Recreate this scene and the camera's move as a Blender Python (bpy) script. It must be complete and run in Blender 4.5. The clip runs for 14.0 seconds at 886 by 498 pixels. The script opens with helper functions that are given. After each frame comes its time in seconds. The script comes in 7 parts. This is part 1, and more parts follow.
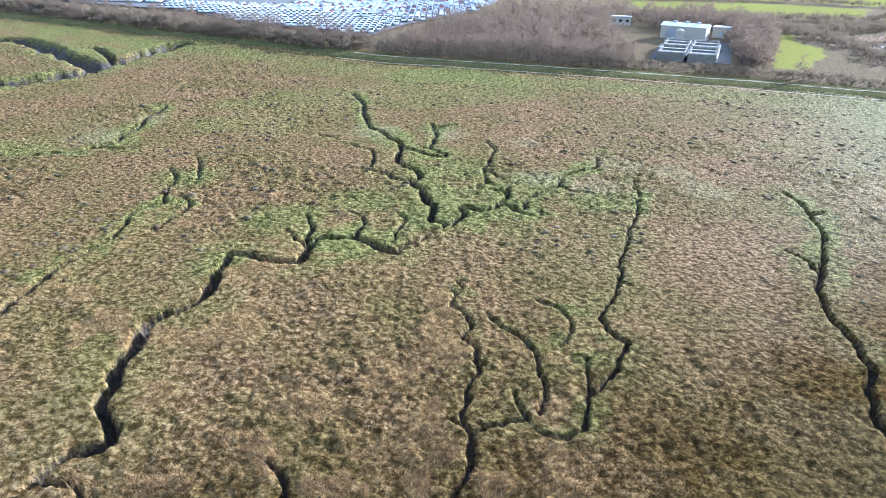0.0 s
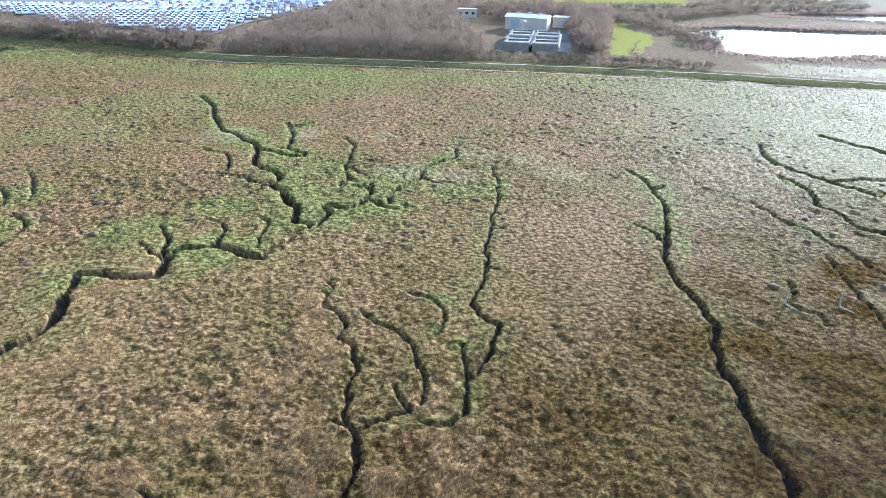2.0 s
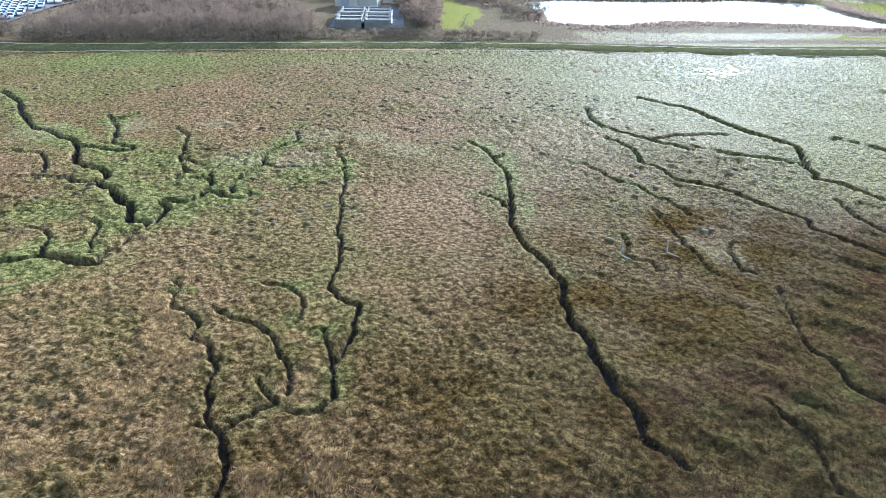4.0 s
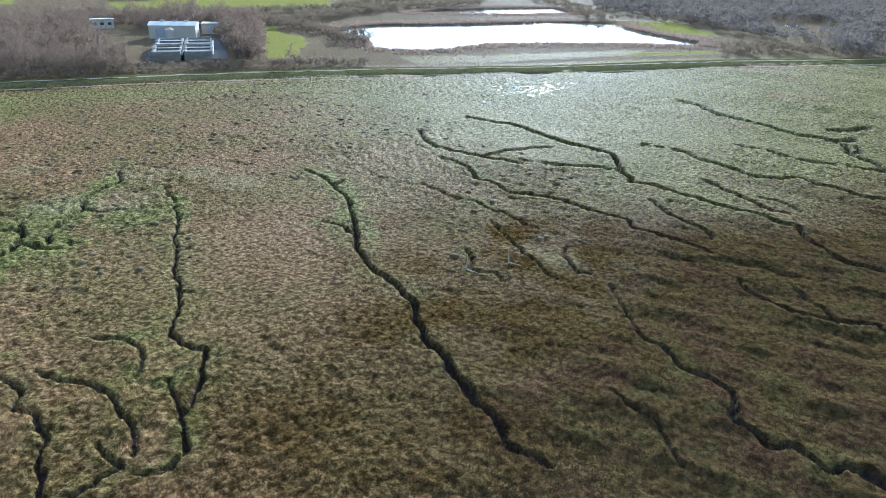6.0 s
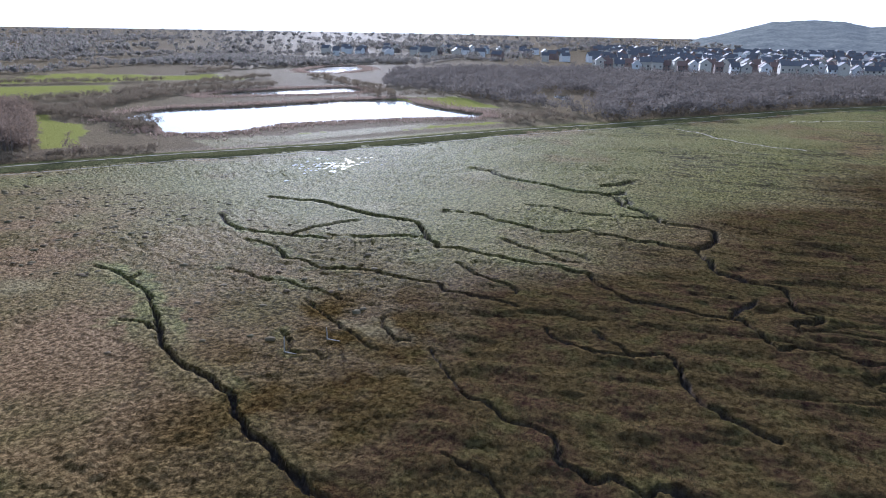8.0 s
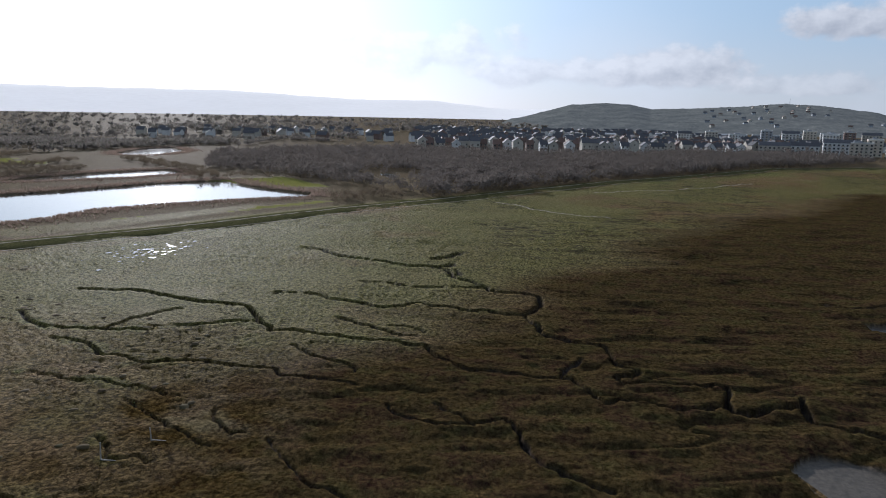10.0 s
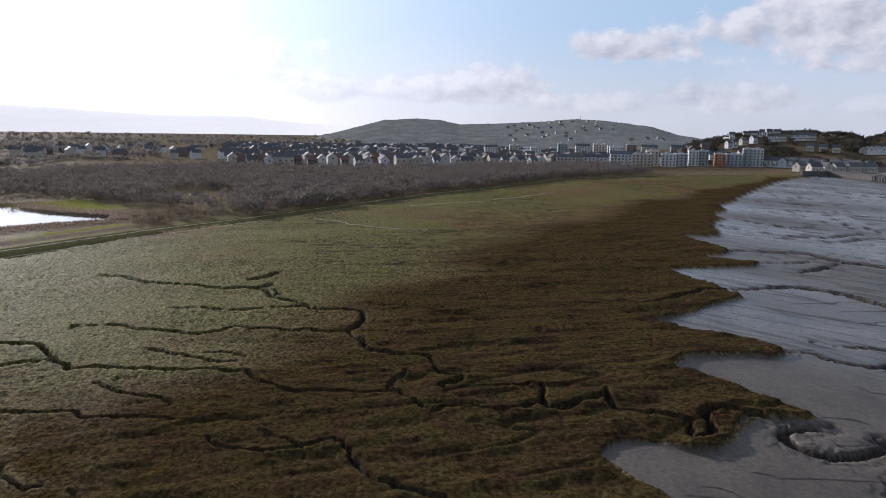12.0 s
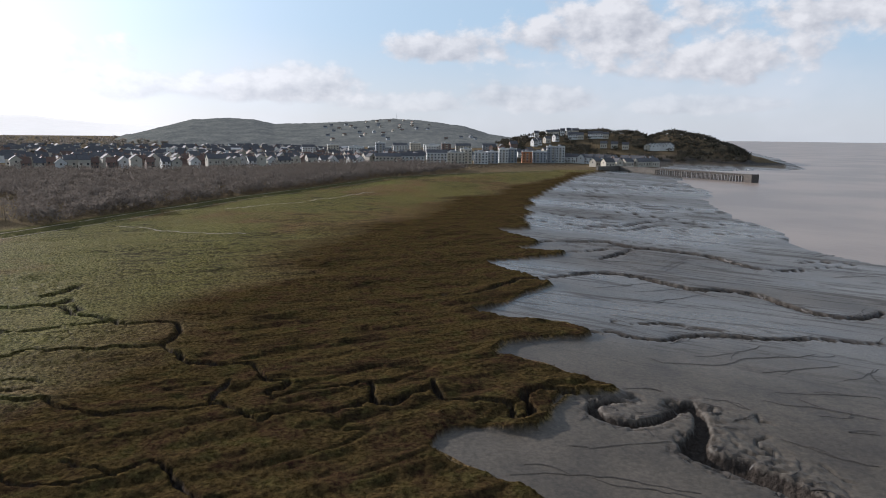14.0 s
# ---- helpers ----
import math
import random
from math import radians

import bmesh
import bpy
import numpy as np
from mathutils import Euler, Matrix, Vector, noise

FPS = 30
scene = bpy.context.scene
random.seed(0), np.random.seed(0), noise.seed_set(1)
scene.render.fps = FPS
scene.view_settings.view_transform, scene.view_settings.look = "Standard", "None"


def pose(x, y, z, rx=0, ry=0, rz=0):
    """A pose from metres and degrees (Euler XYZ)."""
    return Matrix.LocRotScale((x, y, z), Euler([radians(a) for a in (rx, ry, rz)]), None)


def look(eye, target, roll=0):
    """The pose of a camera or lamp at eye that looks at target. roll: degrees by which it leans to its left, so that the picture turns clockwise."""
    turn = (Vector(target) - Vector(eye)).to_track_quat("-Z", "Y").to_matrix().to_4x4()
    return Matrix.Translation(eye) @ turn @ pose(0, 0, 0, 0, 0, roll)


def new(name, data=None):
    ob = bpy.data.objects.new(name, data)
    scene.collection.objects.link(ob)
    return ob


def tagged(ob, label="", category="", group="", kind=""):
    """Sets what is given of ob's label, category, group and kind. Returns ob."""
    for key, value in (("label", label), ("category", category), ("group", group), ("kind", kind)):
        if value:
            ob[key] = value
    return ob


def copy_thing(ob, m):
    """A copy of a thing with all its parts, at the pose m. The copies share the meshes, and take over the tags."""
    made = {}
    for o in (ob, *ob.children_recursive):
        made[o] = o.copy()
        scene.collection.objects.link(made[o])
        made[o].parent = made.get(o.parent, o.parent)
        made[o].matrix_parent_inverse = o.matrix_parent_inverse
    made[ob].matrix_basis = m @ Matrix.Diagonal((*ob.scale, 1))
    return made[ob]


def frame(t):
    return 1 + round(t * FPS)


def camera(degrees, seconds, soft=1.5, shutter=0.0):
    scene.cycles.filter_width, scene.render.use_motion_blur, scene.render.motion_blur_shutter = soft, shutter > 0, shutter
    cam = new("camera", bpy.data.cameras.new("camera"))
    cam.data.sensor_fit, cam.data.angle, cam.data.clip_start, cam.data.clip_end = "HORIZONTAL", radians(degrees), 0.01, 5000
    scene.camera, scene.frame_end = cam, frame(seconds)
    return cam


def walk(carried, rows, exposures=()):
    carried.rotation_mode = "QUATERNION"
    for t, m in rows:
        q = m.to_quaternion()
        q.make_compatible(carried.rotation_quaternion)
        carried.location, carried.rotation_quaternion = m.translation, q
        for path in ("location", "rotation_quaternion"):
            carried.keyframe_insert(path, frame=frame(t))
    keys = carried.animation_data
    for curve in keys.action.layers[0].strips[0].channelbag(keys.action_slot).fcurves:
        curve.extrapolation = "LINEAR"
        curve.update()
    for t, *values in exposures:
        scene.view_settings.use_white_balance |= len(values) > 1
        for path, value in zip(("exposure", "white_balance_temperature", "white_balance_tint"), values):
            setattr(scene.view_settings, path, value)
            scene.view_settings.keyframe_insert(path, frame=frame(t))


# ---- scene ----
cam = camera(64.6, 14.0, soft=1.0)
PATH = [
    (0.0, pose(0, 0, 32, 65.45, -0.98, -0.00)),
    (0.5, pose(0, 0, 32, 65.47, -1.04, -2.22)),
    (1.0, pose(0, 0, 32, 65.50, -1.08, -5.42)),
    (1.5, pose(0, 0, 32, 65.51, -1.08, -8.67)),
    (2.0, pose(0, 0, 32, 65.27, -1.08, -11.77)),
    (2.5, pose(0, 0, 32, 64.69, -1.09, -14.78)),
    (3.0, pose(0, 0, 32, 64.09, -1.13, -17.84)),
    (3.2, pose(0, 0, 32, 63.96, -1.12, -19.36)),
    (5.3, pose(0, 0, 32, 64.74, -1.34, -33.15)),
    (5.5, pose(0, 0, 32, 65.08, -1.33, -34.52)),
    (6.0, pose(0, 0, 32, 66.09, -1.34, -38.59)),
    (6.5, pose(0, 0, 32, 67.61, -1.31, -43.00)),
    (7.0, pose(0, 0, 32, 69.20, -1.25, -47.38)),
    (7.5, pose(0, 0, 32, 70.79, -1.20, -51.17)),
    (8.0, pose(0, 0, 32, 72.43, -1.07, -54.85)),
    (8.2, pose(0, 0, 32, 73.07, -1.12, -56.23)),
    (10.3, pose(0, 0, 32, 79.86, -0.99, -70.81)),
    (10.5, pose(0, 0, 32, 80.31, -0.94, -72.21)),
    (11.0, pose(0, 0, 32, 80.38, -0.94, -75.88)),
    (11.5, pose(0, 0, 32, 80.38, -0.93, -79.81)),
    (12.0, pose(0, 0, 32, 80.42, -0.88, -83.69)),
    (12.5, pose(0, 0, 32, 80.45, -0.82, -87.35)),
    (13.0, pose(0, 0, 32, 80.50, -0.83, -91.00)),
    (13.5, pose(0, 0, 32, 80.54, -0.75, -94.66)),
    (14.0, pose(0, 0, 32, 80.58, -0.69, -98.33)),
]
EXPOSURES = [(0.0, 2.30, 4920, 11), (3.0, 2.22, 4920, 11), (5.3, 1.84, 4880, 3), (6.5, 1.53, 4850, 10), (8.0, 1.20, 5000, 18), (10.5, 0.06, 5720, 13), (11.5, 0.26, 5780, 15), (12.2, 0.36, 5870, 19), (13.0, 0.33, 5940, 18), (14.0, 0.43, 6030, 14)]
walk(cam, PATH, EXPOSURES)

# ---- light ----
SUN_AZ, SUN_EL = 47.0, 15.0          # degrees, clockwise from north (+y), and above the horizon

sun = new("sun", bpy.data.lights.new("sun", "SUN"))
sun.data.energy, sun.data.angle = 4.8, radians(0.6)
sun.data.color = (1.0, 0.94, 0.86)
sun.matrix_world = look((0, 0, 60), (-60 * math.sin(radians(SUN_AZ)) * math.cos(radians(SUN_EL)),
                                     -60 * math.cos(radians(SUN_AZ)) * math.cos(radians(SUN_EL)),
                                     60 - 60 * math.sin(radians(SUN_EL))))


def link(tree, a, b):
    tree.links.new(a, b)


# clouds over the town and the sea: bearing, height, half width, half height, how solid
CLOUDS = ((112.0, 7.4, 12.0, 4.0, 0.95), (119.0, 5.6, 8.5, 3.0, 0.95), (99.0, 6.3, 5.6, 1.7, 0.9), (129.0, 8.6, 8.5, 3.2, 0.95), (141.0, 6.5, 9.0, 3.6, 0.9),
          (86.5, 3.2, 9.0, 2.3, 0.8), (77.0, 3.2, 9.0, 2.0, 0.7), (106.0, 2.6, 8.0, 1.4, 0.6), (95.0, 2.4, 9.0, 1.3, 0.55), (66.0, 4.4, 12.0, 2.8, 0.6), (119.0, 2.2, 8.0, 1.0, 0.4))


def build_sky():
    world = bpy.data.worlds.new("sky")
    scene.world = world
    world.use_nodes = True
    t = world.node_tree
    n = t.nodes
    bg = n["Background"]
    sky = n.new("ShaderNodeTexSky")
    sky.sky_type, sky.sun_disc = "NISHITA", False
    sky.sun_elevation, sky.sun_rotation = radians(SUN_EL), radians(SUN_AZ)
    sky.altitude, sky.air_density, sky.dust_density, sky.ozone_density = 0, 1.0, 0.8, 2.5
    calm = n.new("ShaderNodeHueSaturation")
    calm.inputs["Saturation"].default_value = 0.9
    link(t, sky.outputs[0], calm.inputs["Color"])
    co = n.new("ShaderNodeTexCoord")
    sep = n.new("ShaderNodeSeparateXYZ")
    link(t, co.outputs["Generated"], sep.inputs[0])

    def calc(op, a, b=0.0, c=0.0, clamp=False):
        q = n.new("ShaderNodeMath"); q.operation, q.use_clamp = op, clamp
        for i, v in enumerate((a, b, c)):
            if hasattr(v, "links"):
                link(t, v, q.inputs[i])
            else:
                q.inputs[i].default_value = v
        return q.outputs[0]

    def soft(v, lo, hi, a=0.0, b=1.0):
        q = n.new("ShaderNodeMapRange"); q.interpolation_type = "SMOOTHSTEP"
        for key, w in (("From Min", lo), ("From Max", hi), ("To Min", a), ("To Max", b)):
            q.inputs[key].default_value = w
        link(t, v, q.inputs["Value"])
        return q.outputs[0]

    def blend(fac, a, b):
        q = n.new("ShaderNodeMix"); q.data_type = "RGBA"
        for key, v in (("Factor", fac), ("A", a), ("B", b)):
            if hasattr(v, "links"):
                link(t, v, q.inputs[key])
            else:
                q.inputs[key].default_value = (*v, 1)
        return q.outputs["Result"]

    # bearing and height above the horizon, in degrees
    bearing = calc("MULTIPLY", calc("ARCTAN2", sep.outputs["X"], sep.outputs["Y"]), 180 / math.pi)
    rise = calc("MULTIPLY", calc("ARCSINE", sep.outputs["Z"]), 180 / math.pi)

    def puffs(size, detail, da=0.0, de=0.0):
        v = n.new("ShaderNodeCombineXYZ")
        link(t, calc("MULTIPLY_ADD", bearing, 1 / size, da / size), v.inputs["X"])
        link(t, calc("MULTIPLY_ADD", rise, 1.5 / size, 1.5 * de / size), v.inputs["Y"])
        x = n.new("ShaderNodeTexNoise"); x.noise_dimensions = "2D"
        x.inputs["Scale"].default_value, x.inputs["Detail"].default_value, x.inputs["Roughness"].default_value = 1.0, detail, 0.56
        link(t, v.outputs[0], x.inputs["Vector"])
        return x.outputs["Fac"]

    billow, bright_side, broad = puffs(4.2, 8), puffs(4.2, 4, -0.7, 0.6), puffs(16.0, 4)
    # each cloud: bearing, height, half width, half height, how solid
    cover, base = None, None
    for a0, e0, wide, high, solid in CLOUDS:
        dx = calc("MULTIPLY", calc("SUBTRACT", bearing, a0), 1 / wide)
        up = calc("SUBTRACT", rise, e0)
        dy = calc("MAXIMUM", calc("MULTIPLY", up, 1 / high), calc("MULTIPLY", up, -1.5 / high))
        d = calc("SQRT", calc("ADD", calc("MULTIPLY", dx, dx), calc("MULTIPLY", dy, dy)))
        v = calc("ADD", calc("SUBTRACT", 1.0, d), calc("MULTIPLY", calc("SUBTRACT", billow, 0.5), 2.0))
        v = calc("MULTIPLY", soft(v, 0.0, 0.5), solid)
        top = calc("MULTIPLY", v, calc("MULTIPLY", up, 1 / high, clamp=False))
        cover = v if cover is None else calc("MAXIMUM", cover, v)
        base = top if base is None else calc("ADD", base, top)
    # open cumulus in the rest of the sky
    other = calc("MULTIPLY", soft(calc("ADD", calc("MULTIPLY", broad, 0.6), calc("MULTIPLY", billow, 0.4)), 0.50, 0.60), soft(rise, 12.0, 18.0))
    cover = calc("MAXIMUM", cover, other)
    lit = calc("ADD", calc("MULTIPLY", calc("SUBTRACT", billow, bright_side), 2.6), calc("MULTIPLY_ADD", base, 0.32, 0.55), clamp=True)
    cloud = blend(lit, (4.5, 4.6, 4.8), (7.4, 7.3, 7.1))
    clear = blend(soft(rise, 0.0, 9.0), (6.0, 6.3, 6.5), (4.4, 5.8, 6.9))
    clear = blend(soft(rise, 8.0, 50.0, 0.15, 0.85), clear, calm.outputs[0])
    thin = calc("MULTIPLY", soft(broad, 0.45, 0.75), soft(rise, 10.0, 0.0, 0.0, 0.5))
    clear = blend(thin, clear, (6.9, 7.1, 7.3))
    mixed = blend(cover, clear, cloud)
    # bright haze round the sun
    toward = n.new("ShaderNodeVectorMath"); toward.operation = "DOT_PRODUCT"
    toward.inputs[1].default_value = (math.sin(radians(SUN_AZ)) * math.cos(radians(SUN_EL)), math.cos(radians(SUN_AZ)) * math.cos(radians(SUN_EL)), math.sin(radians(SUN_EL)))
    link(t, co.outputs["Generated"], toward.inputs[0])
    total = mixed
    for power, gain, tint in ((8.0, 8.0, (1.0, 0.99, 0.96, 1)), (90.0, 16.0, (1.0, 0.97, 0.9, 1))):
        pos = n.new("ShaderNodeMath"); pos.operation = "MAXIMUM"; pos.inputs[1].default_value = 0.0
        pw = n.new("ShaderNodeMath"); pw.operation = "POWER"; pw.inputs[1].default_value = power
        link(t, toward.outputs["Value"], pos.inputs[0]); link(t, pos.outputs[0], pw.inputs[0])
        glow = n.new("ShaderNodeMix"); glow.data_type, glow.blend_type, glow.clamp_result = "RGBA", "ADD", False
        gain_n = n.new("ShaderNodeVectorMath"); gain_n.operation = "SCALE"
        gain_n.inputs[0].default_value = tuple(gain * q for q in tint[:3])
        link(t, pw.outputs[0], gain_n.inputs["Scale"])
        glow.inputs["Factor"].default_value = 1.0
        link(t, total, glow.inputs["A"]); link(t, gain_n.outputs[0], glow.inputs["B"])
        total = glow.outputs["Result"]
    link(t, total, bg.inputs["Color"])
    bg.inputs["Strength"].default_value = 0.082


build_sky()

# ---- materials ----
def material(name, colour, rough=0.8, metal=0.0, second=None, scale=1.0, bump=0.0, bump_scale=None, detail=6, spec=0.5, vary=0.0):
    """A worn surface: two tones mixed by noise at two sizes, with fine relief."""
    m = bpy.data.materials.new(name)
    m.use_nodes = True
    t, n = m.node_tree, m.node_tree.nodes
    p = n["Principled BSDF"]
    p.inputs["Roughness"].default_value, p.inputs["Metallic"].default_value = rough, metal
    p.inputs["Specular IOR Level"].default_value = spec
    co = n.new("ShaderNodeTexCoord")
    second = second or tuple(c * 0.7 for c in colour)
    big, fine = n.new("ShaderNodeTexNoise"), n.new("ShaderNodeTexNoise")
    big.inputs["Scale"].default_value, fine.inputs["Scale"].default_value = scale, scale * 7.3
    big.inputs["Detail"].default_value = fine.inputs["Detail"].default_value = detail
    for x in (big, fine):
        link(t, co.outputs["Object"], x.inputs["Vector"])
    both = n.new("ShaderNodeMath"); both.operation = "MULTIPLY_ADD"
    both.inputs[1].default_value = 0.5
    half = n.new("ShaderNodeMath"); half.operation = "MULTIPLY"; half.inputs[1].default_value = 0.5
    link(t, fine.outputs["Fac"], half.inputs[0])
    link(t, big.outputs["Fac"], both.inputs[0]); link(t, half.outputs[0], both.inputs[2])
    ramp = n.new("ShaderNodeValToRGB")
    e = ramp.color_ramp.elements
    e[0].position, e[1].position = 0.38, 0.62
    e[0].color, e[1].color = (*second, 1), (*colour, 1)
    link(t, both.outputs[0], ramp.inputs["Fac"])
    out = ramp.outputs["Color"]
    if vary:
        info, hsv = n.new("ShaderNodeObjectInfo"), n.new("ShaderNodeHueSaturation")
        span = n.new("ShaderNodeMapRange")
        span.inputs["To Min"].default_value, span.inputs["To Max"].default_value = 1 - vary, 1 + vary
        link(t, info.outputs["Random"], span.inputs["Value"])
        link(t, span.outputs[0], hsv.inputs["Value"]); link(t, out, hsv.inputs["Color"])
        out = hsv.outputs["Color"]
    link(t, out, p.inputs["Base Color"])
    if bump:
        b = n.new("ShaderNodeBump")
        b.inputs["Strength"].default_value, b.inputs["Distance"].default_value = 0.6, bump
        link(t, fine.outputs["Fac"], b.inputs["Height"])
        link(t, b.outputs["Normal"], p.inputs["Normal"])
    return m


def island_material(name, tones, rough=0.9, spec=0.2, through_light=0.0):
    """For joined masses: each loose piece takes its own tone."""
    m = bpy.data.materials.new(name)
    m.use_nodes = True
    t, n = m.node_tree, m.node_tree.nodes
    p = n["Principled BSDF"]
    p.inputs["Roughness"].default_value = rough
    p.inputs["Specular IOR Level"].default_value = spec
    g, ramp = n.new("ShaderNodeNewGeometry"), n.new("ShaderNodeValToRGB")
    e = ramp.color_ramp.elements
    while len(e) < len(tones):
        e.new(0.5)
    for i, c in enumerate(tones):
        e[i].position, e[i].color = i / max(1, len(tones) - 1), (*c, 1)
    link(t, g.outputs["Random Per Island"], ramp.inputs["Fac"])
    link(t, ramp.outputs["Color"], p.inputs["Base Color"])
    if through_light:
        tr, mx = n.new("ShaderNodeBsdfTranslucent"), n.new("ShaderNodeMixShader")
        link(t, ramp.outputs["Color"], tr.inputs["Color"])
        mx.inputs["Fac"].default_value = through_light
        link(t, p.outputs[0], mx.inputs[1]); link(t, tr.outputs[0], mx.inputs[2])
        link(t, mx.outputs[0], n["Material Output"].inputs["Surface"])
    return m


def water_material(name, colour, rough, wave, height):
    m = bpy.data.materials.new(name)
    m.use_nodes = True
    t, n = m.node_tree, m.node_tree.nodes
    p = n["Principled BSDF"]
    p.inputs["Base Color"].default_value = (*colour, 1)
    p.inputs["Roughness"].default_value, p.inputs["IOR"].default_value = rough, 1.33
    co = n.new("ShaderNodeTexCoord")
    w, big = n.new("ShaderNodeTexNoise"), n.new("ShaderNodeTexNoise")
    w.inputs["Scale"].default_value, w.inputs["Detail"].default_value = wave, 4
    big.inputs["Scale"].default_value, big.inputs["Detail"].default_value = 0.012, 5
    link(t, co.outputs["Object"], w.inputs["Vector"]); link(t, co.outputs["Object"], big.inputs["Vector"])
    ramp = n.new("ShaderNodeValToRGB")
    ramp.color_ramp.elements[0].color = (*(c * 0.8 for c in colour), 1)
    ramp.color_ramp.elements[1].color = (*(min(1, c * 1.2) for c in colour), 1)
    ramp.color_ramp.elements[0].position, ramp.color_ramp.elements[1].position = 0.4, 0.6
    link(t, big.outputs["Fac"], ramp.inputs["Fac"]); link(t, ramp.outputs["Color"], p.inputs["Base Color"])
    b = n.new("ShaderNodeBump")
    b.inputs["Strength"].default_value, b.inputs["Distance"].default_value = 0.5, height
    link(t, w.outputs["Fac"], b.inputs["Height"]); link(t, b.outputs["Normal"], p.inputs["Normal"])
    return m


def ground_material():
    """Salt marsh sward, low-marsh cordgrass, wet mud, meadow and winter scrub by zone."""
    m = bpy.data.materials.new("marsh_ground")
    m.use_nodes = True
    t, n = m.node_tree, m.node_tree.nodes
    p = n["Principled BSDF"]
    co = n.new("ShaderNodeTexCoord")

    def noise_tex(scale, detail=6, rough=0.6, stretch=None, seed=0.0):
        x = n.new("ShaderNodeTexNoise")
        x.inputs["Scale"].default_value, x.inputs["Detail"].default_value, x.inputs["Roughness"].default_value = scale, detail, rough
        mp = n.new("ShaderNodeMapping")
        mp.inputs["Location"].default_value = (seed, -seed, 0)
        if stretch:
            mp.inputs["Scale"].default_value = stretch
        link(t, co.outputs["Object"], mp.inputs["Vector"]); link(t, mp.outputs[0], x.inputs["Vector"])
        return x.outputs["Fac"]

    def ramp(fac, *stops):
        r = n.new("ShaderNodeValToRGB")
        e = r.color_ramp.elements
        while len(e) < len(stops):
            e.new(0.5)
        for i, (pos, c) in enumerate(stops):
            e[i].position, e[i].color = pos, (*c, 1)
        link(t, fac, r.inputs["Fac"])
        return r.outputs["Color"]

    def mix(fac, a, b):
        x = n.new("ShaderNodeMix"); x.data_type = "RGBA"
        link(t, fac, x.inputs["Factor"]); link(t, a, x.inputs["A"]); link(t, b, x.inputs["B"])
        return x.outputs["Result"]

    def maths(op, a, b):
        x = n.new("ShaderNodeMath"); x.operation = op; x.use_clamp = True
        for i, v in enumerate((a, b)):
            if hasattr(v, "links"):
                link(t, v, x.inputs[i])
            else:
                x.inputs[i].default_value = v
        return x.outputs[0]

    def zone(name):
        a = n.new("ShaderNodeAttribute"); a.attribute_name = name
        s = n.new("ShaderNodeSeparateColor")
        link(t, a.outputs["Color"], s.inputs[0])
        return s.outputs["Red"], s.outputs["Green"], s.outputs["Blue"]

    brown, green, pale = zone("marsh_zone")
    mud, meadow, wood = zone("land_zone")
    track, straw, stone = zone("extra_zone")
    clump = noise_tex(1.9, 8, 0.7)
    fine = noise_tex(8.0, 5, 0.75, seed=4.0)
    patch = noise_tex(0.06, 7, 0.62, seed=9.0)
    tussock = noise_tex(0.75, 5, 0.65, seed=14.0)
    # tussocks: domes, with shade painted dark into the colour of the gaps between them
    cells = n.new("ShaderNodeTexVoronoi"); cells.feature = "SMOOTH_F1"; cells.voronoi_dimensions = "2D"
    cells.inputs["Scale"].default_value, cells.inputs["Smoothness"].default_value = 1.6, 0.35
    stray = n.new("ShaderNodeTexNoise"); stray.inputs["Scale"].default_value, stray.inputs["Detail"].default_value = 1.4, 3
    link(t, co.outputs["Object"], stray.inputs["Vector"])
    drift = n.new("ShaderNodeVectorMath"); drift.operation = "MULTIPLY_ADD"
    drift.inputs[1].default_value = (1.3, 1.3, 0)
    link(t, stray.outputs["Color"], drift.inputs[0]); link(t, co.outputs["Object"], drift.inputs[2])
    link(t, drift.outputs[0], cells.inputs["Vector"])
    dome = maths("SUBTRACT", 1.0, cells.outputs["Distance"])
    mott = maths("ADD", maths("ADD", maths("MULTIPLY", clump, 0.52), maths("MULTIPLY", fine, 0.30)), maths("ADD", maths("MULTIPLY", tussock, 0.12), maths("MULTIPLY", dome, 0.13)))
    mott = maths("SUBTRACT", mott, 0.056)
    sward_a = ramp(mott, (0.430, (0.049, 0.029, 0.010)), (0.5, (0.135, 0.083, 0.037)), (0.570, (0.244, 0.160, 0.081)))
    sward_b = ramp(mott, (0.430, (0.036, 0.028, 0.008)), (0.5, (0.108, 0.077, 0.027)), (0.570, (0.200, 0.146, 0.060)))
    lush = ramp(mott, (0.430, (0.033, 0.033, 0.008)), (0.5, (0.110, 0.108, 0.029)), (0.570, (0.214, 0.194, 0.069)))
    # heathy turf, partly darkened in place of the contrast that haze gives
    dimmed_heath = ramp(mott, (0.430, (0.017, 0.010, 0.003)), (0.5, (0.055, 0.034, 0.010)), (0.570, (0.110, 0.071, 0.024)))
    cord = ramp(mott, (0.41, (0.025, 0.017, 0.007)), (0.5, (0.055, 0.038, 0.015)), (0.59, (0.090, 0.062, 0.025)))
    reds = ramp(mott, (0.41, (0.024, 0.012, 0.009)), (0.5, (0.048, 0.029, 0.015)), (0.59, (0.076, 0.049, 0.021)))
    olive = ramp(mott, (0.41, (0.020, 0.020, 0.006)), (0.5, (0.046, 0.044, 0.015)), (0.59, (0.084, 0.076, 0.029)))
    peat = ramp(mott, (0.36, (0.010, 0.007, 0.004)), (0.64, (0.034, 0.025, 0.014)))
    ashy = ramp(mott, (0.40, (0.088, 0.068, 0.033)), (0.5, (0.195, 0.159, 0.082)), (0.60, (0.290, 0.240, 0.130)))
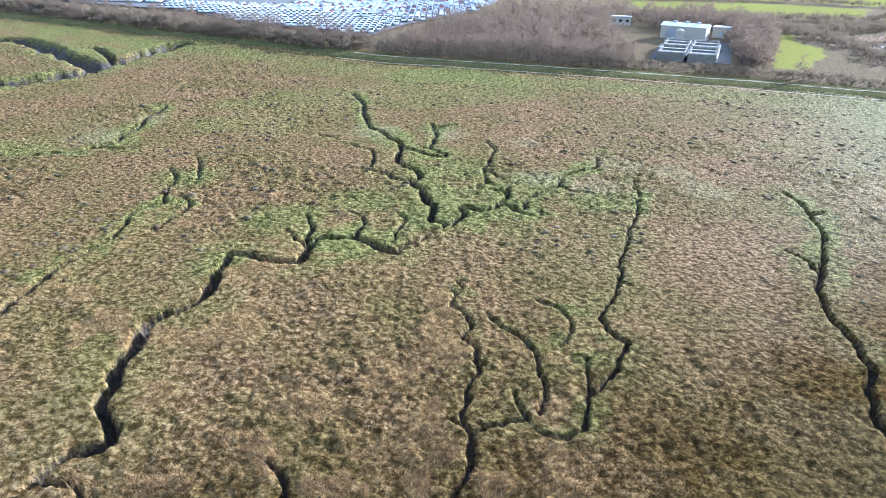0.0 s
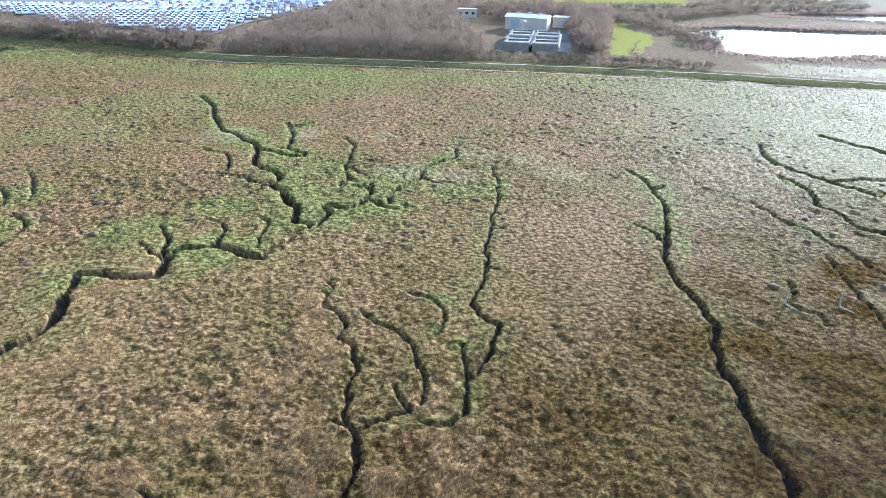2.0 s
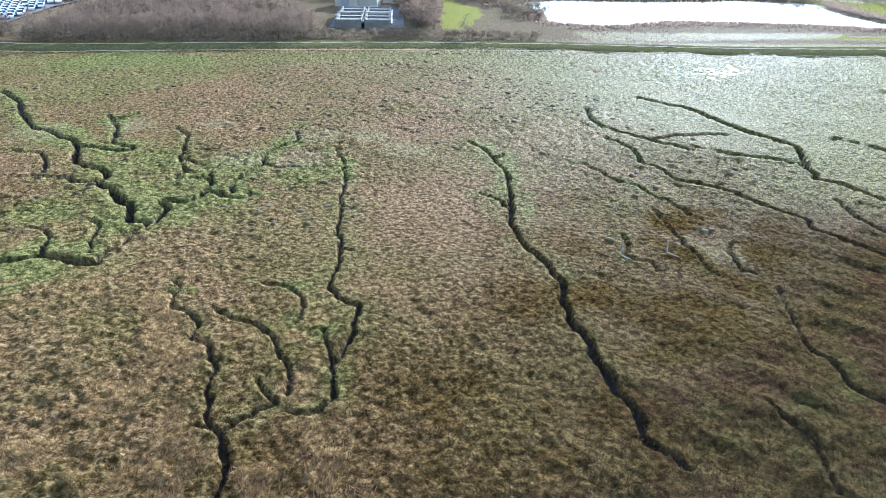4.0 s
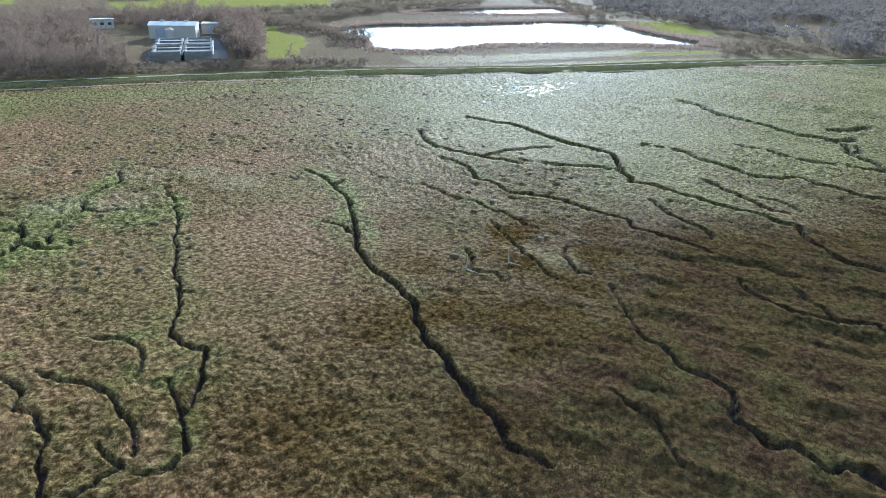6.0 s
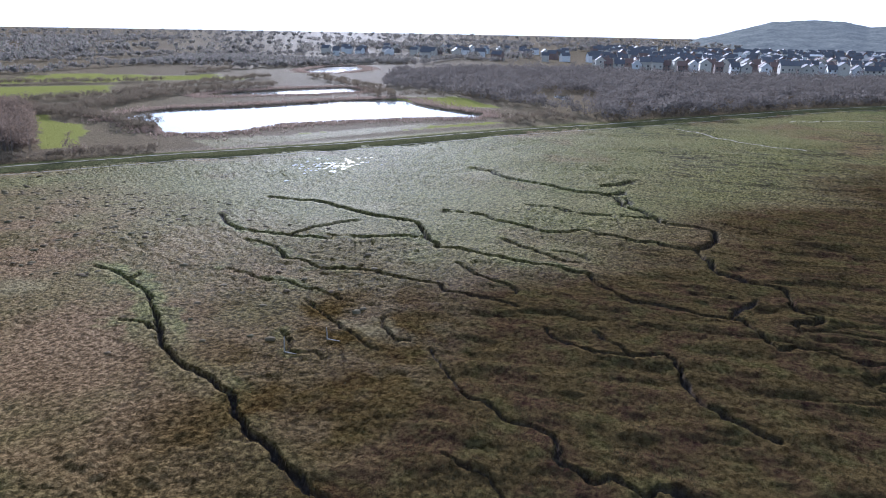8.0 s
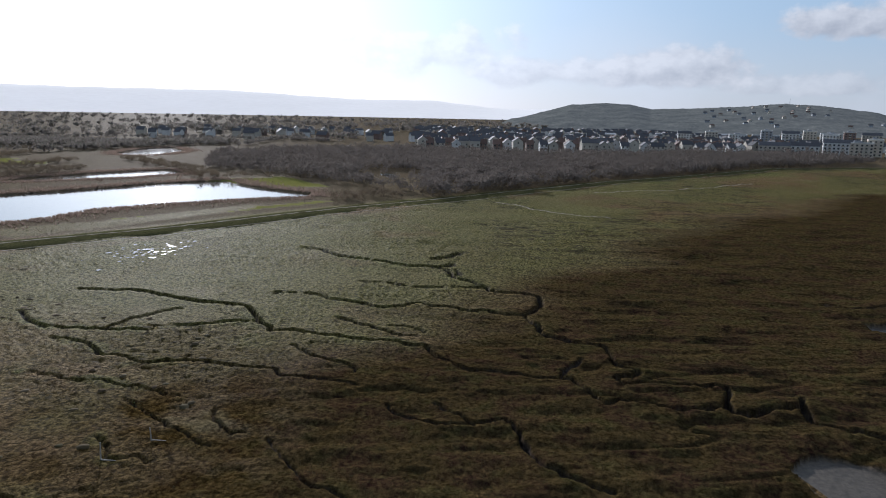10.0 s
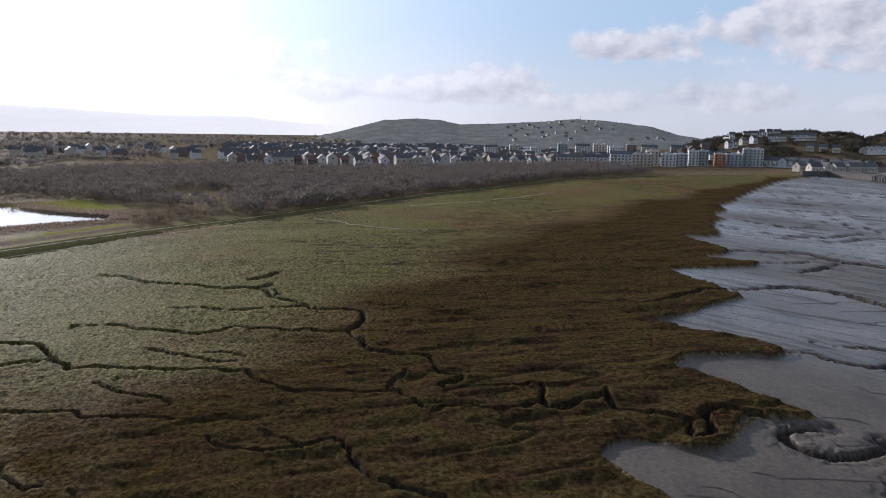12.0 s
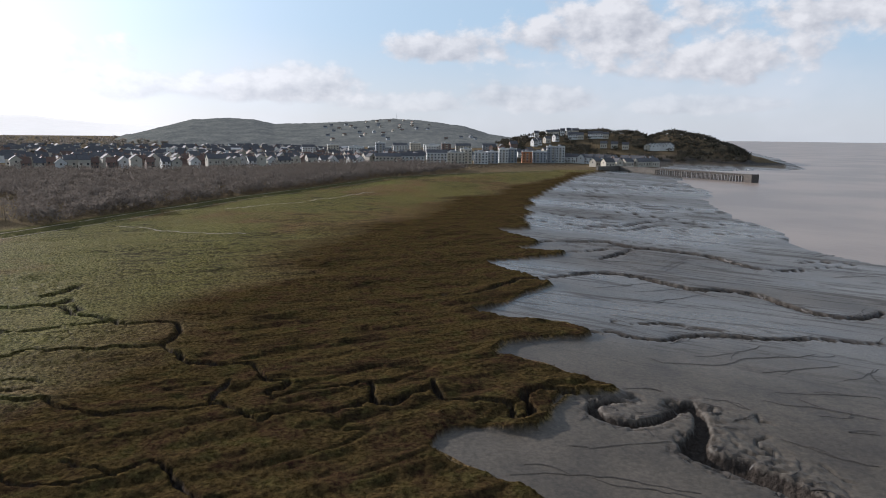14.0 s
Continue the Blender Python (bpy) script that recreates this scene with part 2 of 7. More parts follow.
    hay = ramp(mott, (0.40, (0.081, 0.046, 0.017)), (0.5, (0.187, 0.118, 0.048)), (0.60, (0.286, 0.192, 0.086)))
    bog = ramp(mott, (0.36, (0.022, 0.018, 0.015)), (0.5, (0.044, 0.036, 0.030)), (0.64, (0.076, 0.063, 0.053)))
    silt_n = noise_tex(0.07, 9, 0.62, (1.0, 1.6, 1.0), 2.0)
    silt = ramp(silt_n, (0.35, (0.051, 0.040, 0.029)), (0.5, (0.075, 0.060, 0.042)), (0.65, (0.094, 0.075, 0.055)))
    field = ramp(mott, (0.34, (0.134, 0.136, 0.031)), (0.5, (0.192, 0.184, 0.051)), (0.66, (0.241, 0.230, 0.086)))
    scrub = ramp(mott, (0.34, (0.062, 0.046, 0.029)), (0.5, (0.132, 0.100, 0.062)), (0.66, (0.216, 0.168, 0.107)))
    rock = ramp(mott, (0.36, (0.040, 0.036, 0.032)), (0.64, (0.105, 0.095, 0.085)))

    contrast = n.new("ShaderNodeMapRange")
    contrast.inputs["From Min"].default_value, contrast.inputs["From Max"].default_value = 0.42, 0.58
    link(t, patch, contrast.inputs["Value"])
    patch_b = noise_tex(0.17, 6, 0.6, seed=21.0)
    contrast_b = n.new("ShaderNodeMapRange")
    contrast_b.inputs["From Min"].default_value, contrast_b.inputs["From Max"].default_value = 0.47, 0.60
    link(t, patch_b, contrast_b.inputs["Value"])
    c = mix(contrast.outputs[0], sward_a, sward_b)
    c = mix(green, c, lush)
    plain = n.new("ShaderNodeAttribute"); plain.attribute_name = "plain"
    dimmed_heathy = n.new("ShaderNodeAttribute"); dimmed_heathy.attribute_name = "dimmed_heath"
    c = mix(dimmed_heathy.outputs["Fac"], c, dimmed_heath)
    low = mix(contrast_b.outputs[0], cord, reds)
    mossy = n.new("ShaderNodeMapRange")
    mossy.inputs["From Min"].default_value, mossy.inputs["From Max"].default_value, mossy.inputs["To Max"].default_value = 0.50, 0.64, 0.50
    link(t, noise_tex(0.30, 5, 0.6, seed=27.0), mossy.inputs["Value"])
    low = mix(mossy.outputs[0], low, olive)
    c = mix(brown, c, low)
    c = mix(straw, c, hay)
    c = mix(pale, c, ashy)
    c = mix(meadow, c, field)
    c = mix(wood, c, scrub)
    c = mix(stone, c, rock)
    shore = n.new("ShaderNodeAttribute"); shore.attribute_name = "shore"
    rutted = n.new("ShaderNodeAttribute"); rutted.attribute_name = "rutted"
    # drainage threads on the open flats, drawn out towards the sea
    turned = n.new("ShaderNodeMapping"); turned.inputs["Rotation"].default_value = (0, 0, radians(-50.2))
    link(t, co.outputs["Object"], turned.inputs["Vector"])

    crossed = n.new("ShaderNodeMapping"); crossed.inputs["Rotation"].default_value = (0, 0, radians(-102.0))
    link(t, co.outputs["Object"], crossed.inputs["Vector"])

    def threads(stretch, scale, lo, hi, seed, base=turned):
        mp = n.new("ShaderNodeMapping")
        mp.inputs["Scale"].default_value, mp.inputs["Location"].default_value = (stretch, 1.0, 1.0), (seed, seed, 0)
        x = n.new("ShaderNodeTexNoise")
        x.inputs["Scale"].default_value, x.inputs["Detail"].default_value = scale, 4
        link(t, base.outputs[0], mp.inputs["Vector"]); link(t, mp.outputs[0], x.inputs["Vector"])
        off = n.new("ShaderNodeMath"); off.operation = "SUBTRACT"; off.inputs[1].default_value = 0.5
        link(t, x.outputs["Fac"], off.inputs[0])
        ab = n.new("ShaderNodeMath"); ab.operation = "ABSOLUTE"
        link(t, off.outputs[0], ab.inputs[0])
        mr = n.new("ShaderNodeMapRange")
        mr.inputs["From Min"].default_value, mr.inputs["From Max"].default_value = lo, hi
        mr.inputs["To Min"].default_value, mr.inputs["To Max"].default_value = 1.0, 0.0
        link(t, ab.outputs[0], mr.inputs["Value"])
        return mr.outputs[0]

    lines = maths("MAXIMUM", threads(0.2, 0.15, 0.005, 0.018, 31.0, crossed), threads(0.28, 0.34, 0.005, 0.020, 37.0, crossed))
    vein = maths("MAXIMUM", threads(0.10, 0.05, 0.004, 0.013, 3.0), threads(0.12, 0.14, 0.004, 0.012, 8.0))
    vein = maths("MULTIPLY", vein, maths("MULTIPLY", maths("MULTIPLY", shore.outputs["Fac"], track), 0.5))
    grit = n.new("ShaderNodeMix"); grit.data_type, grit.blend_type = "RGBA", "MULTIPLY"
    grit.inputs["Factor"].default_value = 0.85
    link(t, silt, grit.inputs["A"]); link(t, ramp(mott, (0.40, (0.55, 0.55, 0.55)), (0.60, (1.35, 1.35, 1.35))), grit.inputs["B"])
    bottom = mix(vein, mix(shore.outputs["Fac"], bog, grit.outputs["Result"]), bog)
    open_marsh = maths("SUBTRACT", 1.0, maths("MAXIMUM", maths("MAXIMUM", wood, meadow), stone))
    c = mix(maths("MULTIPLY", maths("MULTIPLY", lines, open_marsh), rutted.outputs["Fac"]), c, peat)
    c = mix(mud, c, bottom)
    link(t, c, p.inputs["Base Color"])
    # open mud keeps a film of water
    film = n.new("ShaderNodeMapRange")
    film.inputs["From Min"].default_value, film.inputs["From Max"].default_value = 0.42, 0.60
    film.inputs["To Min"].default_value, film.inputs["To Max"].default_value = 0.26, 0.46
    sheen = n.new("ShaderNodeTexNoise")
    sheen.inputs["Scale"].default_value, sheen.inputs["Detail"].default_value = 0.016, 5
    drawn = n.new("ShaderNodeMapping"); drawn.inputs["Scale"].default_value = (0.4, 1.3, 1.0)
    link(t, turned.outputs[0], drawn.inputs["Vector"]); link(t, drawn.outputs[0], sheen.inputs["Vector"])
    link(t, sheen.outputs["Fac"], film.inputs["Value"])
    wet = maths("MULTIPLY", mud, shore.outputs["Fac"])
    rough = n.new("ShaderNodeMix")
    rough.inputs["A"].default_value = 0.72
    dull = n.new("ShaderNodeMix")
    dull.inputs["A"].default_value = 0.62
    link(t, track, dull.inputs["Factor"]); link(t, maths("ADD", film.outputs[0], maths("MULTIPLY", vein, 0.4)), dull.inputs["B"])
    link(t, wet, rough.inputs["Factor"]); link(t, dull.outputs["Result"], rough.inputs["B"])
    link(t, rough.outputs["Result"], p.inputs["Roughness"])
    spec = n.new("ShaderNodeMix")
    spec.inputs["B"].default_value = 0.36
    link(t, maths("MULTIPLY", maths("SUBTRACT", 1.0, maths("MAXIMUM", maths("MAXIMUM", dimmed_heathy.outputs["Fac"], maths("MULTIPLY", brown, 1.15)), maths("MAXIMUM", wood, meadow))), 0.009), spec.inputs["A"])
    link(t, wet, spec.inputs["Factor"]); link(t, spec.outputs["Result"], p.inputs["Specular IOR Level"])
    b = n.new("ShaderNodeBump")
    b.inputs["Distance"].default_value = 0.62
    firm = n.new("ShaderNodeMix")
    firm.inputs["A"].default_value, firm.inputs["B"].default_value = 0.85, 0.13
    link(t, wet, firm.inputs["Factor"]); link(t, firm.outputs["Result"], b.inputs["Strength"])
    link(t, maths("ADD", maths("MULTIPLY", mott, 0.62), maths("MULTIPLY", maths("MULTIPLY", dome, 0.25), maths("SUBTRACT", 1.0, maths("MAXIMUM", wet, maths("MAXIMUM", maths("MULTIPLY", brown, 0.8), maths("MULTIPLY", plain.outputs["Fac"], 0.7)))))), b.inputs["Height"]); link(t, b.outputs["Normal"], p.inputs["Normal"])
    return m


M_GROUND = ground_material()
M_POND = water_material("pond_water", (0.05, 0.055, 0.05), 0.06, 1.2, 0.03)
M_SEA = water_material("silty_sea", (0.225, 0.170, 0.132), 0.34, 0.35, 0.12)
M_BARK = material("bark", (0.150, 0.115, 0.085), 0.9, second=(0.075, 0.058, 0.045), scale=1.5)
M_TWIG = island_material("winter_twigs", ((0.097, 0.069, 0.051), (0.173, 0.123, 0.090), (0.142, 0.106, 0.080), (0.216, 0.157, 0.111)), 0.9, 0.1, 0.45)
M_BUSH = island_material("bush_twigs", ((0.089, 0.071, 0.046), (0.144, 0.108, 0.077), (0.170, 0.140, 0.092), (0.120, 0.090, 0.069)), 0.9, 0.1, 0.45)
M_EVERGREEN = island_material("evergreen_leaves", ((0.030, 0.042, 0.014), (0.055, 0.066, 0.022), (0.085, 0.090, 0.035)))
M_WHITE = material("white_stucco", (0.60, 0.59, 0.56), 0.85, second=(0.48, 0.47, 0.44), scale=0.4, vary=0.10)
M_CREAM = material("cream_stucco", (0.46, 0.42, 0.34), 0.85, second=(0.38, 0.34, 0.28), scale=0.4, vary=0.12)
M_GREYWALL = material("grey_stucco", (0.33, 0.34, 0.35), 0.85, second=(0.26, 0.27, 0.28), scale=0.4, vary=0.1)
M_BRICK = material("red_brick_wall", (0.215, 0.145, 0.115), 0.9, second=(0.150, 0.100, 0.080), scale=0.8, vary=0.12)
M_ORANGE = material("orange_cladding", (0.48, 0.20, 0.08), 0.7, second=(0.40, 0.16, 0.07), scale=0.5)
# slate tone is lightened to imitate haze on the town roofs
M_SLATE = material("slate_roof", (0.119, 0.116, 0.119), 0.75, second=(0.076, 0.073, 0.076), scale=0.9, vary=0.2, spec=0.2)
M_TILE = material("brown_tile_roof", (0.156, 0.091, 0.065), 0.8, second=(0.104, 0.065, 0.049), scale=0.9, vary=0.2)
M_PANE = material("window_glass", (0.035, 0.045, 0.055), 0.08, second=(0.02, 0.025, 0.03), scale=0.2, spec=0.8)
M_STEEL = material("white_steel_cladding", (0.42, 0.375, 0.30), 0.8, second=(0.35, 0.31, 0.25), scale=0.3, spec=0.2)
M_CONCRETE = material("weathered_concrete", (0.40, 0.38, 0.35), 0.85, second=(0.27, 0.26, 0.24), scale=0.5, bump=0.02)
M_TIMBER = material("tarred_timber", (0.110, 0.092, 0.075), 0.85, second=(0.060, 0.050, 0.042), scale=0.8, bump=0.02)
M_STICK = material("bleached_wood", (0.34, 0.31, 0.26), 0.85, second=(0.24, 0.21, 0.17), scale=4.0)
M_GALV = material("galvanised_steel", (0.34, 0.34, 0.34), 0.6, 0.3, second=(0.26, 0.26, 0.26), scale=2.0)
M_ASPHALT = material("asphalt_yard", (0.060, 0.060, 0.062), 0.9, second=(0.045, 0.045, 0.046), scale=0.4, bump=0.01)
M_CARBODY = material("car_paint_silver", (0.74, 0.75, 0.77), 0.18, 0.1, second=(0.70, 0.71, 0.73), scale=0.2, vary=0.3)
M_TYRE = material("tyre_rubber", (0.025, 0.025, 0.025), 0.9, second=(0.018, 0.018, 0.018), scale=2.0)
M_CARMASS = island_material("parked_car_paint", ((0.760, 0.769, 0.779), (0.570, 0.589, 0.617), (0.779, 0.779, 0.769), (0.152, 0.190, 0.285), (0.703, 0.722, 0.741), (0.10, 0.10, 0.11), (0.28, 0.06, 0.05)), 0.2, 0.8)
M_GRASS = island_material("marsh_grass_blades", ((0.032, 0.019, 0.006), (0.072, 0.040, 0.016), (0.037, 0.026, 0.009), (0.102, 0.067, 0.030), (0.053, 0.038, 0.013), (0.047, 0.022, 0.009)), 0.95, 0.0, 0.20)
M_HAYGRASS = island_material("straw_grass_blades", ((0.110, 0.066, 0.030), (0.175, 0.109, 0.052), (0.211, 0.139, 0.075), (0.138, 0.086, 0.039)), 0.95, 0.0, 0.35)
M_CORD = island_material("cordgrass_blades", ((0.025, 0.020, 0.011), (0.044, 0.032, 0.018), (0.062, 0.044, 0.024), (0.044, 0.046, 0.021), (0.077, 0.062, 0.034)), 0.95, 0.0, 0.40)
M_LUSH = island_material("lush_grass_blades", ((0.044, 0.050, 0.014), (0.076, 0.088, 0.030), (0.106, 0.118, 0.058), (0.059, 0.068, 0.027)), 0.95, 0.0, 0.20)
M_BANK = material("rough_bank_grass", (0.118, 0.108, 0.048), 0.95, second=(0.048, 0.048, 0.020), scale=1.6, bump=0.35, spec=0.0)
M_PATH = material("trodden_path", (0.310, 0.270, 0.200), 0.95, second=(0.200, 0.172, 0.122), scale=0.8, bump=0.03, spec=0.02)
M_WOODTWIG = island_material("woodland_twigs", ((0.135, 0.113, 0.098), (0.160, 0.136, 0.118), (0.148, 0.127, 0.108), (0.175, 0.150, 0.131)), 0.95, 0.0, 0.35)
# far canopy tones are lightened to stand in for haze
M_HAZEWOOD = island_material("hazed_far_canopy", ((0.150, 0.130, 0.112), (0.215, 0.185, 0.165), (0.180, 0.165, 0.135), (0.120, 0.115, 0.090)), 0.95, 0.05, 0.45)
M_HEADWOOD = island_material("headland_canopy", ((0.062, 0.054, 0.042), (0.086, 0.074, 0.058), (0.070, 0.068, 0.046), (0.098, 0.084, 0.068)), 0.95, 0.0, 0.2)
M_QUAY = material("dark_quay_stone", (0.150, 0.132, 0.112), 0.9, second=(0.085, 0.075, 0.064), scale=0.5)
# darker two-tone concrete for the tank walls and ends
M_TANK = material("dark_tank_concrete", (0.210, 0.190, 0.155), 0.9, second=(0.110, 0.100, 0.082), scale=0.6, bump=0.02, spec=0.1)
M_SLUDGE = material("tank_sludge", (0.060, 0.058, 0.052), 0.45, second=(0.035, 0.034, 0.030), scale=0.5)
M_RILL = material("wet_channel_mud", (0.060, 0.050, 0.042), 0.6, second=(0.038, 0.031, 0.026), scale=0.6, bump=0.03, spec=0.25)
M_TUSSOCK = island_material("tussock_grass", ((0.071, 0.049, 0.029), (0.104, 0.075, 0.043), (0.067, 0.058, 0.029), (0.125, 0.096, 0.058)), 0.95, 0.03, 0.1)
M_REED = island_material("winter_reeds", ((0.230, 0.165, 0.125), (0.310, 0.230, 0.175), (0.270, 0.200, 0.155), (0.200, 0.145, 0.110)), 0.95, 0.0, 0.4)


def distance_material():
    m = material("haze_glow_distance", (0.46, 0.45, 0.43), 1.0, second=(0.41, 0.40, 0.38), scale=0.004, spec=0.0)
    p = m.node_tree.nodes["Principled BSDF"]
    # emission stands in for the bright haze before the ridge
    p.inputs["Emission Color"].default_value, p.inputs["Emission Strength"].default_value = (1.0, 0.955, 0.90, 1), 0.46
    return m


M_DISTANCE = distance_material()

# ---- terrain ----
def lattice(ix, iy, seed):
    h = (ix.astype(np.int64) * 374761393 + iy.astype(np.int64) * 668265263 + seed * 974634773) & 0xFFFFFFFF
    h = ((h ^ (h >> 13)) * 1274126177) & 0xFFFFFFFF
    return ((h ^ (h >> 16)) & 0xFFFF) / 65535.0


def soft_noise(x, y, seed=0):
    ix, iy = np.floor(x), np.floor(y)
    fx, fy = x - ix, y - iy
    fx, fy = fx * fx * (3 - 2 * fx), fy * fy * (3 - 2 * fy)
    a, b = lattice(ix, iy, seed), lattice(ix + 1, iy, seed)
    c, d = lattice(ix, iy + 1, seed), lattice(ix + 1, iy + 1, seed)
    return (a + (b - a) * fx) * (1 - fy) + (c + (d - c) * fx) * fy


def fbm(x, y, size, octaves=4, seed=0, gain=0.5):
    out, amp, total = np.zeros_like(x), 1.0, 0.0
    for k in range(octaves):
        out += amp * soft_noise(x / size * 2 ** k + 17.3 * k, y / size * 2 ** k - 9.1 * k, seed + k)
        total += amp
        amp *= gain
    return out / total


def turned_fbm(x, y, size, octaves, seed, gain=0.6):
    """Noise whose octaves are turned against each other, so that no grid shows."""
    out, amp, total = np.zeros_like(x), 1.0, 0.0
    for k in range(octaves):
        out += amp * soft_noise(x / size + 31.7 * k, y / size - 12.9 * k, seed + k)
        total += amp
        amp *= gain
        x, y = (0.766 * x - 0.643 * y) * 1.93, (0.643 * x + 0.766 * y) * 1.93
    return out / total


def smooth(v, lo, hi):
    s = np.clip((v - lo) / (hi - lo), 0, 1)
    return s * s * (3 - 2 * s)


def rounded(line, times=1):
    """Corner cutting of an open line."""
    for _ in range(times):
        out = [line[0]]
        for a, b in zip(line, line[1:]):
            out += [(a[0] * 0.75 + b[0] * 0.25, a[1] * 0.75 + b[1] * 0.25), (a[0] * 0.25 + b[0] * 0.75, a[1] * 0.25 + b[1] * 0.75)]
        line = out + [line[-1]]
    return line


def line_distance(x, y, line):
    return line_place(x, y, line)[0]


def line_place(x, y, line):
    """Distance from a line, and the metres run along it to the nearest point; its whole length."""
    best, run, done = np.full(x.shape, 1e12), np.zeros(x.shape), 0.0
    for (ax, ay), (bx, by) in zip(line, line[1:]):
        dx, dy = bx - ax, by - ay
        long = math.hypot(dx, dy)
        u = np.clip(((x - ax) * dx + (y - ay) * dy) / (dx * dx + dy * dy + 1e-9), 0, 1)
        d = (x - ax - u * dx) ** 2 + (y - ay - u * dy) ** 2
        nearer = d < best
        best = np.where(nearer, d, best)
        run = np.where(nearer, done + u * long, run)
        done += long
    return np.sqrt(best), run, done


def taper(run, whole, head):
    """Share of the full width: channels thin out towards their heads."""
    reach = min(0.75 * whole, 34.0)
    k = np.ones_like(run)
    if head in ("start", "both"):
        k *= 0.34 + 0.66 * smooth(run, -0.1 * reach, reach)
    if head in ("end", "both"):
        k *= 0.34 + 0.66 * smooth(whole - run, -0.1 * reach, reach)
    return k


def near_line(x, y, line, reach):
    """Indices of the points within reach of the line's box."""
    px, py = [q[0] for q in line], [q[1] for q in line]
    return np.nonzero((x > min(px) - reach) & (x < max(px) + reach) & (y > min(py) - reach) & (y < max(py) + reach))[0]


def inside(x, y, poly):
    odd = np.zeros(x.shape, bool)
    for (ax, ay), (bx, by) in zip(poly, poly[1:] + poly[:1]):
        if ay != by:
            odd ^= ((ay > y) != (by > y)) & (x < (bx - ax) * (y - ay) / (by - ay) + ax)
    return odd


CREEKS, MUD_RUNS = [], []


def creek(width, head, line):
    CREEKS.append((width, head, rounded(line, 3 if line[len(line) // 2][0] > 52 else 1)))


def mud_run(width, head, line):
    MUD_RUNS.append((width, head, rounded(line)))


creek(7.50, "none", [(-130.5, 214), (-121.0, 212), (-112.9, 204), (-100.1, 189), (-89.6, 179), (-83.9, 173)])
creek(7.00, "none", [(-75.8, 212), (-79.4, 202), (-80.5, 189), (-82.8, 180), (-83.9, 173), (-84.9, 164), (-90.4, 157), (-94.9, 152)])
creek(0.72, "end", [(-9.2, 32.8), (-9.4, 34.4), (-10.8, 36.2)])
creek(0.85, "end", [(29.0, 24.1), (28.9, 25.1), (28.4, 26.1), (28.4, 27.1), (29.1, 28.3), (29.6, 29.9), (29.6, 31.9), (30.4, 33.4), (30.6, 34.8), (31.2, 36.9), (31.7, 39.1), (32.2, 41.1), (32.7, 43.2), (33.8, 45.8), (35.1, 47.3), (35.5, 49.6), (36.4, 53.5), (36.1, 55.9), (37.2, 59.5), (38.5, 63.5), (42.5, 69.7), (44.8, 74.1), (46.0, 77.9), (46.4, 81.5), (46.8, 84.3), (47.4, 87.6), (47.2, 90.9)])
creek(0.70, "end", [(39.0, 64.5), (39.7, 67.6), (39.4, 69.1), (38.9, 70.7)])
creek(0.80, "end", [(46.5, 82.0), (49.3, 83.2)])
creek(1.55, "none", [(-25.3, 34.2), (-25.2, 35.1), (-24.4, 36.1), (-22.9, 36.8), (-22.2, 37.8), (-22.3, 39.1), (-23.4, 40.6), (-24.3, 42.1), (-24.7, 43.6), (-25.4, 46.2), (-25.3, 48.6), (-25.2, 51.3), (-25.3, 53.1), (-24.9, 54.4), (-24.1, 54.9), (-22.6, 56.8), (-21.8, 57.9), (-22.0, 60.1), (-22.6, 63.6)])
creek(2.00, "end", [(-84.0, 183), (-91.7, 195), (-97.7, 203), (-98.6, 200)])
mud_run(0.50, "both", [(62.0, -15.9), (62.0, -18.8), (61.3, -21.0), (60.3, -24.6), (59.2, -26.6), (57.5, -30.1), (56.2, -33.3)])
creek(1.5, "none", [(-22.0, 67.6), (-20.1, 67.3), (-17.5, 66.4), (-15.3, 66.1), (-14.1, 66.4), (-14.2, 69.7), (-13.7, 72.0), (-11.2, 72.2), (-9.3, 72.3), (-7.6, 71.1), (-6.2, 69.5), (-4.4, 69.0)])
creek(1.5, "none", [(-22.1, 58.8), (-22.4, 61.3), (-22.2, 65.1), (-22.0, 67.6)])
creek(0.9, "end", [(-4.4, 69.0), (-3.4, 71.3), (-1.9, 72.6), (-0.5, 75.3), (1.3, 76.7), (2.2, 77.1)])
creek(1.5, "none", [(1.6, 76.7), (0.3, 77.4), (-0.7, 78.0), (-0.8, 80.6), (-0.3, 82.6), (-1.3, 84.5), (-2.1, 87.2), (-3.0, 90.5), (-4.1, 92.4)])
creek(1.3, "none", [(-4.1, 92.4), (-2.6, 94.9), (-2.9, 96.7), (-4.3, 97.9), (-5.5, 99.2), (-6.4, 101.9), (-6.5, 106.3), (-6.0, 108.8), (-7.0, 112.0), (-8.3, 114.3), (-9.5, 116.7), (-10.8, 118.9)])
creek(0.8, "end", [(-10.8, 118.9), (-12.2, 120.3), (-13.4, 125.3), (-14.6, 131.7), (-14.9, 137.3), (-16.7, 143.7), (-18.5, 149.0)])
creek(1.2, "none", [(1.6, 76.7), (2.6, 78.2), (3.1, 80.8), (2.5, 82.7), (3.8, 82.4), (4.8, 81.2), (6.1, 81.7), (7.1, 82.5)])
creek(1.0, "end", [(7.1, 82.5), (7.9, 84.1), (9.2, 82.6), (10.1, 81.1), (11.8, 80.4), (13.0, 80.8), (12.9, 82.0)])
creek(0.9, "end", [(7.1, 82.5), (8.1, 85.0), (9.5, 86.3), (8.6, 88.4), (7.1, 89.2), (5.2, 89.6), (5.0, 90.9), (6.6, 91.9), (8.0, 91.5)])
creek(0.5, "end", [(9.5, 86.3), (9.2, 88.9), (10.0, 91.6), (10.9, 93.1)])
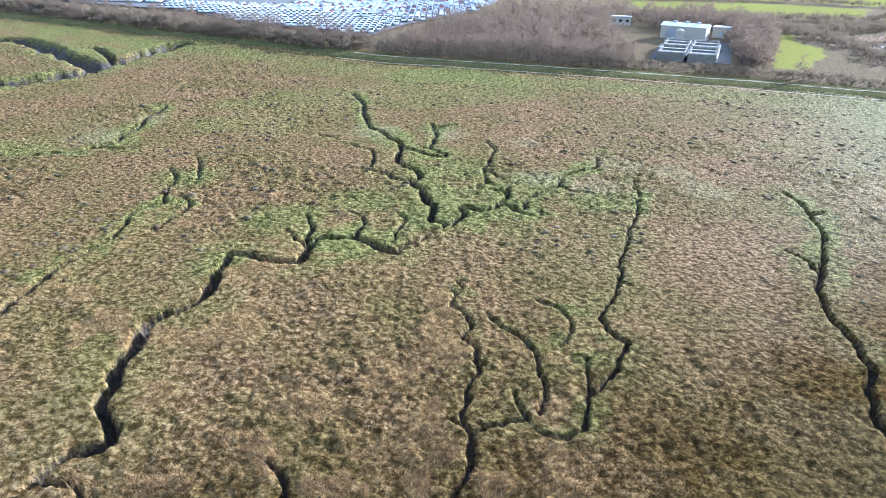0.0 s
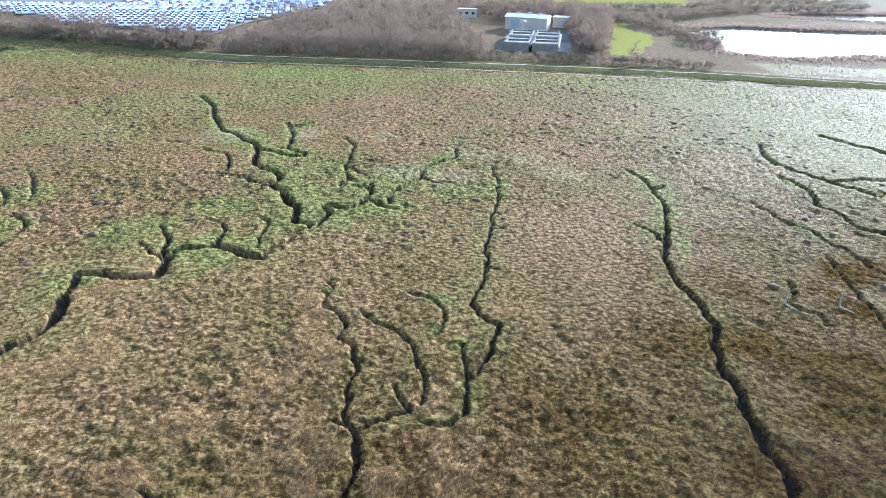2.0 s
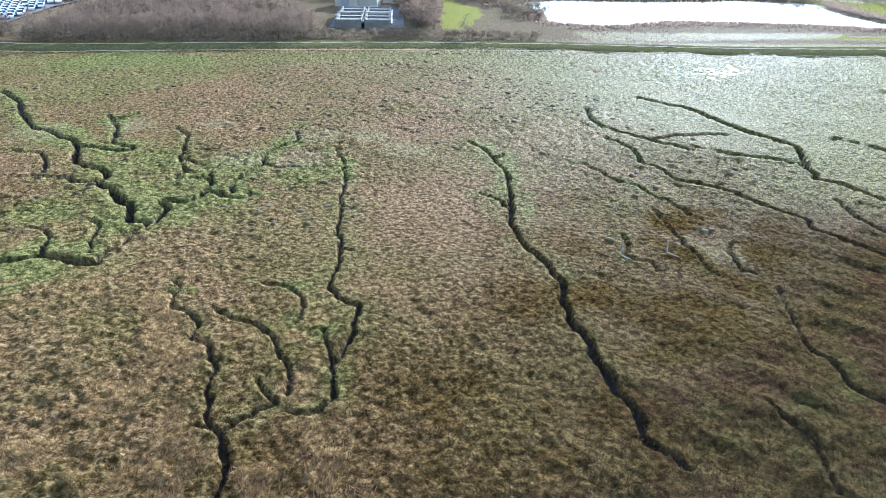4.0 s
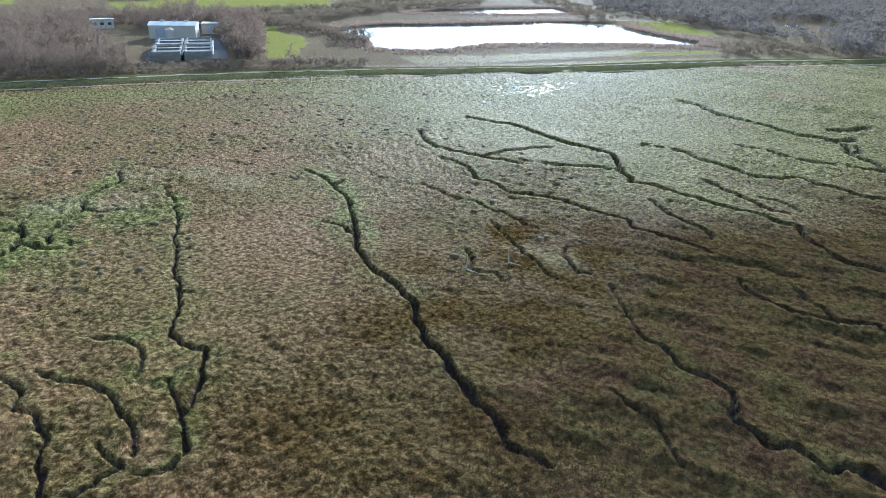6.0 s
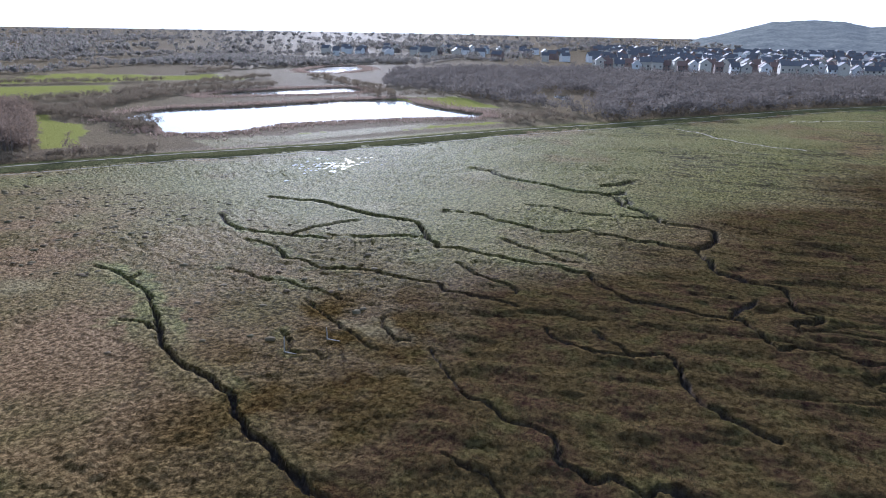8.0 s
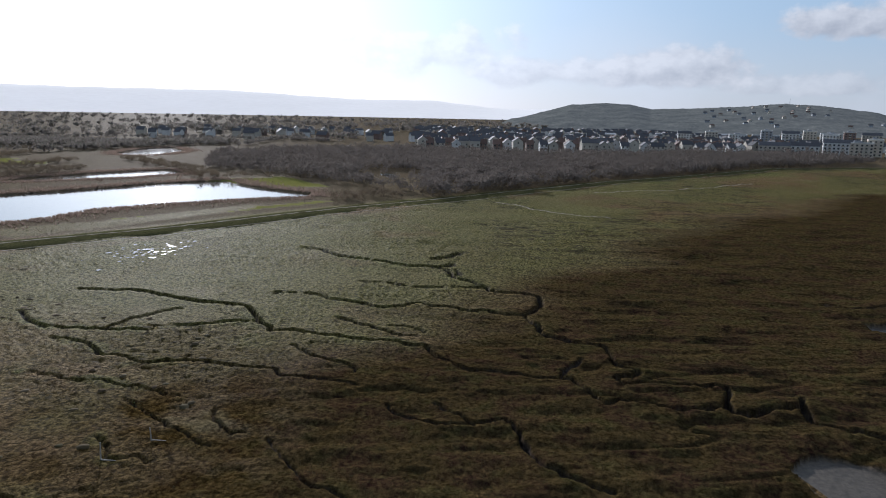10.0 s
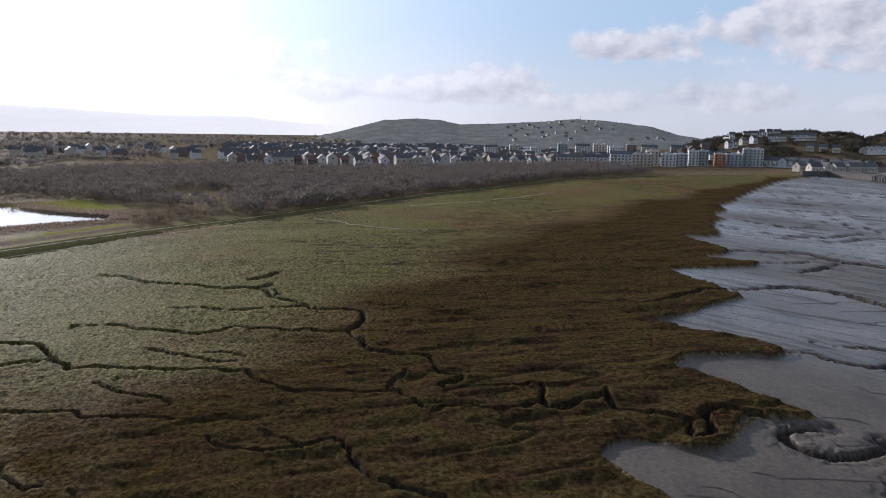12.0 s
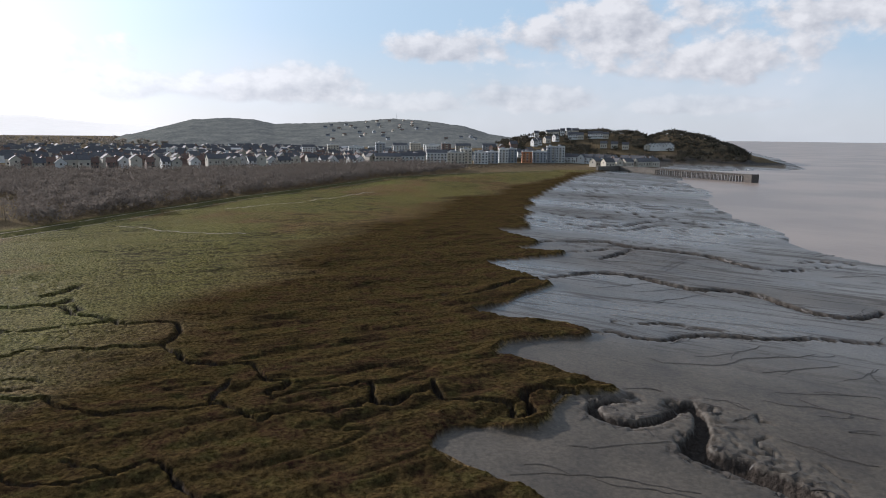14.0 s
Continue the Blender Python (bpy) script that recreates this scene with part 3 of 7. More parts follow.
creek(0.8, "end", [(10.6, 82.3), (11.3, 84.7), (12.6, 87.3), (13.9, 89.1), (15.5, 90.1), (16.8, 92.0), (17.8, 95.9), (19.2, 97.8), (21.0, 98.7), (22.9, 99.9), (24.3, 102.7), (24.5, 105.6), (26.2, 108.2)])
creek(0.4, "end", [(16.8, 91.5), (17.4, 89.2), (18.5, 88.9)])
creek(1.0, "end", [(-6.0, 108.8), (-3.4, 106.5), (-1.6, 104.8), (0.6, 103.7), (1.5, 104.9), (-0.3, 106.6), (-1.6, 108.4), (-3.0, 109.0)])
creek(0.6, "end", [(-1.6, 108.4), (-1.2, 113.0), (-0.6, 117.3), (-1.2, 121.0), (-1.7, 124.9)])
creek(0.5, "end", [(-1.2, 121.0), (0.6, 121.9), (2.2, 123.6)])
creek(0.8, "end", [(-4.3, 92.4), (-6.1, 93.2), (-7.0, 95.2), (-8.7, 95.6), (-9.9, 96.3), (-11.3, 97.5), (-12.9, 97.4)])
creek(0.5, "end", [(-10.1, 97.6), (-10.1, 104.6), (-11.0, 107.6), (-12.4, 108.4), (-14.3, 110.6)])
creek(0.4, "both", [(-16.8, 113.8), (-18.7, 114.4), (-20.8, 115.3)])
creek(0.5, "end", [(6.6, 91.9), (6.5, 95.9), (6.9, 99.8), (7.6, 103.2), (8.7, 107.2), (8.5, 111.0), (7.7, 113.6)])
creek(0.4, "end", [(7.0, 98.5), (8.4, 96.5), (9.0, 94.0)])
creek(0.7, "end", [(-14.4, 72.0), (-14.7, 75.2), (-15.3, 77.8), (-15.9, 79.6)])
creek(0.7, "end", [(-9.3, 72.3), (-9.0, 74.6), (-8.9, 77.2), (-9.4, 79.5), (-10.9, 80.7)])
creek(0.4, "end", [(-5.4, 71.5), (-5.0, 74.8), (-4.3, 76.5), (-3.8, 78.6), (-5.0, 80.4)])
creek(0.6, "end", [(-14.2, 69.7), (-15.6, 71.9), (-16.5, 73.5), (-17.5, 75.1)])
creek(0.75, "none", [(1.1, 33.0), (1.6, 33.6), (2.2, 34.6), (2.5, 36.2), (2.4, 37.5), (2.7, 38.7), (2.4, 39.3)])
creek(0.4, "end", [(2.4, 39.3), (2.2, 39.9), (1.4, 40.7)])
creek(0.55, "end", [(2.7, 39.1), (3.4, 39.7), (4.4, 40.3), (5.1, 40.8), (5.9, 41.1), (6.5, 41.3)])
creek(0.42, "end", [(2.7, 39.1), (2.3, 40.2), (2.1, 41.2), (2.1, 41.8), (2.4, 43.2), (2.2, 44.2), (2.7, 45.7), (3.2, 47.3), (3.5, 49.0), (3.5, 50.2), (2.8, 51.1), (2.2, 51.7), (2.4, 52.7), (2.9, 53.5), (2.6, 54.9), (2.2, 56.2), (1.7, 57.5), (1.4, 58.6), (2.1, 60.9), (1.9, 62.1)])
creek(0.32, "end", [(6.5, 41.3), (6.2, 42.3), (6.3, 43.6), (6.1, 44.3)])
creek(0.42, "end", [(7.6, 41.7), (8.2, 43.3), (8.6, 44.4), (8.5, 45.9), (8.3, 47.4), (8.6, 48.7), (8.4, 49.9), (7.8, 50.8), (6.9, 51.7), (6.3, 53.1), (5.4, 54.5), (4.7, 55.7)])
creek(0.6, "end", [(10.3, 39.5), (11.0, 41.0), (11.7, 42.7), (11.7, 43.4), (12.5, 44.1), (13.3, 44.9), (14.0, 46.4), (14.8, 47.6), (14.8, 48.8), (15.8, 50.1), (16.5, 51.5), (16.0, 52.1), (15.5, 52.9), (15.1, 54.3), (14.9, 55.8), (15.7, 57.4), (16.6, 59.1), (17.6, 60.0), (18.4, 62.7), (18.8, 65.2), (19.7, 68.0), (20.5, 71.0), (21.5, 73.3), (22.4, 76.7), (24.8, 81.3), (26.2, 85.4), (27.0, 90.8), (27.5, 94.4)])
creek(0.35, "end", [(11.7, 43.4), (12.2, 45.2), (12.4, 46.8), (12.4, 48.4)])
creek(0.35, "end", [(10.3, 39.5), (9.0, 38.8), (8.1, 39.4), (7.2, 40.0)])
creek(0.35, "end", [(18.1, 62.0), (19.1, 62.7), (19.8, 62.1)])
creek(0.3, "end", [(21.4, 72.9), (22.7, 72.6)])
creek(0.3, "end", [(22.4, 76.7), (24.4, 77.7)])
creek(0.35, "both", [(11.5, 51.4), (11.6, 52.7), (12.2, 54.7), (11.8, 56.2), (11.2, 57.3), (10.2, 57.8), (9.5, 58.9)])
creek(0.9, "end", [(-22.1, 38.8), (-22.7, 36.8), (-23.9, 36.5), (-24.7, 35.9), (-25.1, 34.8), (-24.9, 34.1), (-23.8, 34.0), (-22.4, 34.2), (-21.7, 33.4), (-21.7, 32.6)])
creek(0.65, "end", [(-38.9, 54.2), (-39.0, 60.2), (-39.0, 63.9), (-38.8, 65.2), (-37.3, 67.6), (-37.2, 68.8), (-36.4, 71.1), (-36.6, 73.8), (-36.5, 76.0), (-37.1, 79.0), (-36.0, 81.6), (-34.7, 82.6), (-35.3, 84.6), (-35.9, 87.8), (-36.3, 91.2), (-37.9, 96.1)])
creek(0.5, "both", [(-33.5, 85.8), (-32.3, 84.3), (-31.2, 82.8), (-31.2, 79.9), (-32.2, 78.0), (-32.3, 75.3), (-33.0, 73.6)])
creek(0.4, "both", [(-35.5, 100.3), (-33.7, 93.8), (-33.0, 91.4)])
creek(1.2, "both", [(-53.2, 133.5), (-51.9, 129.1), (-53.4, 126.8), (-52.6, 121.5), (-52.1, 117.7), (-52.8, 115.1), (-53.6, 114.0), (-51.6, 110.7), (-52.8, 108.3), (-54.0, 106.0), (-54.9, 104.1), (-57.6, 103.4), (-61.0, 101.7)])
creek(0.9, "end", [(-54.9, 104.1), (-54.3, 105.7), (-52.8, 106.1), (-49.4, 105.4), (-47.6, 106.4)])
creek(0.5, "both", [(-60.1, 109.5), (-59.6, 111.2), (-59.8, 113.6)])
creek(0.95, "start", [(89.2, 102.8), (90.2, 98.7), (91.5, 95.7), (92.3, 91.9), (91.7, 87.1), (91.9, 84.2), (91.4, 80.3), (91.6, 75.9), (91.8, 72.2), (91.3, 68.8), (89.3, 65.2), (85.5, 63.1), (83.9, 59.7), (83.0, 58.7), (83.0, 57.5), (84.4, 55.4), (84.5, 52.4), (84.9, 48.4), (84.9, 46.1), (84.9, 43.4), (85.8, 40.9), (84.6, 39.0), (85.4, 37.0), (86.2, 35.3), (84.4, 34.1), (82.7, 32.2), (81.9, 30.3), (80.4, 28.7), (79.7, 27.0), (80.3, 25.2), (80.5, 23.3), (81.0, 20.6), (80.8, 19.0), (81.4, 17.4), (82.1, 15.2), (82.5, 14.2), (81.0, 13.0), (78.7, 11.1), (77.0, 9.7)])
creek(0.6, "start", [(77.7, 76.0), (79.2, 72.4), (82.0, 68.9), (84.7, 66.4), (85.5, 63.1)])
creek(0.4, "start", [(75.5, 100.3), (72.2, 95.3), (71.4, 91.1), (71.9, 87.3), (72.8, 82.8), (73.7, 79.7), (75.3, 76.1), (76.9, 74.6)])
creek(0.65, "both", [(67.8, 85.3), (68.4, 81.8), (68.1, 78.7), (66.7, 75.3), (65.0, 72.8), (65.9, 71.3), (65.8, 68.8), (65.2, 65.9), (66.1, 64.1), (68.2, 61.1), (68.6, 58.4), (68.6, 55.4), (69.3, 53.1), (69.8, 51.1), (70.1, 49.5), (67.7, 46.8), (68.6, 45.4), (69.1, 43.6), (69.3, 41.6), (69.5, 39.4), (69.5, 37.4)])
creek(0.35, "both", [(57.2, 76.0), (57.9, 73.0), (57.6, 69.1), (58.8, 66.4), (58.9, 62.6), (59.0, 60.2), (58.5, 56.6), (58.6, 53.8)])
creek(0.4, "both", [(55.7, 59.3), (55.0, 56.1), (53.5, 52.7), (52.4, 50.3), (51.9, 47.6), (50.9, 45.4), (50.7, 43.2)])
creek(0.25, "both", [(47.4, 54.1), (45.7, 51.6), (44.6, 49.7), (45.4, 48.4), (46.6, 47.8), (45.6, 46.3)])
creek(0.4, "both", [(58.0, 48.3), (55.6, 47.1), (54.8, 45.7), (54.8, 44.7), (53.6, 43.8), (53.5, 42.9), (54.6, 42.2)])
creek(0.9, "start", [(139.2, 88.4), (138.9, 84.4), (135.9, 78.9), (134.6, 73.9), (133.9, 69.5), (132.6, 63.6), (131.9, 59.6), (132.7, 55.8), (132.9, 52.5), (131.4, 49.0), (128.4, 46.2), (127.2, 47.3), (124.7, 44.2), (124.7, 41.7), (122.0, 39.2), (121.6, 37.2), (119.5, 36.9), (119.5, 34.6), (119.9, 32.0), (119.9, 29.9), (119.9, 27.7), (116.3, 25.9), (112.0, 25.5), (108.4, 26.0), (106.3, 26.9)])
creek(0.7, "start", [(151.5, 53.6), (143.3, 54.0), (140.6, 56.4)])
creek(0.6, "start", [(139.6, 50.7), (135.5, 50.1), (132.9, 52.5)])
creek(0.6, "start", [(132.7, 47.9), (130.4, 45.4), (127.2, 46.7)])
creek(0.6, "start", [(101.5, 70.9), (103.7, 66.3), (103.5, 63.8), (102.6, 58.7), (101.5, 53.7), (99.9, 50.8), (101.1, 48.4), (103.4, 46.2), (106.0, 45.1), (105.1, 41.8), (105.9, 38.9), (104.7, 35.4), (106.4, 32.6), (105.5, 29.8), (106.3, 26.9)])
creek(0.9, "none", [(106.3, 26.9), (103.2, 25.2), (102.1, 23.0), (98.7, 21.7), (97.6, 19.3), (96.3, 17.0), (96.3, 14.5)])
creek(0.35, "start", [(115.7, 60.6), (116.9, 56.7), (115.5, 52.7), (116.7, 49.0), (117.9, 45.4), (119.8, 41.3), (120.5, 37.3)])
creek(0.4, "both", [(92.9, 53.3), (91.9, 50.2), (91.3, 47.0), (90.7, 43.9), (88.9, 41.2), (89.7, 38.2)])
creek(0.35, "both", [(92.9, 43.7), (93.1, 40.7), (92.2, 38.1)])
creek(0.4, "both", [(78.5, 52.3), (77.9, 49.5), (75.9, 46.8), (75.7, 44.0), (74.9, 41.4), (73.2, 39.6)])
creek(0.8, "start", [(66.0, 31.5), (64.5, 30.0), (64.5, 28.1), (63.3, 26.5), (63.5, 24.5), (64.4, 22.8), (64.9, 21.0), (67.0, 19.0), (67.4, 18.0), (65.6, 17.1), (64.6, 16.0), (62.3, 14.7), (60.7, 13.5), (59.3, 12.3), (58.9, 10.8), (57.8, 9.6), (57.7, 7.9), (56.8, 6.5), (56.9, 5.4)])
creek(0.6, "start", [(68.5, 27.1), (67.3, 25.3), (66.6, 23.2), (65.0, 21.3)])
creek(0.75, "start", [(54.0, 39.4), (51.2, 35.1), (49.0, 32.5), (47.8, 30.7), (48.0, 29.1), (48.3, 27.4), (47.0, 26.1), (46.5, 24.6), (47.1, 22.8), (47.0, 21.7), (46.0, 20.4), (44.1, 19.7), (43.4, 18.8), (43.5, 17.7), (43.0, 16.3), (42.7, 15.5), (43.7, 14.9), (44.6, 14.7), (43.6, 13.4), (43.3, 12.4), (44.0, 11.9), (45.1, 11.9), (45.5, 11.1), (45.6, 9.6), (45.6, 8.4)])
creek(0.35, "both", [(39.2, 26.9), (38.6, 24.3), (38.9, 22.5), (37.3, 19.9), (36.8, 18.7)])
creek(1.0, "none", [(100.9, 22.4), (98.3, 21.5), (98.5, 19.3), (96.5, 15.9), (96.1, 12.8), (93.5, 10.6), (91.3, 10.6), (88.9, 9.1), (88.1, 6.9), (86.0, 6.9), (85.8, 8.1), (84.9, 9.0), (83.0, 8.5), (83.1, 6.8), (84.0, 5.9), (84.9, 3.9), (84.6, 1.1), (85.1, -1.4), (86.6, -2.1), (86.1, -3.6), (84.0, -4.2), (81.6, -3.4), (78.8, -4.2)])
creek(1.0, "none", [(76.9, 10.4), (75.7, 8.8), (77.2, 7.9), (77.9, 5.5), (77.8, 1.7), (78.3, -0.9), (79.9, -2.3), (80.0, -3.3), (78.8, -4.2)])
creek(1.3, "none", [(78.8, -4.2), (78.6, -5.6), (79.9, -6.7), (81.6, -8.0), (82.2, -9.7), (83.5, -12.0), (81.5, -12.0), (79.9, -13.2), (78.4, -15.0), (78.7, -17.2), (78.0, -19.1), (76.6, -20.0), (74.5, -19.3), (73.3, -19.8), (73.8, -21.1), (75.9, -22.0), (79.5, -21.6), (80.7, -22.6), (83.0, -25.4), (82.1, -27.4), (81.5, -29.4), (81.2, -32.3), (79.6, -33.6)])
creek(0.5, "end", [(83.5, -12.0), (87.1, -12.5)])
creek(0.9, "start", [(137.4, -20.1), (133.4, -25.1), (140.6, -31.3), (143.1, -34.3), (151.4, -41.5), (148.6, -44.9)])
mud_run(3.4, "both", [(78.7, -34.4), (78.5, -32.1), (77.4, -29.9), (74.7, -29.9), (72.5, -31.8), (71.9, -34.3), (73.1, -37.3), (75.7, -40.3), (77.0, -42.6)])
mud_run(4.0, "start", [(77.0, -42.6), (73.3, -41.9), (69.9, -40.5), (67.2, -38.3), (65.3, -36.7), (62.9, -37.6), (61.5, -39.3), (59.4, -40.2), (57.7, -41.4), (55.8, -42.2), (53.5, -42.8)])
mud_run(2.6, "both", [(152.3, -46.0), (154.4, -51.8), (159.0, -60.4), (156.4, -66.5), (151.5, -70.0), (145.0, -72.4), (138.9, -76.0), (138.2, -83.5), (133.5, -87.2), (125.0, -87.9), (118.1, -89.1), (114.4, -92.2), (113.9, -97.6), (118.3, -104.4)])
mud_run(3.0, "both", [(204.9, -58.5), (207.8, -65.6), (206.1, -74.1), (206.7, -82.6), (195.6, -84.4), (191.9, -91.6), (186.5, -97.7), (179.5, -102.5), (170.7, -104.0), (162.5, -105.4), (159.1, -110.9), (161.5, -118.1)])
mud_run(2.4, "both", [(175.2, -68.0), (181.6, -75.3), (192.4, -84.8)])
mud_run(1.6, "both", [(187.2, -62.5), (188.5, -71.3), (193.0, -77.3)])
mud_run(1.7, "both", [(109.3, -40.5), (108.4, -42.7), (108.1, -45.5), (105.3, -46.8), (103.8, -49.5), (102.5, -52.3), (104.8, -54.9), (105.3, -59.2), (104.5, -63.8), (102.5, -67.6), (102.0, -72.3), (102.1, -77.5), (100.4, -81.3), (98.7, -85.1), (98.4, -87.7)])
mud_run(1.2, "both", [(115.1, -47.3), (112.8, -51.6), (113.3, -57.1), (110.0, -60.7), (106.7, -65.1), (103.9, -69.5)])
mud_run(0.8, "both", [(118.6, -50.9), (114.3, -54.4), (110.4, -56.7), (107.2, -60.2)])
mud_run(0.8, "both", [(134.3, -51.3), (131.5, -55.0), (129.7, -59.0), (128.4, -62.0), (131.2, -68.2), (133.7, -74.5), (135.6, -76.8)])
mud_run(0.7, "both", [(141.0, -53.7), (142.7, -59.5), (145.6, -66.0), (146.4, -70.4)])
mud_run(0.5, "both", [(137.0, -61.6), (139.5, -69.8), (138.6, -73.8)])
mud_run(0.9, "both", [(94.6, -45.8), (91.9, -46.7), (90.6, -52.1), (90.9, -55.8), (93.0, -60.7), (93.3, -65.5), (93.4, -69.3), (94.4, -72.9)])
mud_run(0.7, "both", [(94.7, -52.6), (94.7, -57.1), (96.9, -63.1), (98.9, -66.3)])
mud_run(0.8, "both", [(86.9, -58.6), (87.6, -63.4), (87.8, -68.0), (89.0, -72.6)])
mud_run(0.5, "both", [(82.5, -67.5), (84.2, -72.3), (87.3, -77.1)])
mud_run(0.5, "both", [(79.6, -55.6), (78.5, -59.6), (78.2, -62.6), (77.5, -65.3), (75.6, -68.3)])
mud_run(0.9, "both", [(77.0, -52.3), (74.9, -54.7), (74.2, -58.0), (72.1, -60.3), (69.6, -63.3)])
mud_run(0.4, "both", [(71.6, -56.1), (70.6, -59.0), (71.6, -60.6)])
mud_run(0.7, "both", [(66.3, -47.5), (64.5, -48.9), (61.7, -50.1), (59.9, -52.0), (58.9, -54.2)])
mud_run(0.4, "both", [(67.2, -56.4), (65.3, -59.7)])
mud_run(0.6, "both", [(66.6, -25.6), (66.9, -28.9), (66.9, -31.4), (67.1, -34.1), (66.8, -35.5)])
mud_run(0.5, "both", [(60.3, -23.9), (58.5, -25.5), (57.5, -28.4), (56.2, -30.6)])
mud_run(0.6, "both", [(64.7, -45.1), (63.6, -45.1), (60.7, -42.8), (59.6, -41.5)])
mud_run(0.5, "both", [(62.1, -46.3), (60.8, -46.3), (59.2, -44.9)])
mud_run(0.6, "both", [(82.8, -36.1), (82.4, -39.8), (80.3, -41.1)])
mud_run(0.6, "both", [(78.8, -45.0), (77.1, -48.5), (73.8, -48.8)])
mud_run(0.5, "both", [(71.7, -45.3), (72.9, -49.0)])
mud_run(2.0, "both", [(251.0, -83.3), (242.5, -91.2), (241.9, -101.8), (254.5, -113.9), (257.6, -122.2), (253.7, -129.7), (251.3, -142.4), (250.8, -153.9)])
mud_run(1.5, "both", [(299.5, -99.2), (294.2, -118.2), (280.8, -125.4), (270.3, -133.1), (260.4, -140.2)])
mud_run(1.5, "both", [(288.7, -85.7), (274.1, -90.9), (268.0, -98.3), (263.7, -110.8)])
mud_run(1.2, "both", [(353.9, -112.4), (347.2, -133.0), (337.8, -147.5), (328.6, -167.3)])
mud_run(1.2, "both", [(269.1, -73.0), (256.4, -76.2), (246.3, -79.7)])
mud_run(1.5, "both", [(170.9, -122.3), (172.2, -128.2), (171.5, -136.3), (168.0, -136.9)])
mud_run(0.9, "both", [(178.7, -78.9), (172.3, -84.0), (169.4, -88.9)])
EDGE_NEAR = [(56.7, -17.5), (59.0, -16.3), (59.9, -14.3), (62.2, -13.2), (63.5, -11.7), (65.0, -10.5), (66.7, -9.6), (68.4, -9.1), (71.1, -10.2), (72.7, -12.1), (72.4, -15.2), (71.3, -18.8), (71.7, -21.5), (74.2, -23.5), (78.3, -25.3), (80.7, -27.0), (81.8, -29.6), (81.3, -33.9), (82.3, -35.2), (84.1, -34.2), (86.9, -32.1), (90.2, -30.0), (92.9, -27.5), (96.6, -24.3), (97.9, -22.0), (100.5, -23.5), (103.2, -25.0), (104.4, -28.0), (105.4, -33.9), (104.9, -38.5), (106.9, -40.7), (109.7, -40.6), (113.8, -38.5), (115.8, -34.0), (117.4, -29.3), (121.7, -25.1), (124.8, -24.1), (125.8, -27.0), (129.7, -32.3), (136.5, -37.5)]
EDGE_FAR = [(141.4, -42.5), (145.1, -45.7), (148.8, -44.7), (155, -43.7), (162, -40.0), (170, -37.7), (173, -37.2), (175, -41.8), (177, -49.9), (181, -59.6), (185, -61.8), (190, -55.2), (193, -49.2), (197, -55.5), (202, -59.7), (214, -58.3), (225, -55.2), (233, -53.3), (231, -57.9), (235, -65.9), (261, -69.6), (284, -79.7), (297, -79.3), (319, -91.1), (335, -92.3), (367, -107.8), (427, -134.2), (492, -166), (564, -205)]
PATHS = ([(244, 73.7), (238, 62.3), (228, 53.1), (224, 38.6), (223, 28.3)], [(293, 45.8), (313, 32.1), (320, 20.4), (347, 0.3), (384, -18.0)])


def add_flat_rills():
    """Thin rills that run side by side with the larger ones over the flats towards the tide."""
    rng = random.Random(19)
    for width, head, line in list(MUD_RUNS):
        far = math.hypot(*line[len(line) // 2])
        if width > 2.7 or far < 165:
            continue
        ax, ay = line[-1][0] - line[0][0], line[-1][1] - line[0][1]
        long = math.hypot(ax, ay)
        for _ in range(4):
            off = rng.choice((-1, 1)) * rng.uniform(2.0, 9.0) * (1 + far / 160)
            a, b = sorted(rng.sample(range(len(line)), 2)) if len(line) > 4 else (0, len(line) - 1)
            if b - a < 2:
                a, b = max(0, a - 1), min(len(line) - 1, b + 2)
            wob = [rng.uniform(-0.012, 0.012) * long for _ in range(b - a + 1)]
            pts = [(x - ay / long * (off + w), y + ax / long * (off + w)) for (x, y), w in zip(line[a:b + 1], wob)]
            if not inside(np.array([q[0] for q in pts]), np.array([q[1] for q in pts]), LAND).any():
                MUD_RUNS.append((rng.uniform(0.3, 0.6) * (1 + far / 200), "both", rounded(pts)))


def add_tributaries():
    """Small winding side creeks that drain the lower marsh."""
    rng = random.Random(83)
    for width, head, line in list(CREEKS):
        mid = line[len(line) // 2]
        if not 0.3 < width < 1.35 or mid[0] < 58 or math.hypot(*mid) > 118:
            continue
        for i in range(2, len(line) - 2):
            a, b = line[i], line[i + 1]
            gap = math.hypot(b[0] - a[0], b[1] - a[1])
            if gap < 1e-6 or rng.random() > gap / 80.0:
                continue
            turn = math.atan2(b[1] - a[1], b[0] - a[0]) + rng.choice((-1, 1)) * rng.uniform(0.7, 1.3)
            pts = [a]
            for _ in range(rng.randint(3, 6)):
                turn += rng.uniform(-0.7, 0.7)
                step = rng.uniform(1.4, 3.0)
                pts.append((pts[-1][0] + step * math.cos(turn), pts[-1][1] + step * math.sin(turn)))
            creek(rng.uniform(0.25, 0.42), "end", pts)


add_tributaries()

# shore of the marsh, then quay, headland and open coast
SHORE = [(-6000, -420), (-500, -150), (-150, -85), (-40, -58), (20, -38), (44, -25)] + EDGE_NEAR + EDGE_FAR + [
    (640, -262), (668, -318), (748, -372), (735, -430), (690, -468), (765, -520), (1000, -642), (2000, -1120), (6000, -3150)]
LAND = SHORE + [(6000, 6000), (-6000, 6000)]
TIDE = [(-6000, -900), (-500, -380), (0, -235), (120, -172), (167, -146), (174, -143), (201, -151), (229, -161), (269, -163), (366, -203),
        (476, -248), (563, -285), (640, -325), (700, -500), (1000, -668), (6000, -3200)]
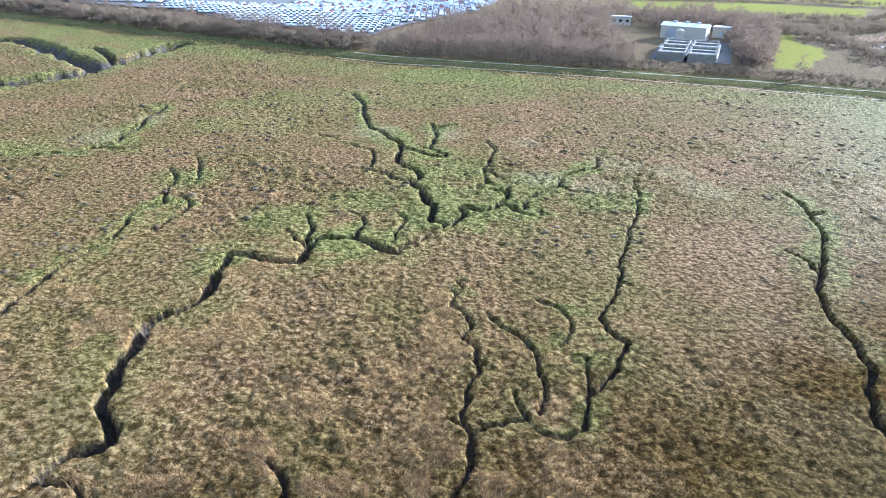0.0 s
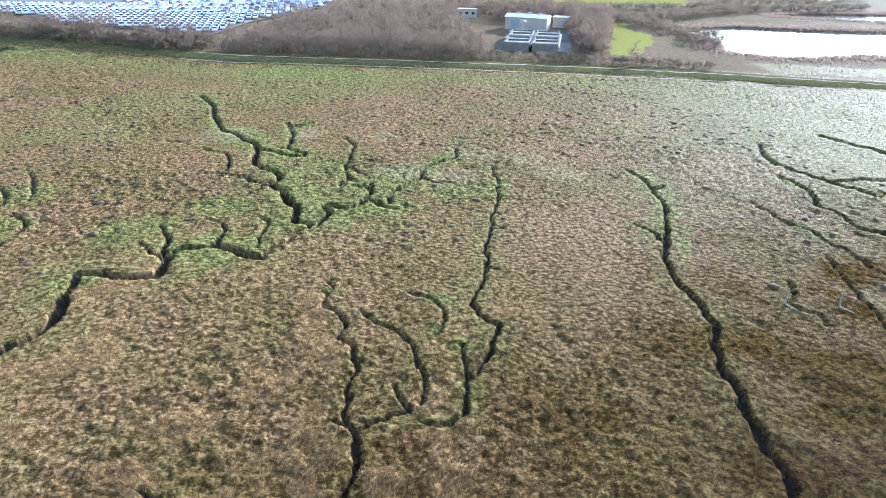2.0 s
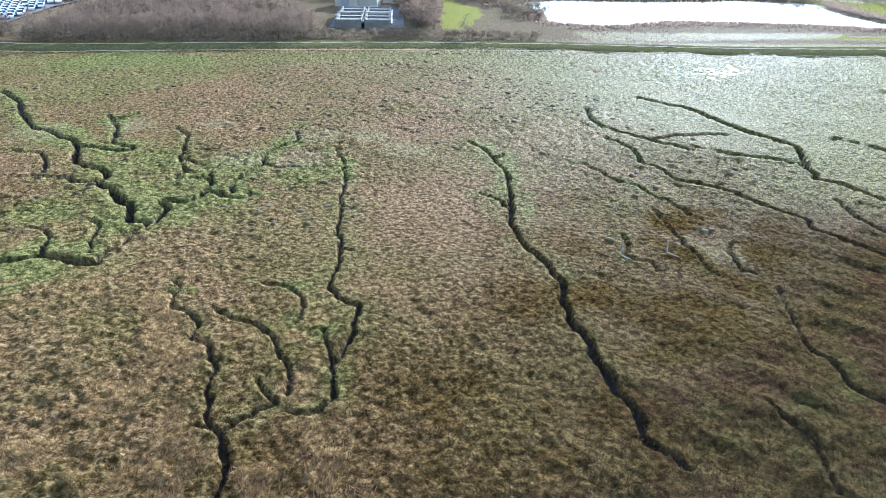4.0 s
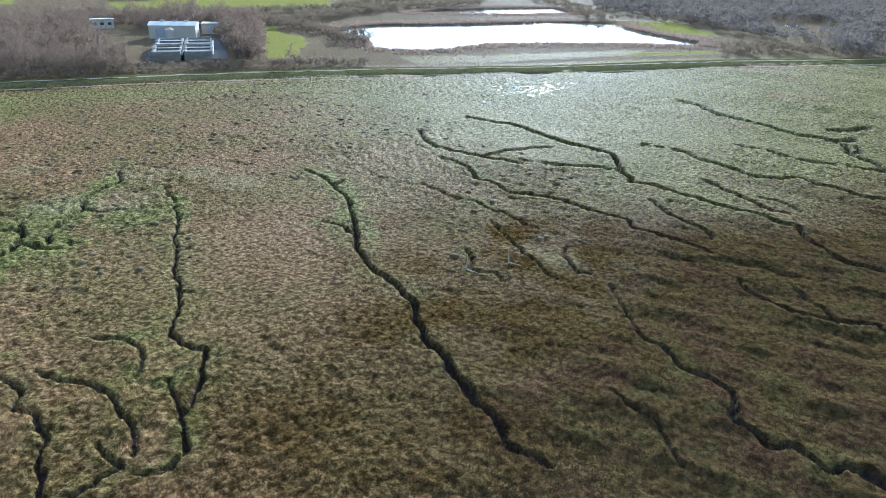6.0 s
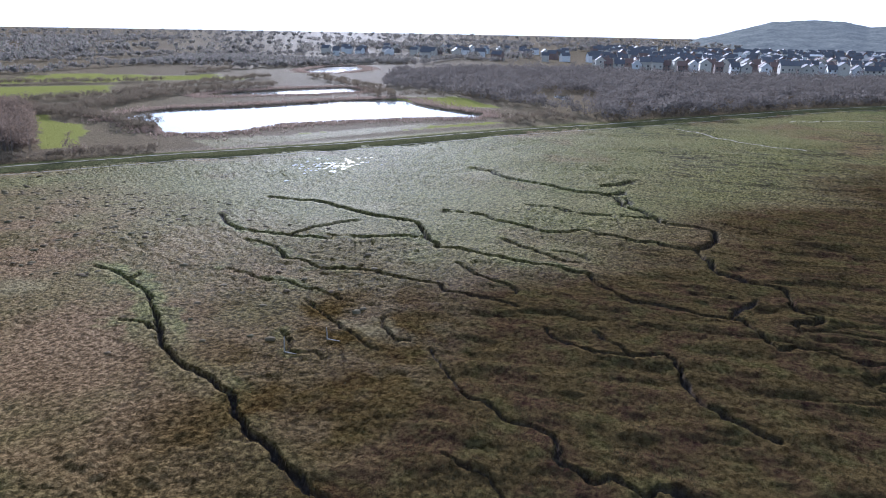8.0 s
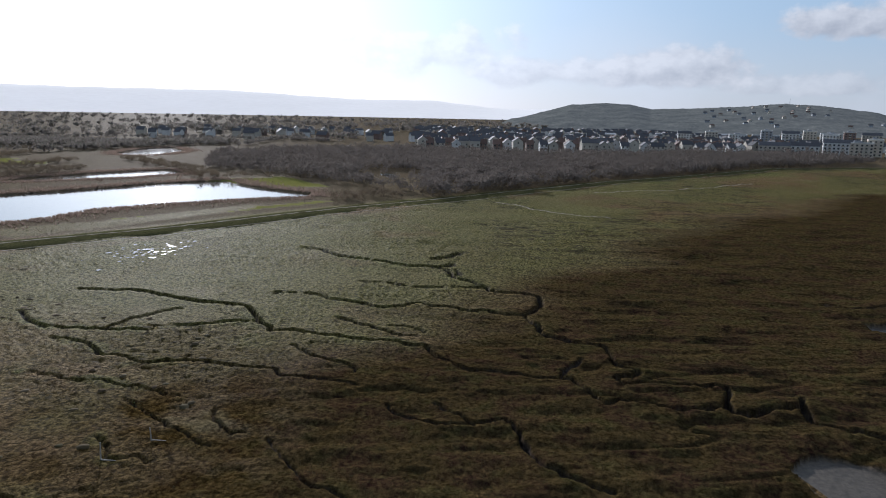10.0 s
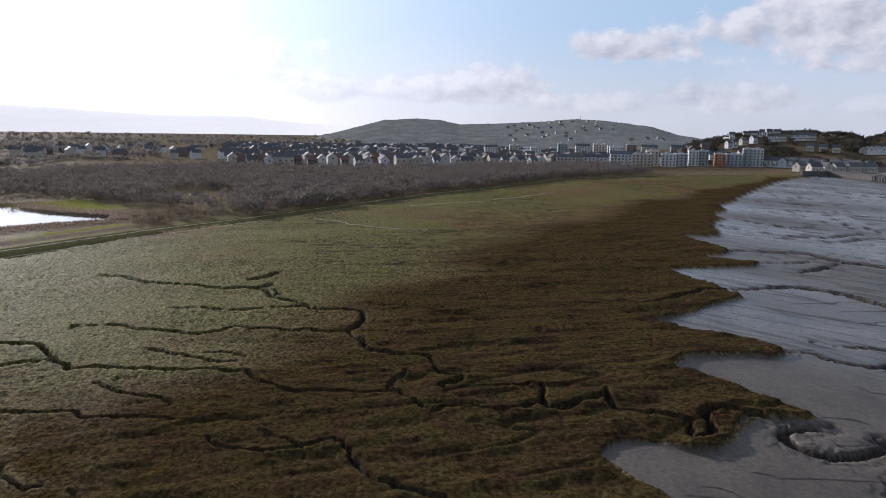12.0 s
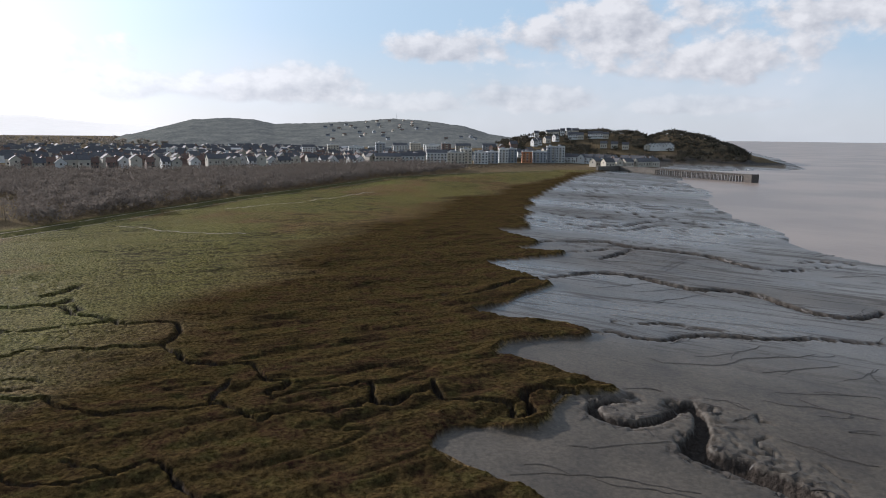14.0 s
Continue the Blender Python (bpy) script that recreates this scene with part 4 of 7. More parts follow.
SEA = TIDE + [(6000, -6000), (-6000, -6000)]
BANK = [(-420, 420), (-162, 272), (-136, 259), (-110, 245), (-86, 231), (-65, 220), (-46, 209.5), (-25, 198), (-12, 191.5), (10, 186), (31, 179.5), (51, 173.4),
        (69, 167.5), (86, 160.8), (102, 154.6), (141, 134.3), (198, 113), (241, 92.5), (297, 68), (348, 46), (399, 16), (499, -35), (545, -90), (600, -190)]
POND_BIG = [(131, 234), (147, 242), (163, 244), (182, 235), (205, 227), (233, 220), (262, 204), (249, 188), (242, 173), (235, 144), (223, 139),
            (212, 150), (198, 160), (184, 168), (163, 178), (145, 176), (136, 177), (127, 183), (124, 191), (133, 208), (135, 219)]
POND_BACK = [(197, 277), (228, 284), (265, 276), (288, 264), (276, 239), (245, 247), (224, 259)]
POND_FAR = [(371, 386), (423, 411), (449, 403), (415, 362), (369, 348), (354, 360)]
POND_WOOD = [(332, 167), (341, 158), (314, 143), (307, 149)]
PONDS = (POND_BIG, POND_BACK, POND_FAR, POND_WOOD)
add_flat_rills()
FIELDS = ([(119, 258), (124, 257), (116, 239), (119, 223), (111, 207), (104, 199), (95, 183), (87, 186)],
          [(161, 377), (205, 352), (182, 316), (135, 316), (90, 330), (95, 380)],
          [(100, 440), (205, 430), (300, 385), (270, 360), (190, 392), (100, 400)],
          [(-30, 420), (60, 425), (60, 385), (-20, 380)],
          [(255, 215), (285, 190), (258, 150), (245, 165)],
          [(150, 160), (215, 130), (218, 124), (150, 150)],
          [(120, 172), (155, 156), (184, 148), (198, 142), (189, 138), (145, 147), (118, 157)],
          [(193, 434), (234, 452), (296, 350), (279, 340), (205, 380)])
CREST_FAR = [(-60, 0.8), (0, 1.0), (24, 1.25), (44, 1.31), (53, 1.31), (63, 0.83), (68, 0.87), (73, 0.34), (77, 0.40), (85, 0.3), (100, 0.1), (112, -0.3), (130, -0.5)]
CREST_HILL = [(72, -0.7), (75, -0.2), (78.9, 0.84), (81.4, 1.0), (83.4, 0.93), (85, 0.60), (89, 0.75), (92, 0.94), (94.3, 1.15), (97, 0.98), (100, 0.62), (102, 0.04), (105, -0.4), (112, -0.7)]
CREST_HEAD = [(101, -1.7), (103.5, -0.55), (106.3, -0.1), (110.7, 0.22), (113.7, 0.05), (114.4, -0.25), (116.2, 0.22), (118.7, -0.2), (121.1, -1.1), (122.3, -1.9), (125, -2.3)]


# slumped banks of the deep gully on the flats: place and reach
RAGGED = ((73.5, -45.5, 3.0), (70.5, -44.0, 3.2), (66.5, -43.8, 3.4), (62.5, -44.2, 3.4), (59.0, -45.2, 3.4), (55.5, -45.8, 3.2), (71.5, -48.0, 2.2), (76.5, -40.5, 2.6), (79.0, -36.0, 2.4), (79.5, -32.0, 2.2))


def hills(x, y):
    r, az = np.hypot(x, y), np.degrees(np.arctan2(x, y))
    z = np.zeros_like(x)
    for crest, dist, front, back, trees in ((CREST_HILL, 2300, 1000, 900, 11), (CREST_HEAD, 1010, 190, 420, 0)):
        el = np.interp(az, [a for a, _ in crest], [e for _, e in crest])
        h = np.maximum(0, 32 + dist * np.tan(np.radians(el)) - trees)
        u = np.where(r < dist, (dist - r) / front, (r - dist) / back)
        bump = np.where(u < 1, 0.5 + 0.5 * np.cos(np.pi * np.clip(u, 0, 1)), 0)
        lo, hi = crest[0][0], crest[-1][0]
        bump *= smooth(az, lo, lo + 2) * (1 - smooth(az, hi - 2, hi))
        z = np.maximum(z, h * bump)
    return z


def bank_side(x, y):
    """Metres past the sea bank, positive on the land side."""
    d = line_distance(x, y, BANK)
    return np.where(inside(x, y, BANK + [(6000, -400), (6000, 6000), (-6000, 6000), (-6000, 900)]), d, -d)


def relief(x, y):
    """Height and zones of the ground at arrays of points."""
    n = x.size
    r = np.hypot(x, y)
    zone = {k: np.zeros(n) for k in ("brown", "green", "pale", "mud", "meadow", "wood", "track", "straw", "stone", "shore", "rutted", "dimmed_heath", "plain")}
    land = inside(x, y, LAND)
    wx = x + 3.0 * (fbm(x, y, 9.0, 3, 5) - 0.5)
    wy = y + 3.0 * (fbm(x, y, 9.0, 3, 6) - 0.5)
    d_shore = line_distance(wx, wy, SHORE)
    sea_d = line_distance(x, y, TIDE)
    past = bank_side(x, y)
    marsh = land & (past < 0) & (x < 620)
    # sward: tussocks over a gently rolling surface
    far_fade = 1 - smooth(r, 250, 700)
    tuss = 0.95 * (turned_fbm(x + 0.5 * y, y - 0.5 * x, 1.15, 4, 11, 0.72) - 0.5)
    hump = smooth(fbm(x, y, 1.7, 3, 23), 0.57, 0.76) * 0.42
    grain = (fbm(x, y, 14.0, 4, 31) - 0.5) * 0.5
    ragged = 0.35 + 0.9 * smooth(fbm(x, y, 22.0, 3, 41), 0.35, 0.65)
    reach = np.interp(x, [0, 200, 300, 400, 560], [1.0, 0.95, 0.7, 0.42, 0.25])
    near_shore = 1 - smooth((d_shore + (12 + 20 * smooth(x, 60, 95)) * (fbm((x * 0.42 - y * 0.9) * 0.4, x * 0.9 + y * 0.42, 16.0, 4, 51) - 0.5)) / reach, 38, 72)
    # cordgrass ridges lie along the shore
    along = fbm(x * 0.9 + y * 0.42, (y * 0.9 - x * 0.42) * 0.28, 3.2, 3, 57) - 0.5
    across = fbm((x * 0.42 - y * 0.9) * 0.30, x * 0.9 + y * 0.42, 2.4, 3, 58) - 0.5
    furrow = fbm((x * 0.42 - y * 0.9) * 0.22, x * 0.9 + y * 0.42, 5.0, 3, 59) - 0.5
    z = grain + far_fade * ((tuss * (0.42 + 0.26 * smooth(r, 50, 110)) + hump * 0.16) * ragged * (1 - 0.45 * near_shore) + near_shore * (0.85 * across * (1 - smooth(r, 90, 170)) + 1.2 * furrow * smooth(r, 70, 150) + 0.3 * along))
    # creeklets that wander through the cordgrass down to the mud
    trickle = np.abs(turned_fbm((x * 0.42 - y * 0.9) * 0.3, x * 0.9 + y * 0.42, 6.0, 3, 60, 0.5) - 0.5)
    z = z - 0.30 * (1 - smooth(trickle, 0.010, 0.040)) * smooth(fbm(x, y, 18.0, 3, 62), 0.36, 0.58) * near_shore * smooth(x, 50, 75) * (1 - smooth(r, 240, 330))
    # the middle marsh between sward and cordgrass is darker heathy turf, dimmed further to imitate near-to-far haze
    # contrast
    middle = 1 - smooth(d_shore + 40 * (fbm(x, y, 26.0, 4, 53) - 0.5), 62, 100)
    zone["dimmed_heath"] = middle * (1 - 0.8 * smooth(x, 55, 95)) * (0.65 + 0.35 * smooth(fbm(x, y, 5.0, 4, 54), 0.38, 0.62)) * marsh
    zone["brown"] = near_shore * marsh
    # smoother turf towards the sea bank, dotted with tussocks
    zone["plain"] = smooth(past, -100, -72) * (1 - smooth(past, -26, -16)) * (1 - smooth(x, 60, 120)) * marsh
    zone["straw"] = 0.8 * smooth(fbm(x, y, 4.2, 4, 61), 0.56, 0.66) * (1 - smooth(np.hypot(x + 18, y - 40), 18, 48)) * marsh
    zone["green"] = marsh * (0.45 * smooth(fbm(x, y, 30.0, 4, 71), 0.56, 0.70) + 0.7 * np.exp(-((past + 16) / 9) ** 2)) * (1 - near_shore)
    zone["green"] = np.maximum(zone["green"], marsh * 0.75 * smooth(x, 45, 95) * smooth(fbm(x, y, 34.0, 4, 72), 0.36, 0.52) * (1 - near_shore))
    outer = smooth(x, 105, 175) * marsh * (1 - smooth(x, 480, 600))
    zone["rutted"] = outer * 0.8 * smooth(fbm(x, y, 40.0, 3, 74), 0.35, 0.6)
    zone["rutted"] = np.maximum(zone["rutted"], 0.75 * near_shore * smooth(x, 50, 85) * marsh)
    rows = turned_fbm((x * 0.30 - y * 0.95) * 0.25, x * 0.95 + y * 0.30, 6.5, 3, 75) - 0.5
    z = z + outer * (1 - 0.6 * near_shore) * (0.9 * rows + 0.5 * (turned_fbm(x, y, 3.2, 3, 76) - 0.5))
    # creeks
    cx = x + 1.25 * (fbm(x, y, 2.6, 3, 7) - 0.5) + 0.40 * (fbm(x, y, 0.7, 2, 8) - 0.5)
    cy = y + 1.25 * (fbm(x, y, 2.6, 3, 9) - 0.5) + 0.40 * (fbm(x, y, 0.7, 2, 10) - 0.5)
    bends = smooth(x, 52, 85)
    cx, cy = cx + 1.5 * bends * (fbm(x, y, 6.5, 3, 17) - 0.5), cy + 1.5 * bends * (fbm(x, y, 6.5, 3, 18) - 0.5)
    thick = 0.70 + 0.6 * fbm(x, y, 5.0, 3, 13)
    cut, levee, gully = np.zeros(n), np.zeros(n), np.zeros(n)
    for width, head, line in CREEKS:
        i = near_line(x, y, line, 9 + width)
        if not i.size:
            continue
        d, run, whole = line_place(cx[i], cy[i], line)
        part_w = taper(run, whole, head)
        w = np.maximum(0.16 + 0.10 * bends[i] + 0.45 * np.maximum(0, 5.2e-5 * r[i] ** 2 - 0.42), width * part_w * thick[i] * (0.28 + 0.06 * min(width, 2.4)) * (1 - 0.06 * bends[i]))
        deep = np.minimum(2.6, (0.22 + 0.78 * width * part_w) * (1 + 0.6 * bends[i]))
        if width > 3:
            rough_wall = 2.4 * (fbm(x[i], y[i], 3.2, 4, 14, 0.6) - 0.5)
            basin = 1 - smooth(d + 2.4 * rough_wall, w * 0.22, w * 1.2)
            cut[i] = np.maximum(cut[i], deep * basin)
            gully[i] = np.maximum(gully[i], smooth(basin, 0.04, 0.15))
        else:
            cut[i] = np.maximum(cut[i], deep * (1 - smooth(d, w * 0.40, w * 1.05 + 0.10)))
        levee[i] = np.maximum(levee[i], np.minimum(1.0, 0.30 + width * part_w * 0.42) * np.exp(-(np.maximum(0, d - w) / (1.3 + 1.5 * min(width, 2.4))) ** 2))
    mound = levee * (0.16 + 0.14 * bends)
    levee *= 1 - 0.6 * near_shore
    turf = smooth(levee + 0.7 * (fbm(x, y, 2.6, 3, 82) - 0.5), 0.22, 0.48)
    zone["green"] = np.maximum(zone["green"], turf * (1 - 0.75 * (1 - smooth(y, 46, 70)) * (1 - smooth(x, 0, 15))) * (0.30 + 0.6 * smooth(fbm(x, y, 9, 3, 81), 0.35, 0.6)))
    z = z * (1 - smooth(cut, 0.1, 0.6) * 0.8) * (1 - 0.4 * levee) - cut + mound * (1 - smooth(cut, 0.0, 0.4))
    bed = np.maximum(smooth(cut, 0.16, 0.50), gully)
    zone["mud"] = bed
    # pale dried pans and lush hollows
    for px, py, a in ((14, 95, 4.5), (26.5, 101, 4.5), (36.2, 91.2, 4.0), (28, 102, 3.5), (77, 93.5, 6.5), (82.5, 81, 6.0), (97, 83.3, 6.0), (138.8, 76.4, 6.0), (2, 117, 4.0), (-12, 118, 6), (-56, 112, 6), (-52, 124, 5), (54, 47, 3), (133, 82, 6), (22, 92, 5), (15, 112, 4), (34, 98, 4)):
        zone["pale"] = np.maximum(zone["pale"], (1 - smooth(np.hypot(wx - px, (wy - py) * 0.9) + 4 * (fbm(x, y, 3, 3, 91) - 0.5), a * 0.3, a)) * (1 - bed) * 0.42)
    for px, py, a in ((-62.5, 104.6, 6), (-68, 104, 7), (-1, 88, 7), (6, 89, 6), (-35, 92, 7), (79, 58, 7), (-70, 206, 16), (13, 92, 8), (-10, 84, 7), (21, 86, 7), (-19, 79, 7), (4, 98, 7), (-22, 66, 5)):
        zone["green"] = np.maximum(zone["green"], 0.8 - 0.8 * smooth(np.hypot(wx - px, wy - py), a * 0.3, a))
    # sea bank: low berm with a worn path, wet ditch on the marsh side
    i = np.nonzero((past > -40) & (past < 40))[0]
    z[i] -= 0.5 * np.exp(-((past[i] + 5.5) / 1.3) ** 2)
    # country behind the bank
    inland = land & ~marsh
    z[inland] = z[inland] * 0.4 + 0.25 * smooth(past[inland], 4, 18)
    zone["wood"] = inland * np.maximum(smooth(past, 6, 12), smooth(x, 612, 630)) * 0.9
    zone["meadow"] = inland * (0.30 * smooth(fbm(x, y, 55.0, 4, 101), 0.5, 0.6) + 0.35 * (1 - smooth(past, 16, 30)) * smooth(x, 110, 150) * (1 - smooth(x, 230, 250)))
    for k, f in enumerate(FIELDS):
        hit = inside(wx, wy, f)
        zone["meadow"][hit], zone["wood"][hit] = 0.45 if k == 6 else 1.0, 0.45 if k == 6 else 0.0
    green_strip = land & (past > -26) & (past < 4) & (x < -14)
    zone["green"][green_strip] = np.maximum(zone["green"][green_strip], 0.30)
    for pond in PONDS:
        i = near_line(x, y, pond, 12)
        hit = inside(wx[i], wy[i], pond)
        d = line_distance(wx[i], wy[i], pond + pond[:1])
        z[i] = np.where(hit, z[i] * (1 - smooth(d, 0, 5)) - 1.2 * smooth(d, 0, 5), z[i])
        rim = np.exp(-d / 7)
        zone["wood"][i] = np.maximum(zone["wood"][i], np.where(hit, 0.6, rim) * (1 - zone["meadow"][i]))
    h = hills(x, y)
    z = np.where(inland, z + h - 5.0 * smooth(r, 1200, 1400) * smooth(h, 1, 8), z)
    patch = smooth(fbm(x, y, 170.0, 4, 121), 0.56, 0.62) * smooth(h, 2, 15)
    zone["meadow"] = np.where(inland & (h > 1), np.where(r > 1300, patch * 0.35, 0), zone["meadow"])
    # shore and open mud
    off = ~land
    share = d_shore / (d_shore + sea_d + 1e-6)
    flat = -0.55 - 1.45 * share
    lip = smooth(d_shore, 0.0, 0.9)
    under = inside(x + 26 * (fbm(x, y, 46.0, 4, 145) - 0.5), y + 26 * (fbm(x, y, 46.0, 4, 146) - 0.5), SEA)
    flat = np.where(under, -2.3 - np.minimum(3, 0.03 * sea_d), flat)
    su, sv = -0.64 * x - 0.77 * y, 0.77 * x - 0.64 * y
    ripple = (fbm(su * 0.10, sv, 5.0, 3, 131) - 0.5) * 0.015 + (fbm(x, y, 38.0, 3, 133) - 0.5) * 0.2
    vein = np.abs(fbm(su * 0.08 + 0.6 * fbm(x, y, 20.0, 2, 134), sv, 9.0, 3, 132) - 0.5)
    thread = np.abs(fbm(su * 0.10, sv, 4.0, 3, 135) - 0.5)
    streak = np.maximum(1 - smooth(vein, 0.006, 0.018), 0.8 * (1 - smooth(thread, 0.006, 0.018))) * smooth(d_shore, 3, 12) * smooth(r, 150, 260) * smooth(fbm(x, y, 45.0, 3, 136), 0.34, 0.5)
    ripple -= 0.05 * streak
    mz = flat + ripple * (1 - smooth(r, 400, 800)) * smooth(sea_d, 2, 25)
    rills = np.zeros(n)
    rag = np.zeros(n)
    for width, head, line in MUD_RUNS:
        if width < 1.15:
            continue
        i = near_line(x, y, line, 14 + width)
        if not i.size:
            continue
        d, run, whole = line_place(x[i] + 0.3 * (cx[i] - x[i]), y[i] + 0.3 * (cy[i] - y[i]), line)
        w = width * taper(run, whole, head) * (0.7 + 0.6 * fbm(x[i], y[i], 9.0, 2, 137)) * 0.5
        deep = np.minimum(2.1, 0.20 + 0.70 * w)
        rills[i] = np.maximum(rills[i], deep * (1 - smooth(d, w * 0.42, w * 0.95 + 0.10)))
        if width > 1.2:
            rag[i] = np.maximum(rag[i], np.exp(-(np.maximum(0, d - w * 0.7) / (0.35 + width * 0.42)) ** 2) * smooth(d, w * 0.3, w * 0.8))
    slump = np.zeros(n)
    for px, py, a in RAGGED:
        slump = np.maximum(slump, np.where(off, 1 - smooth(np.hypot(x - px, y - py) + 1.6 * (fbm(x, y, 2.0, 3, 143) - 0.5), a * 0.5, a), 0))
    crag = np.abs(fbm(x, y, 1.9, 4, 139, 0.6) - 0.5) * 2 + 0.7 * np.abs(fbm(x, y, 0.8, 2, 140) - 0.5)
    crack = 1 - smooth(np.abs(fbm(x, y, 3.0, 3, 141) - 0.5), 0.005, 0.035)
    slab = 1 - smooth(np.abs(turned_fbm(x, y, 3.6, 3, 144, 0.5) - 0.5), 0.012, 0.05)
    mz = mz - rills + rag * (0.42 * (0.20 - crag) - 0.22 * crack) * (1 - smooth(r, 260, 500)) - slump * (0.34 * slab + 0.10 * crack + 0.16 * crag)
    z = np.where(off, z * (1 - lip) * 0.3 + mz * lip + (1 - lip) * -0.2, z)
    zone["mud"] = np.where(off, smooth(d_shore, 0.1, 0.6), zone["mud"])
    zone["shore"] = np.where(~off, 0.18 * gully, 0)
    zone["shore"] = np.where(off, 1 - np.maximum(0.95 * smooth(rills, 0.12, 0.4), 0.7 * streak) - 0.55 * smooth(rag, 0.3, 0.8) * smooth(crag, 0.15, 0.5) - 0.35 * slump * slab, zone["shore"])
    zone["track"] = np.where(off, smooth(r + 40 * (fbm(x, y, 30.0, 3, 155) - 0.5), 62, 135), 0)
    # rock ledges of the headland, quayside
    rocks = (np.hypot(x - 720, y + 455) < 130) & (z < 6) & (z > -2.9)
    zone["stone"] = np.where(rocks & land, 1 - smooth(h, 5, 12), 0)
    zone["wood"] = np.where(zone["stone"] > 0.5, 0, zone["wood"])
    for k in ("brown", "green", "pale", "straw"):
        zone[k] = np.where(marsh & ~off, zone[k], 0)
    return z, zone


def build_ground():
    fine = np.radians(np.arange(-47.0, 149.0, 0.170))
    coarse = np.radians(np.linspace(150.0, 312.0, 46)[:-1])
    turn = np.concatenate((fine, coarse))
    turn = turn[:len(turn) // 2 * 2]
    radii, r = [], 30.0
    while r < 5200:
        radii.append(r)
        r += min(42.0, max(0.0047 * r, 5.2e-5 * r * r))
    radii = np.concatenate((np.linspace(0.8, 29.2, 36), np.array(radii)))
    R, A = np.meshgrid(radii, turn, indexing="ij")
    x, y = (R * np.sin(A)).ravel(), (R * np.cos(A)).ravel()
    x, y = np.append(x, 0.0), np.append(y, 0.0)
    z, zone = np.zeros(x.size), None
    step = 120000
    parts = [relief(x[i:i + step], y[i:i + step]) for i in range(0, x.size, step)]
    z = np.concatenate([p[0] for p in parts])
    zone = {k: np.concatenate([p[1][k] for p in parts]) for k in parts[0][1]}
    rows, cols = len(radii), len(turn)
    half = int(np.searchsorted(radii, 230.0))         # from this ring on every second vertex is used
    i, j = np.meshgrid(np.arange(half), np.arange(cols), indexing="ij")
    k = (j + 1) % cols
    quads = np.stack((i * cols + j, i * cols + k, (i + 1) * cols + k, (i + 1) * cols + j), -1).reshape(-1, 4)[:, ::-1]
    i, j = np.meshgrid(np.arange(half + 1, rows - 1), np.arange(0, cols, 2), indexing="ij")
    k = (j + 2) % cols
    outer = np.stack((i * cols + j, i * cols + k, (i + 1) * cols + k, (i + 1) * cols + j), -1).reshape(-1, 4)[:, ::-1]
    quads = np.concatenate((quads, outer))
    j = np.arange(0, cols, 2)
    seam = np.stack((half * cols + j, half * cols + j + 1, half * cols + (j + 2) % cols, (half + 1) * cols + (j + 2) % cols, (half + 1) * cols + j), -1)[:, ::-1]
    fan = np.stack((np.full(cols, x.size - 1), (np.arange(cols) + 1) % cols, np.arange(cols)), -1)[:, ::-1]
    loops = np.concatenate((quads.ravel(), seam.ravel(), fan.ravel())).astype(np.int32)
    sizes = np.concatenate((np.full(len(quads), 4), np.full(len(seam), 5), np.full(cols, 3)))
    starts = np.concatenate(([0], np.cumsum(sizes)[:-1])).astype(np.int32)
    used = np.zeros(x.size, bool)
    used[loops] = True
    remap = np.cumsum(used) - 1
    loops = remap[loops].astype(np.int32)
    x, y, z = x[used], y[used], z[used]
    zone = {q: a[used] for q, a in zone.items()}
    me = bpy.data.meshes.new("ground")
    me.vertices.add(x.size)
    me.vertices.foreach_set("co", np.stack((x, y, z), -1).astype(np.float32).ravel())
    me.loops.add(len(loops))
    me.loops.foreach_set("vertex_index", loops)
    me.polygons.add(len(starts))
    me.polygons.foreach_set("loop_start", starts)
    me.polygons.foreach_set("use_smooth", np.ones(len(starts), bool))
    me.update(calc_edges=True)
    for name, keys in (("marsh_zone", ("brown", "green", "pale")), ("land_zone", ("mud", "meadow", "wood")), ("extra_zone", ("track", "straw", "stone"))):
        at = me.attributes.new(name, "FLOAT_COLOR", "POINT")
        at.data.foreach_set("color", np.stack([zone[q] for q in keys] + [np.ones(x.size)], -1).astype(np.float32).ravel())
    for name in ("shore", "rutted", "dimmed_heath", "plain"):
        at = me.attributes.new(name, "FLOAT", "POINT")
        at.data.foreach_set("value", zone[name].astype(np.float32))
    me.materials.append(M_GROUND)
    ground = tagged(new("ground", me), "brown and green salt marsh cut by muddy creeks, with grey tidal mud", "ground", kind="structure")
    return ground


ground = build_ground()


def height_at(x, y):
    return float(relief(np.array([float(x)]), np.array([float(y)]))[0][0])


def heights(points):
    a = np.array(points, float)
    return relief(a[:, 0].copy(), a[:, 1].copy())[0]


def flat_sheet(name, outline, z, mat, label, category):
    me = bpy.data.meshes.new(name)
    me.from_pydata([(px, py, z) for px, py in outline], [], [tuple(range(len(outline)))])
    bm = bmesh.new(); bm.from_mesh(me)
    bmesh.ops.triangulate(bm, faces=bm.faces)
    for f in bm.faces:
        if f.normal.z < 0:
            f.normal_flip()
    bm.to_mesh(me); bm.free()
    me.materials.append(mat)
    return tagged(new(name, me), label, category, kind="structure")


def swollen(poly, by):
    cx, cy = sum(q[0] for q in poly) / len(poly), sum(q[1] for q in poly) / len(poly)
    return [(px + (px - cx) * by, py + (py - cy) * by) for px, py in poly]


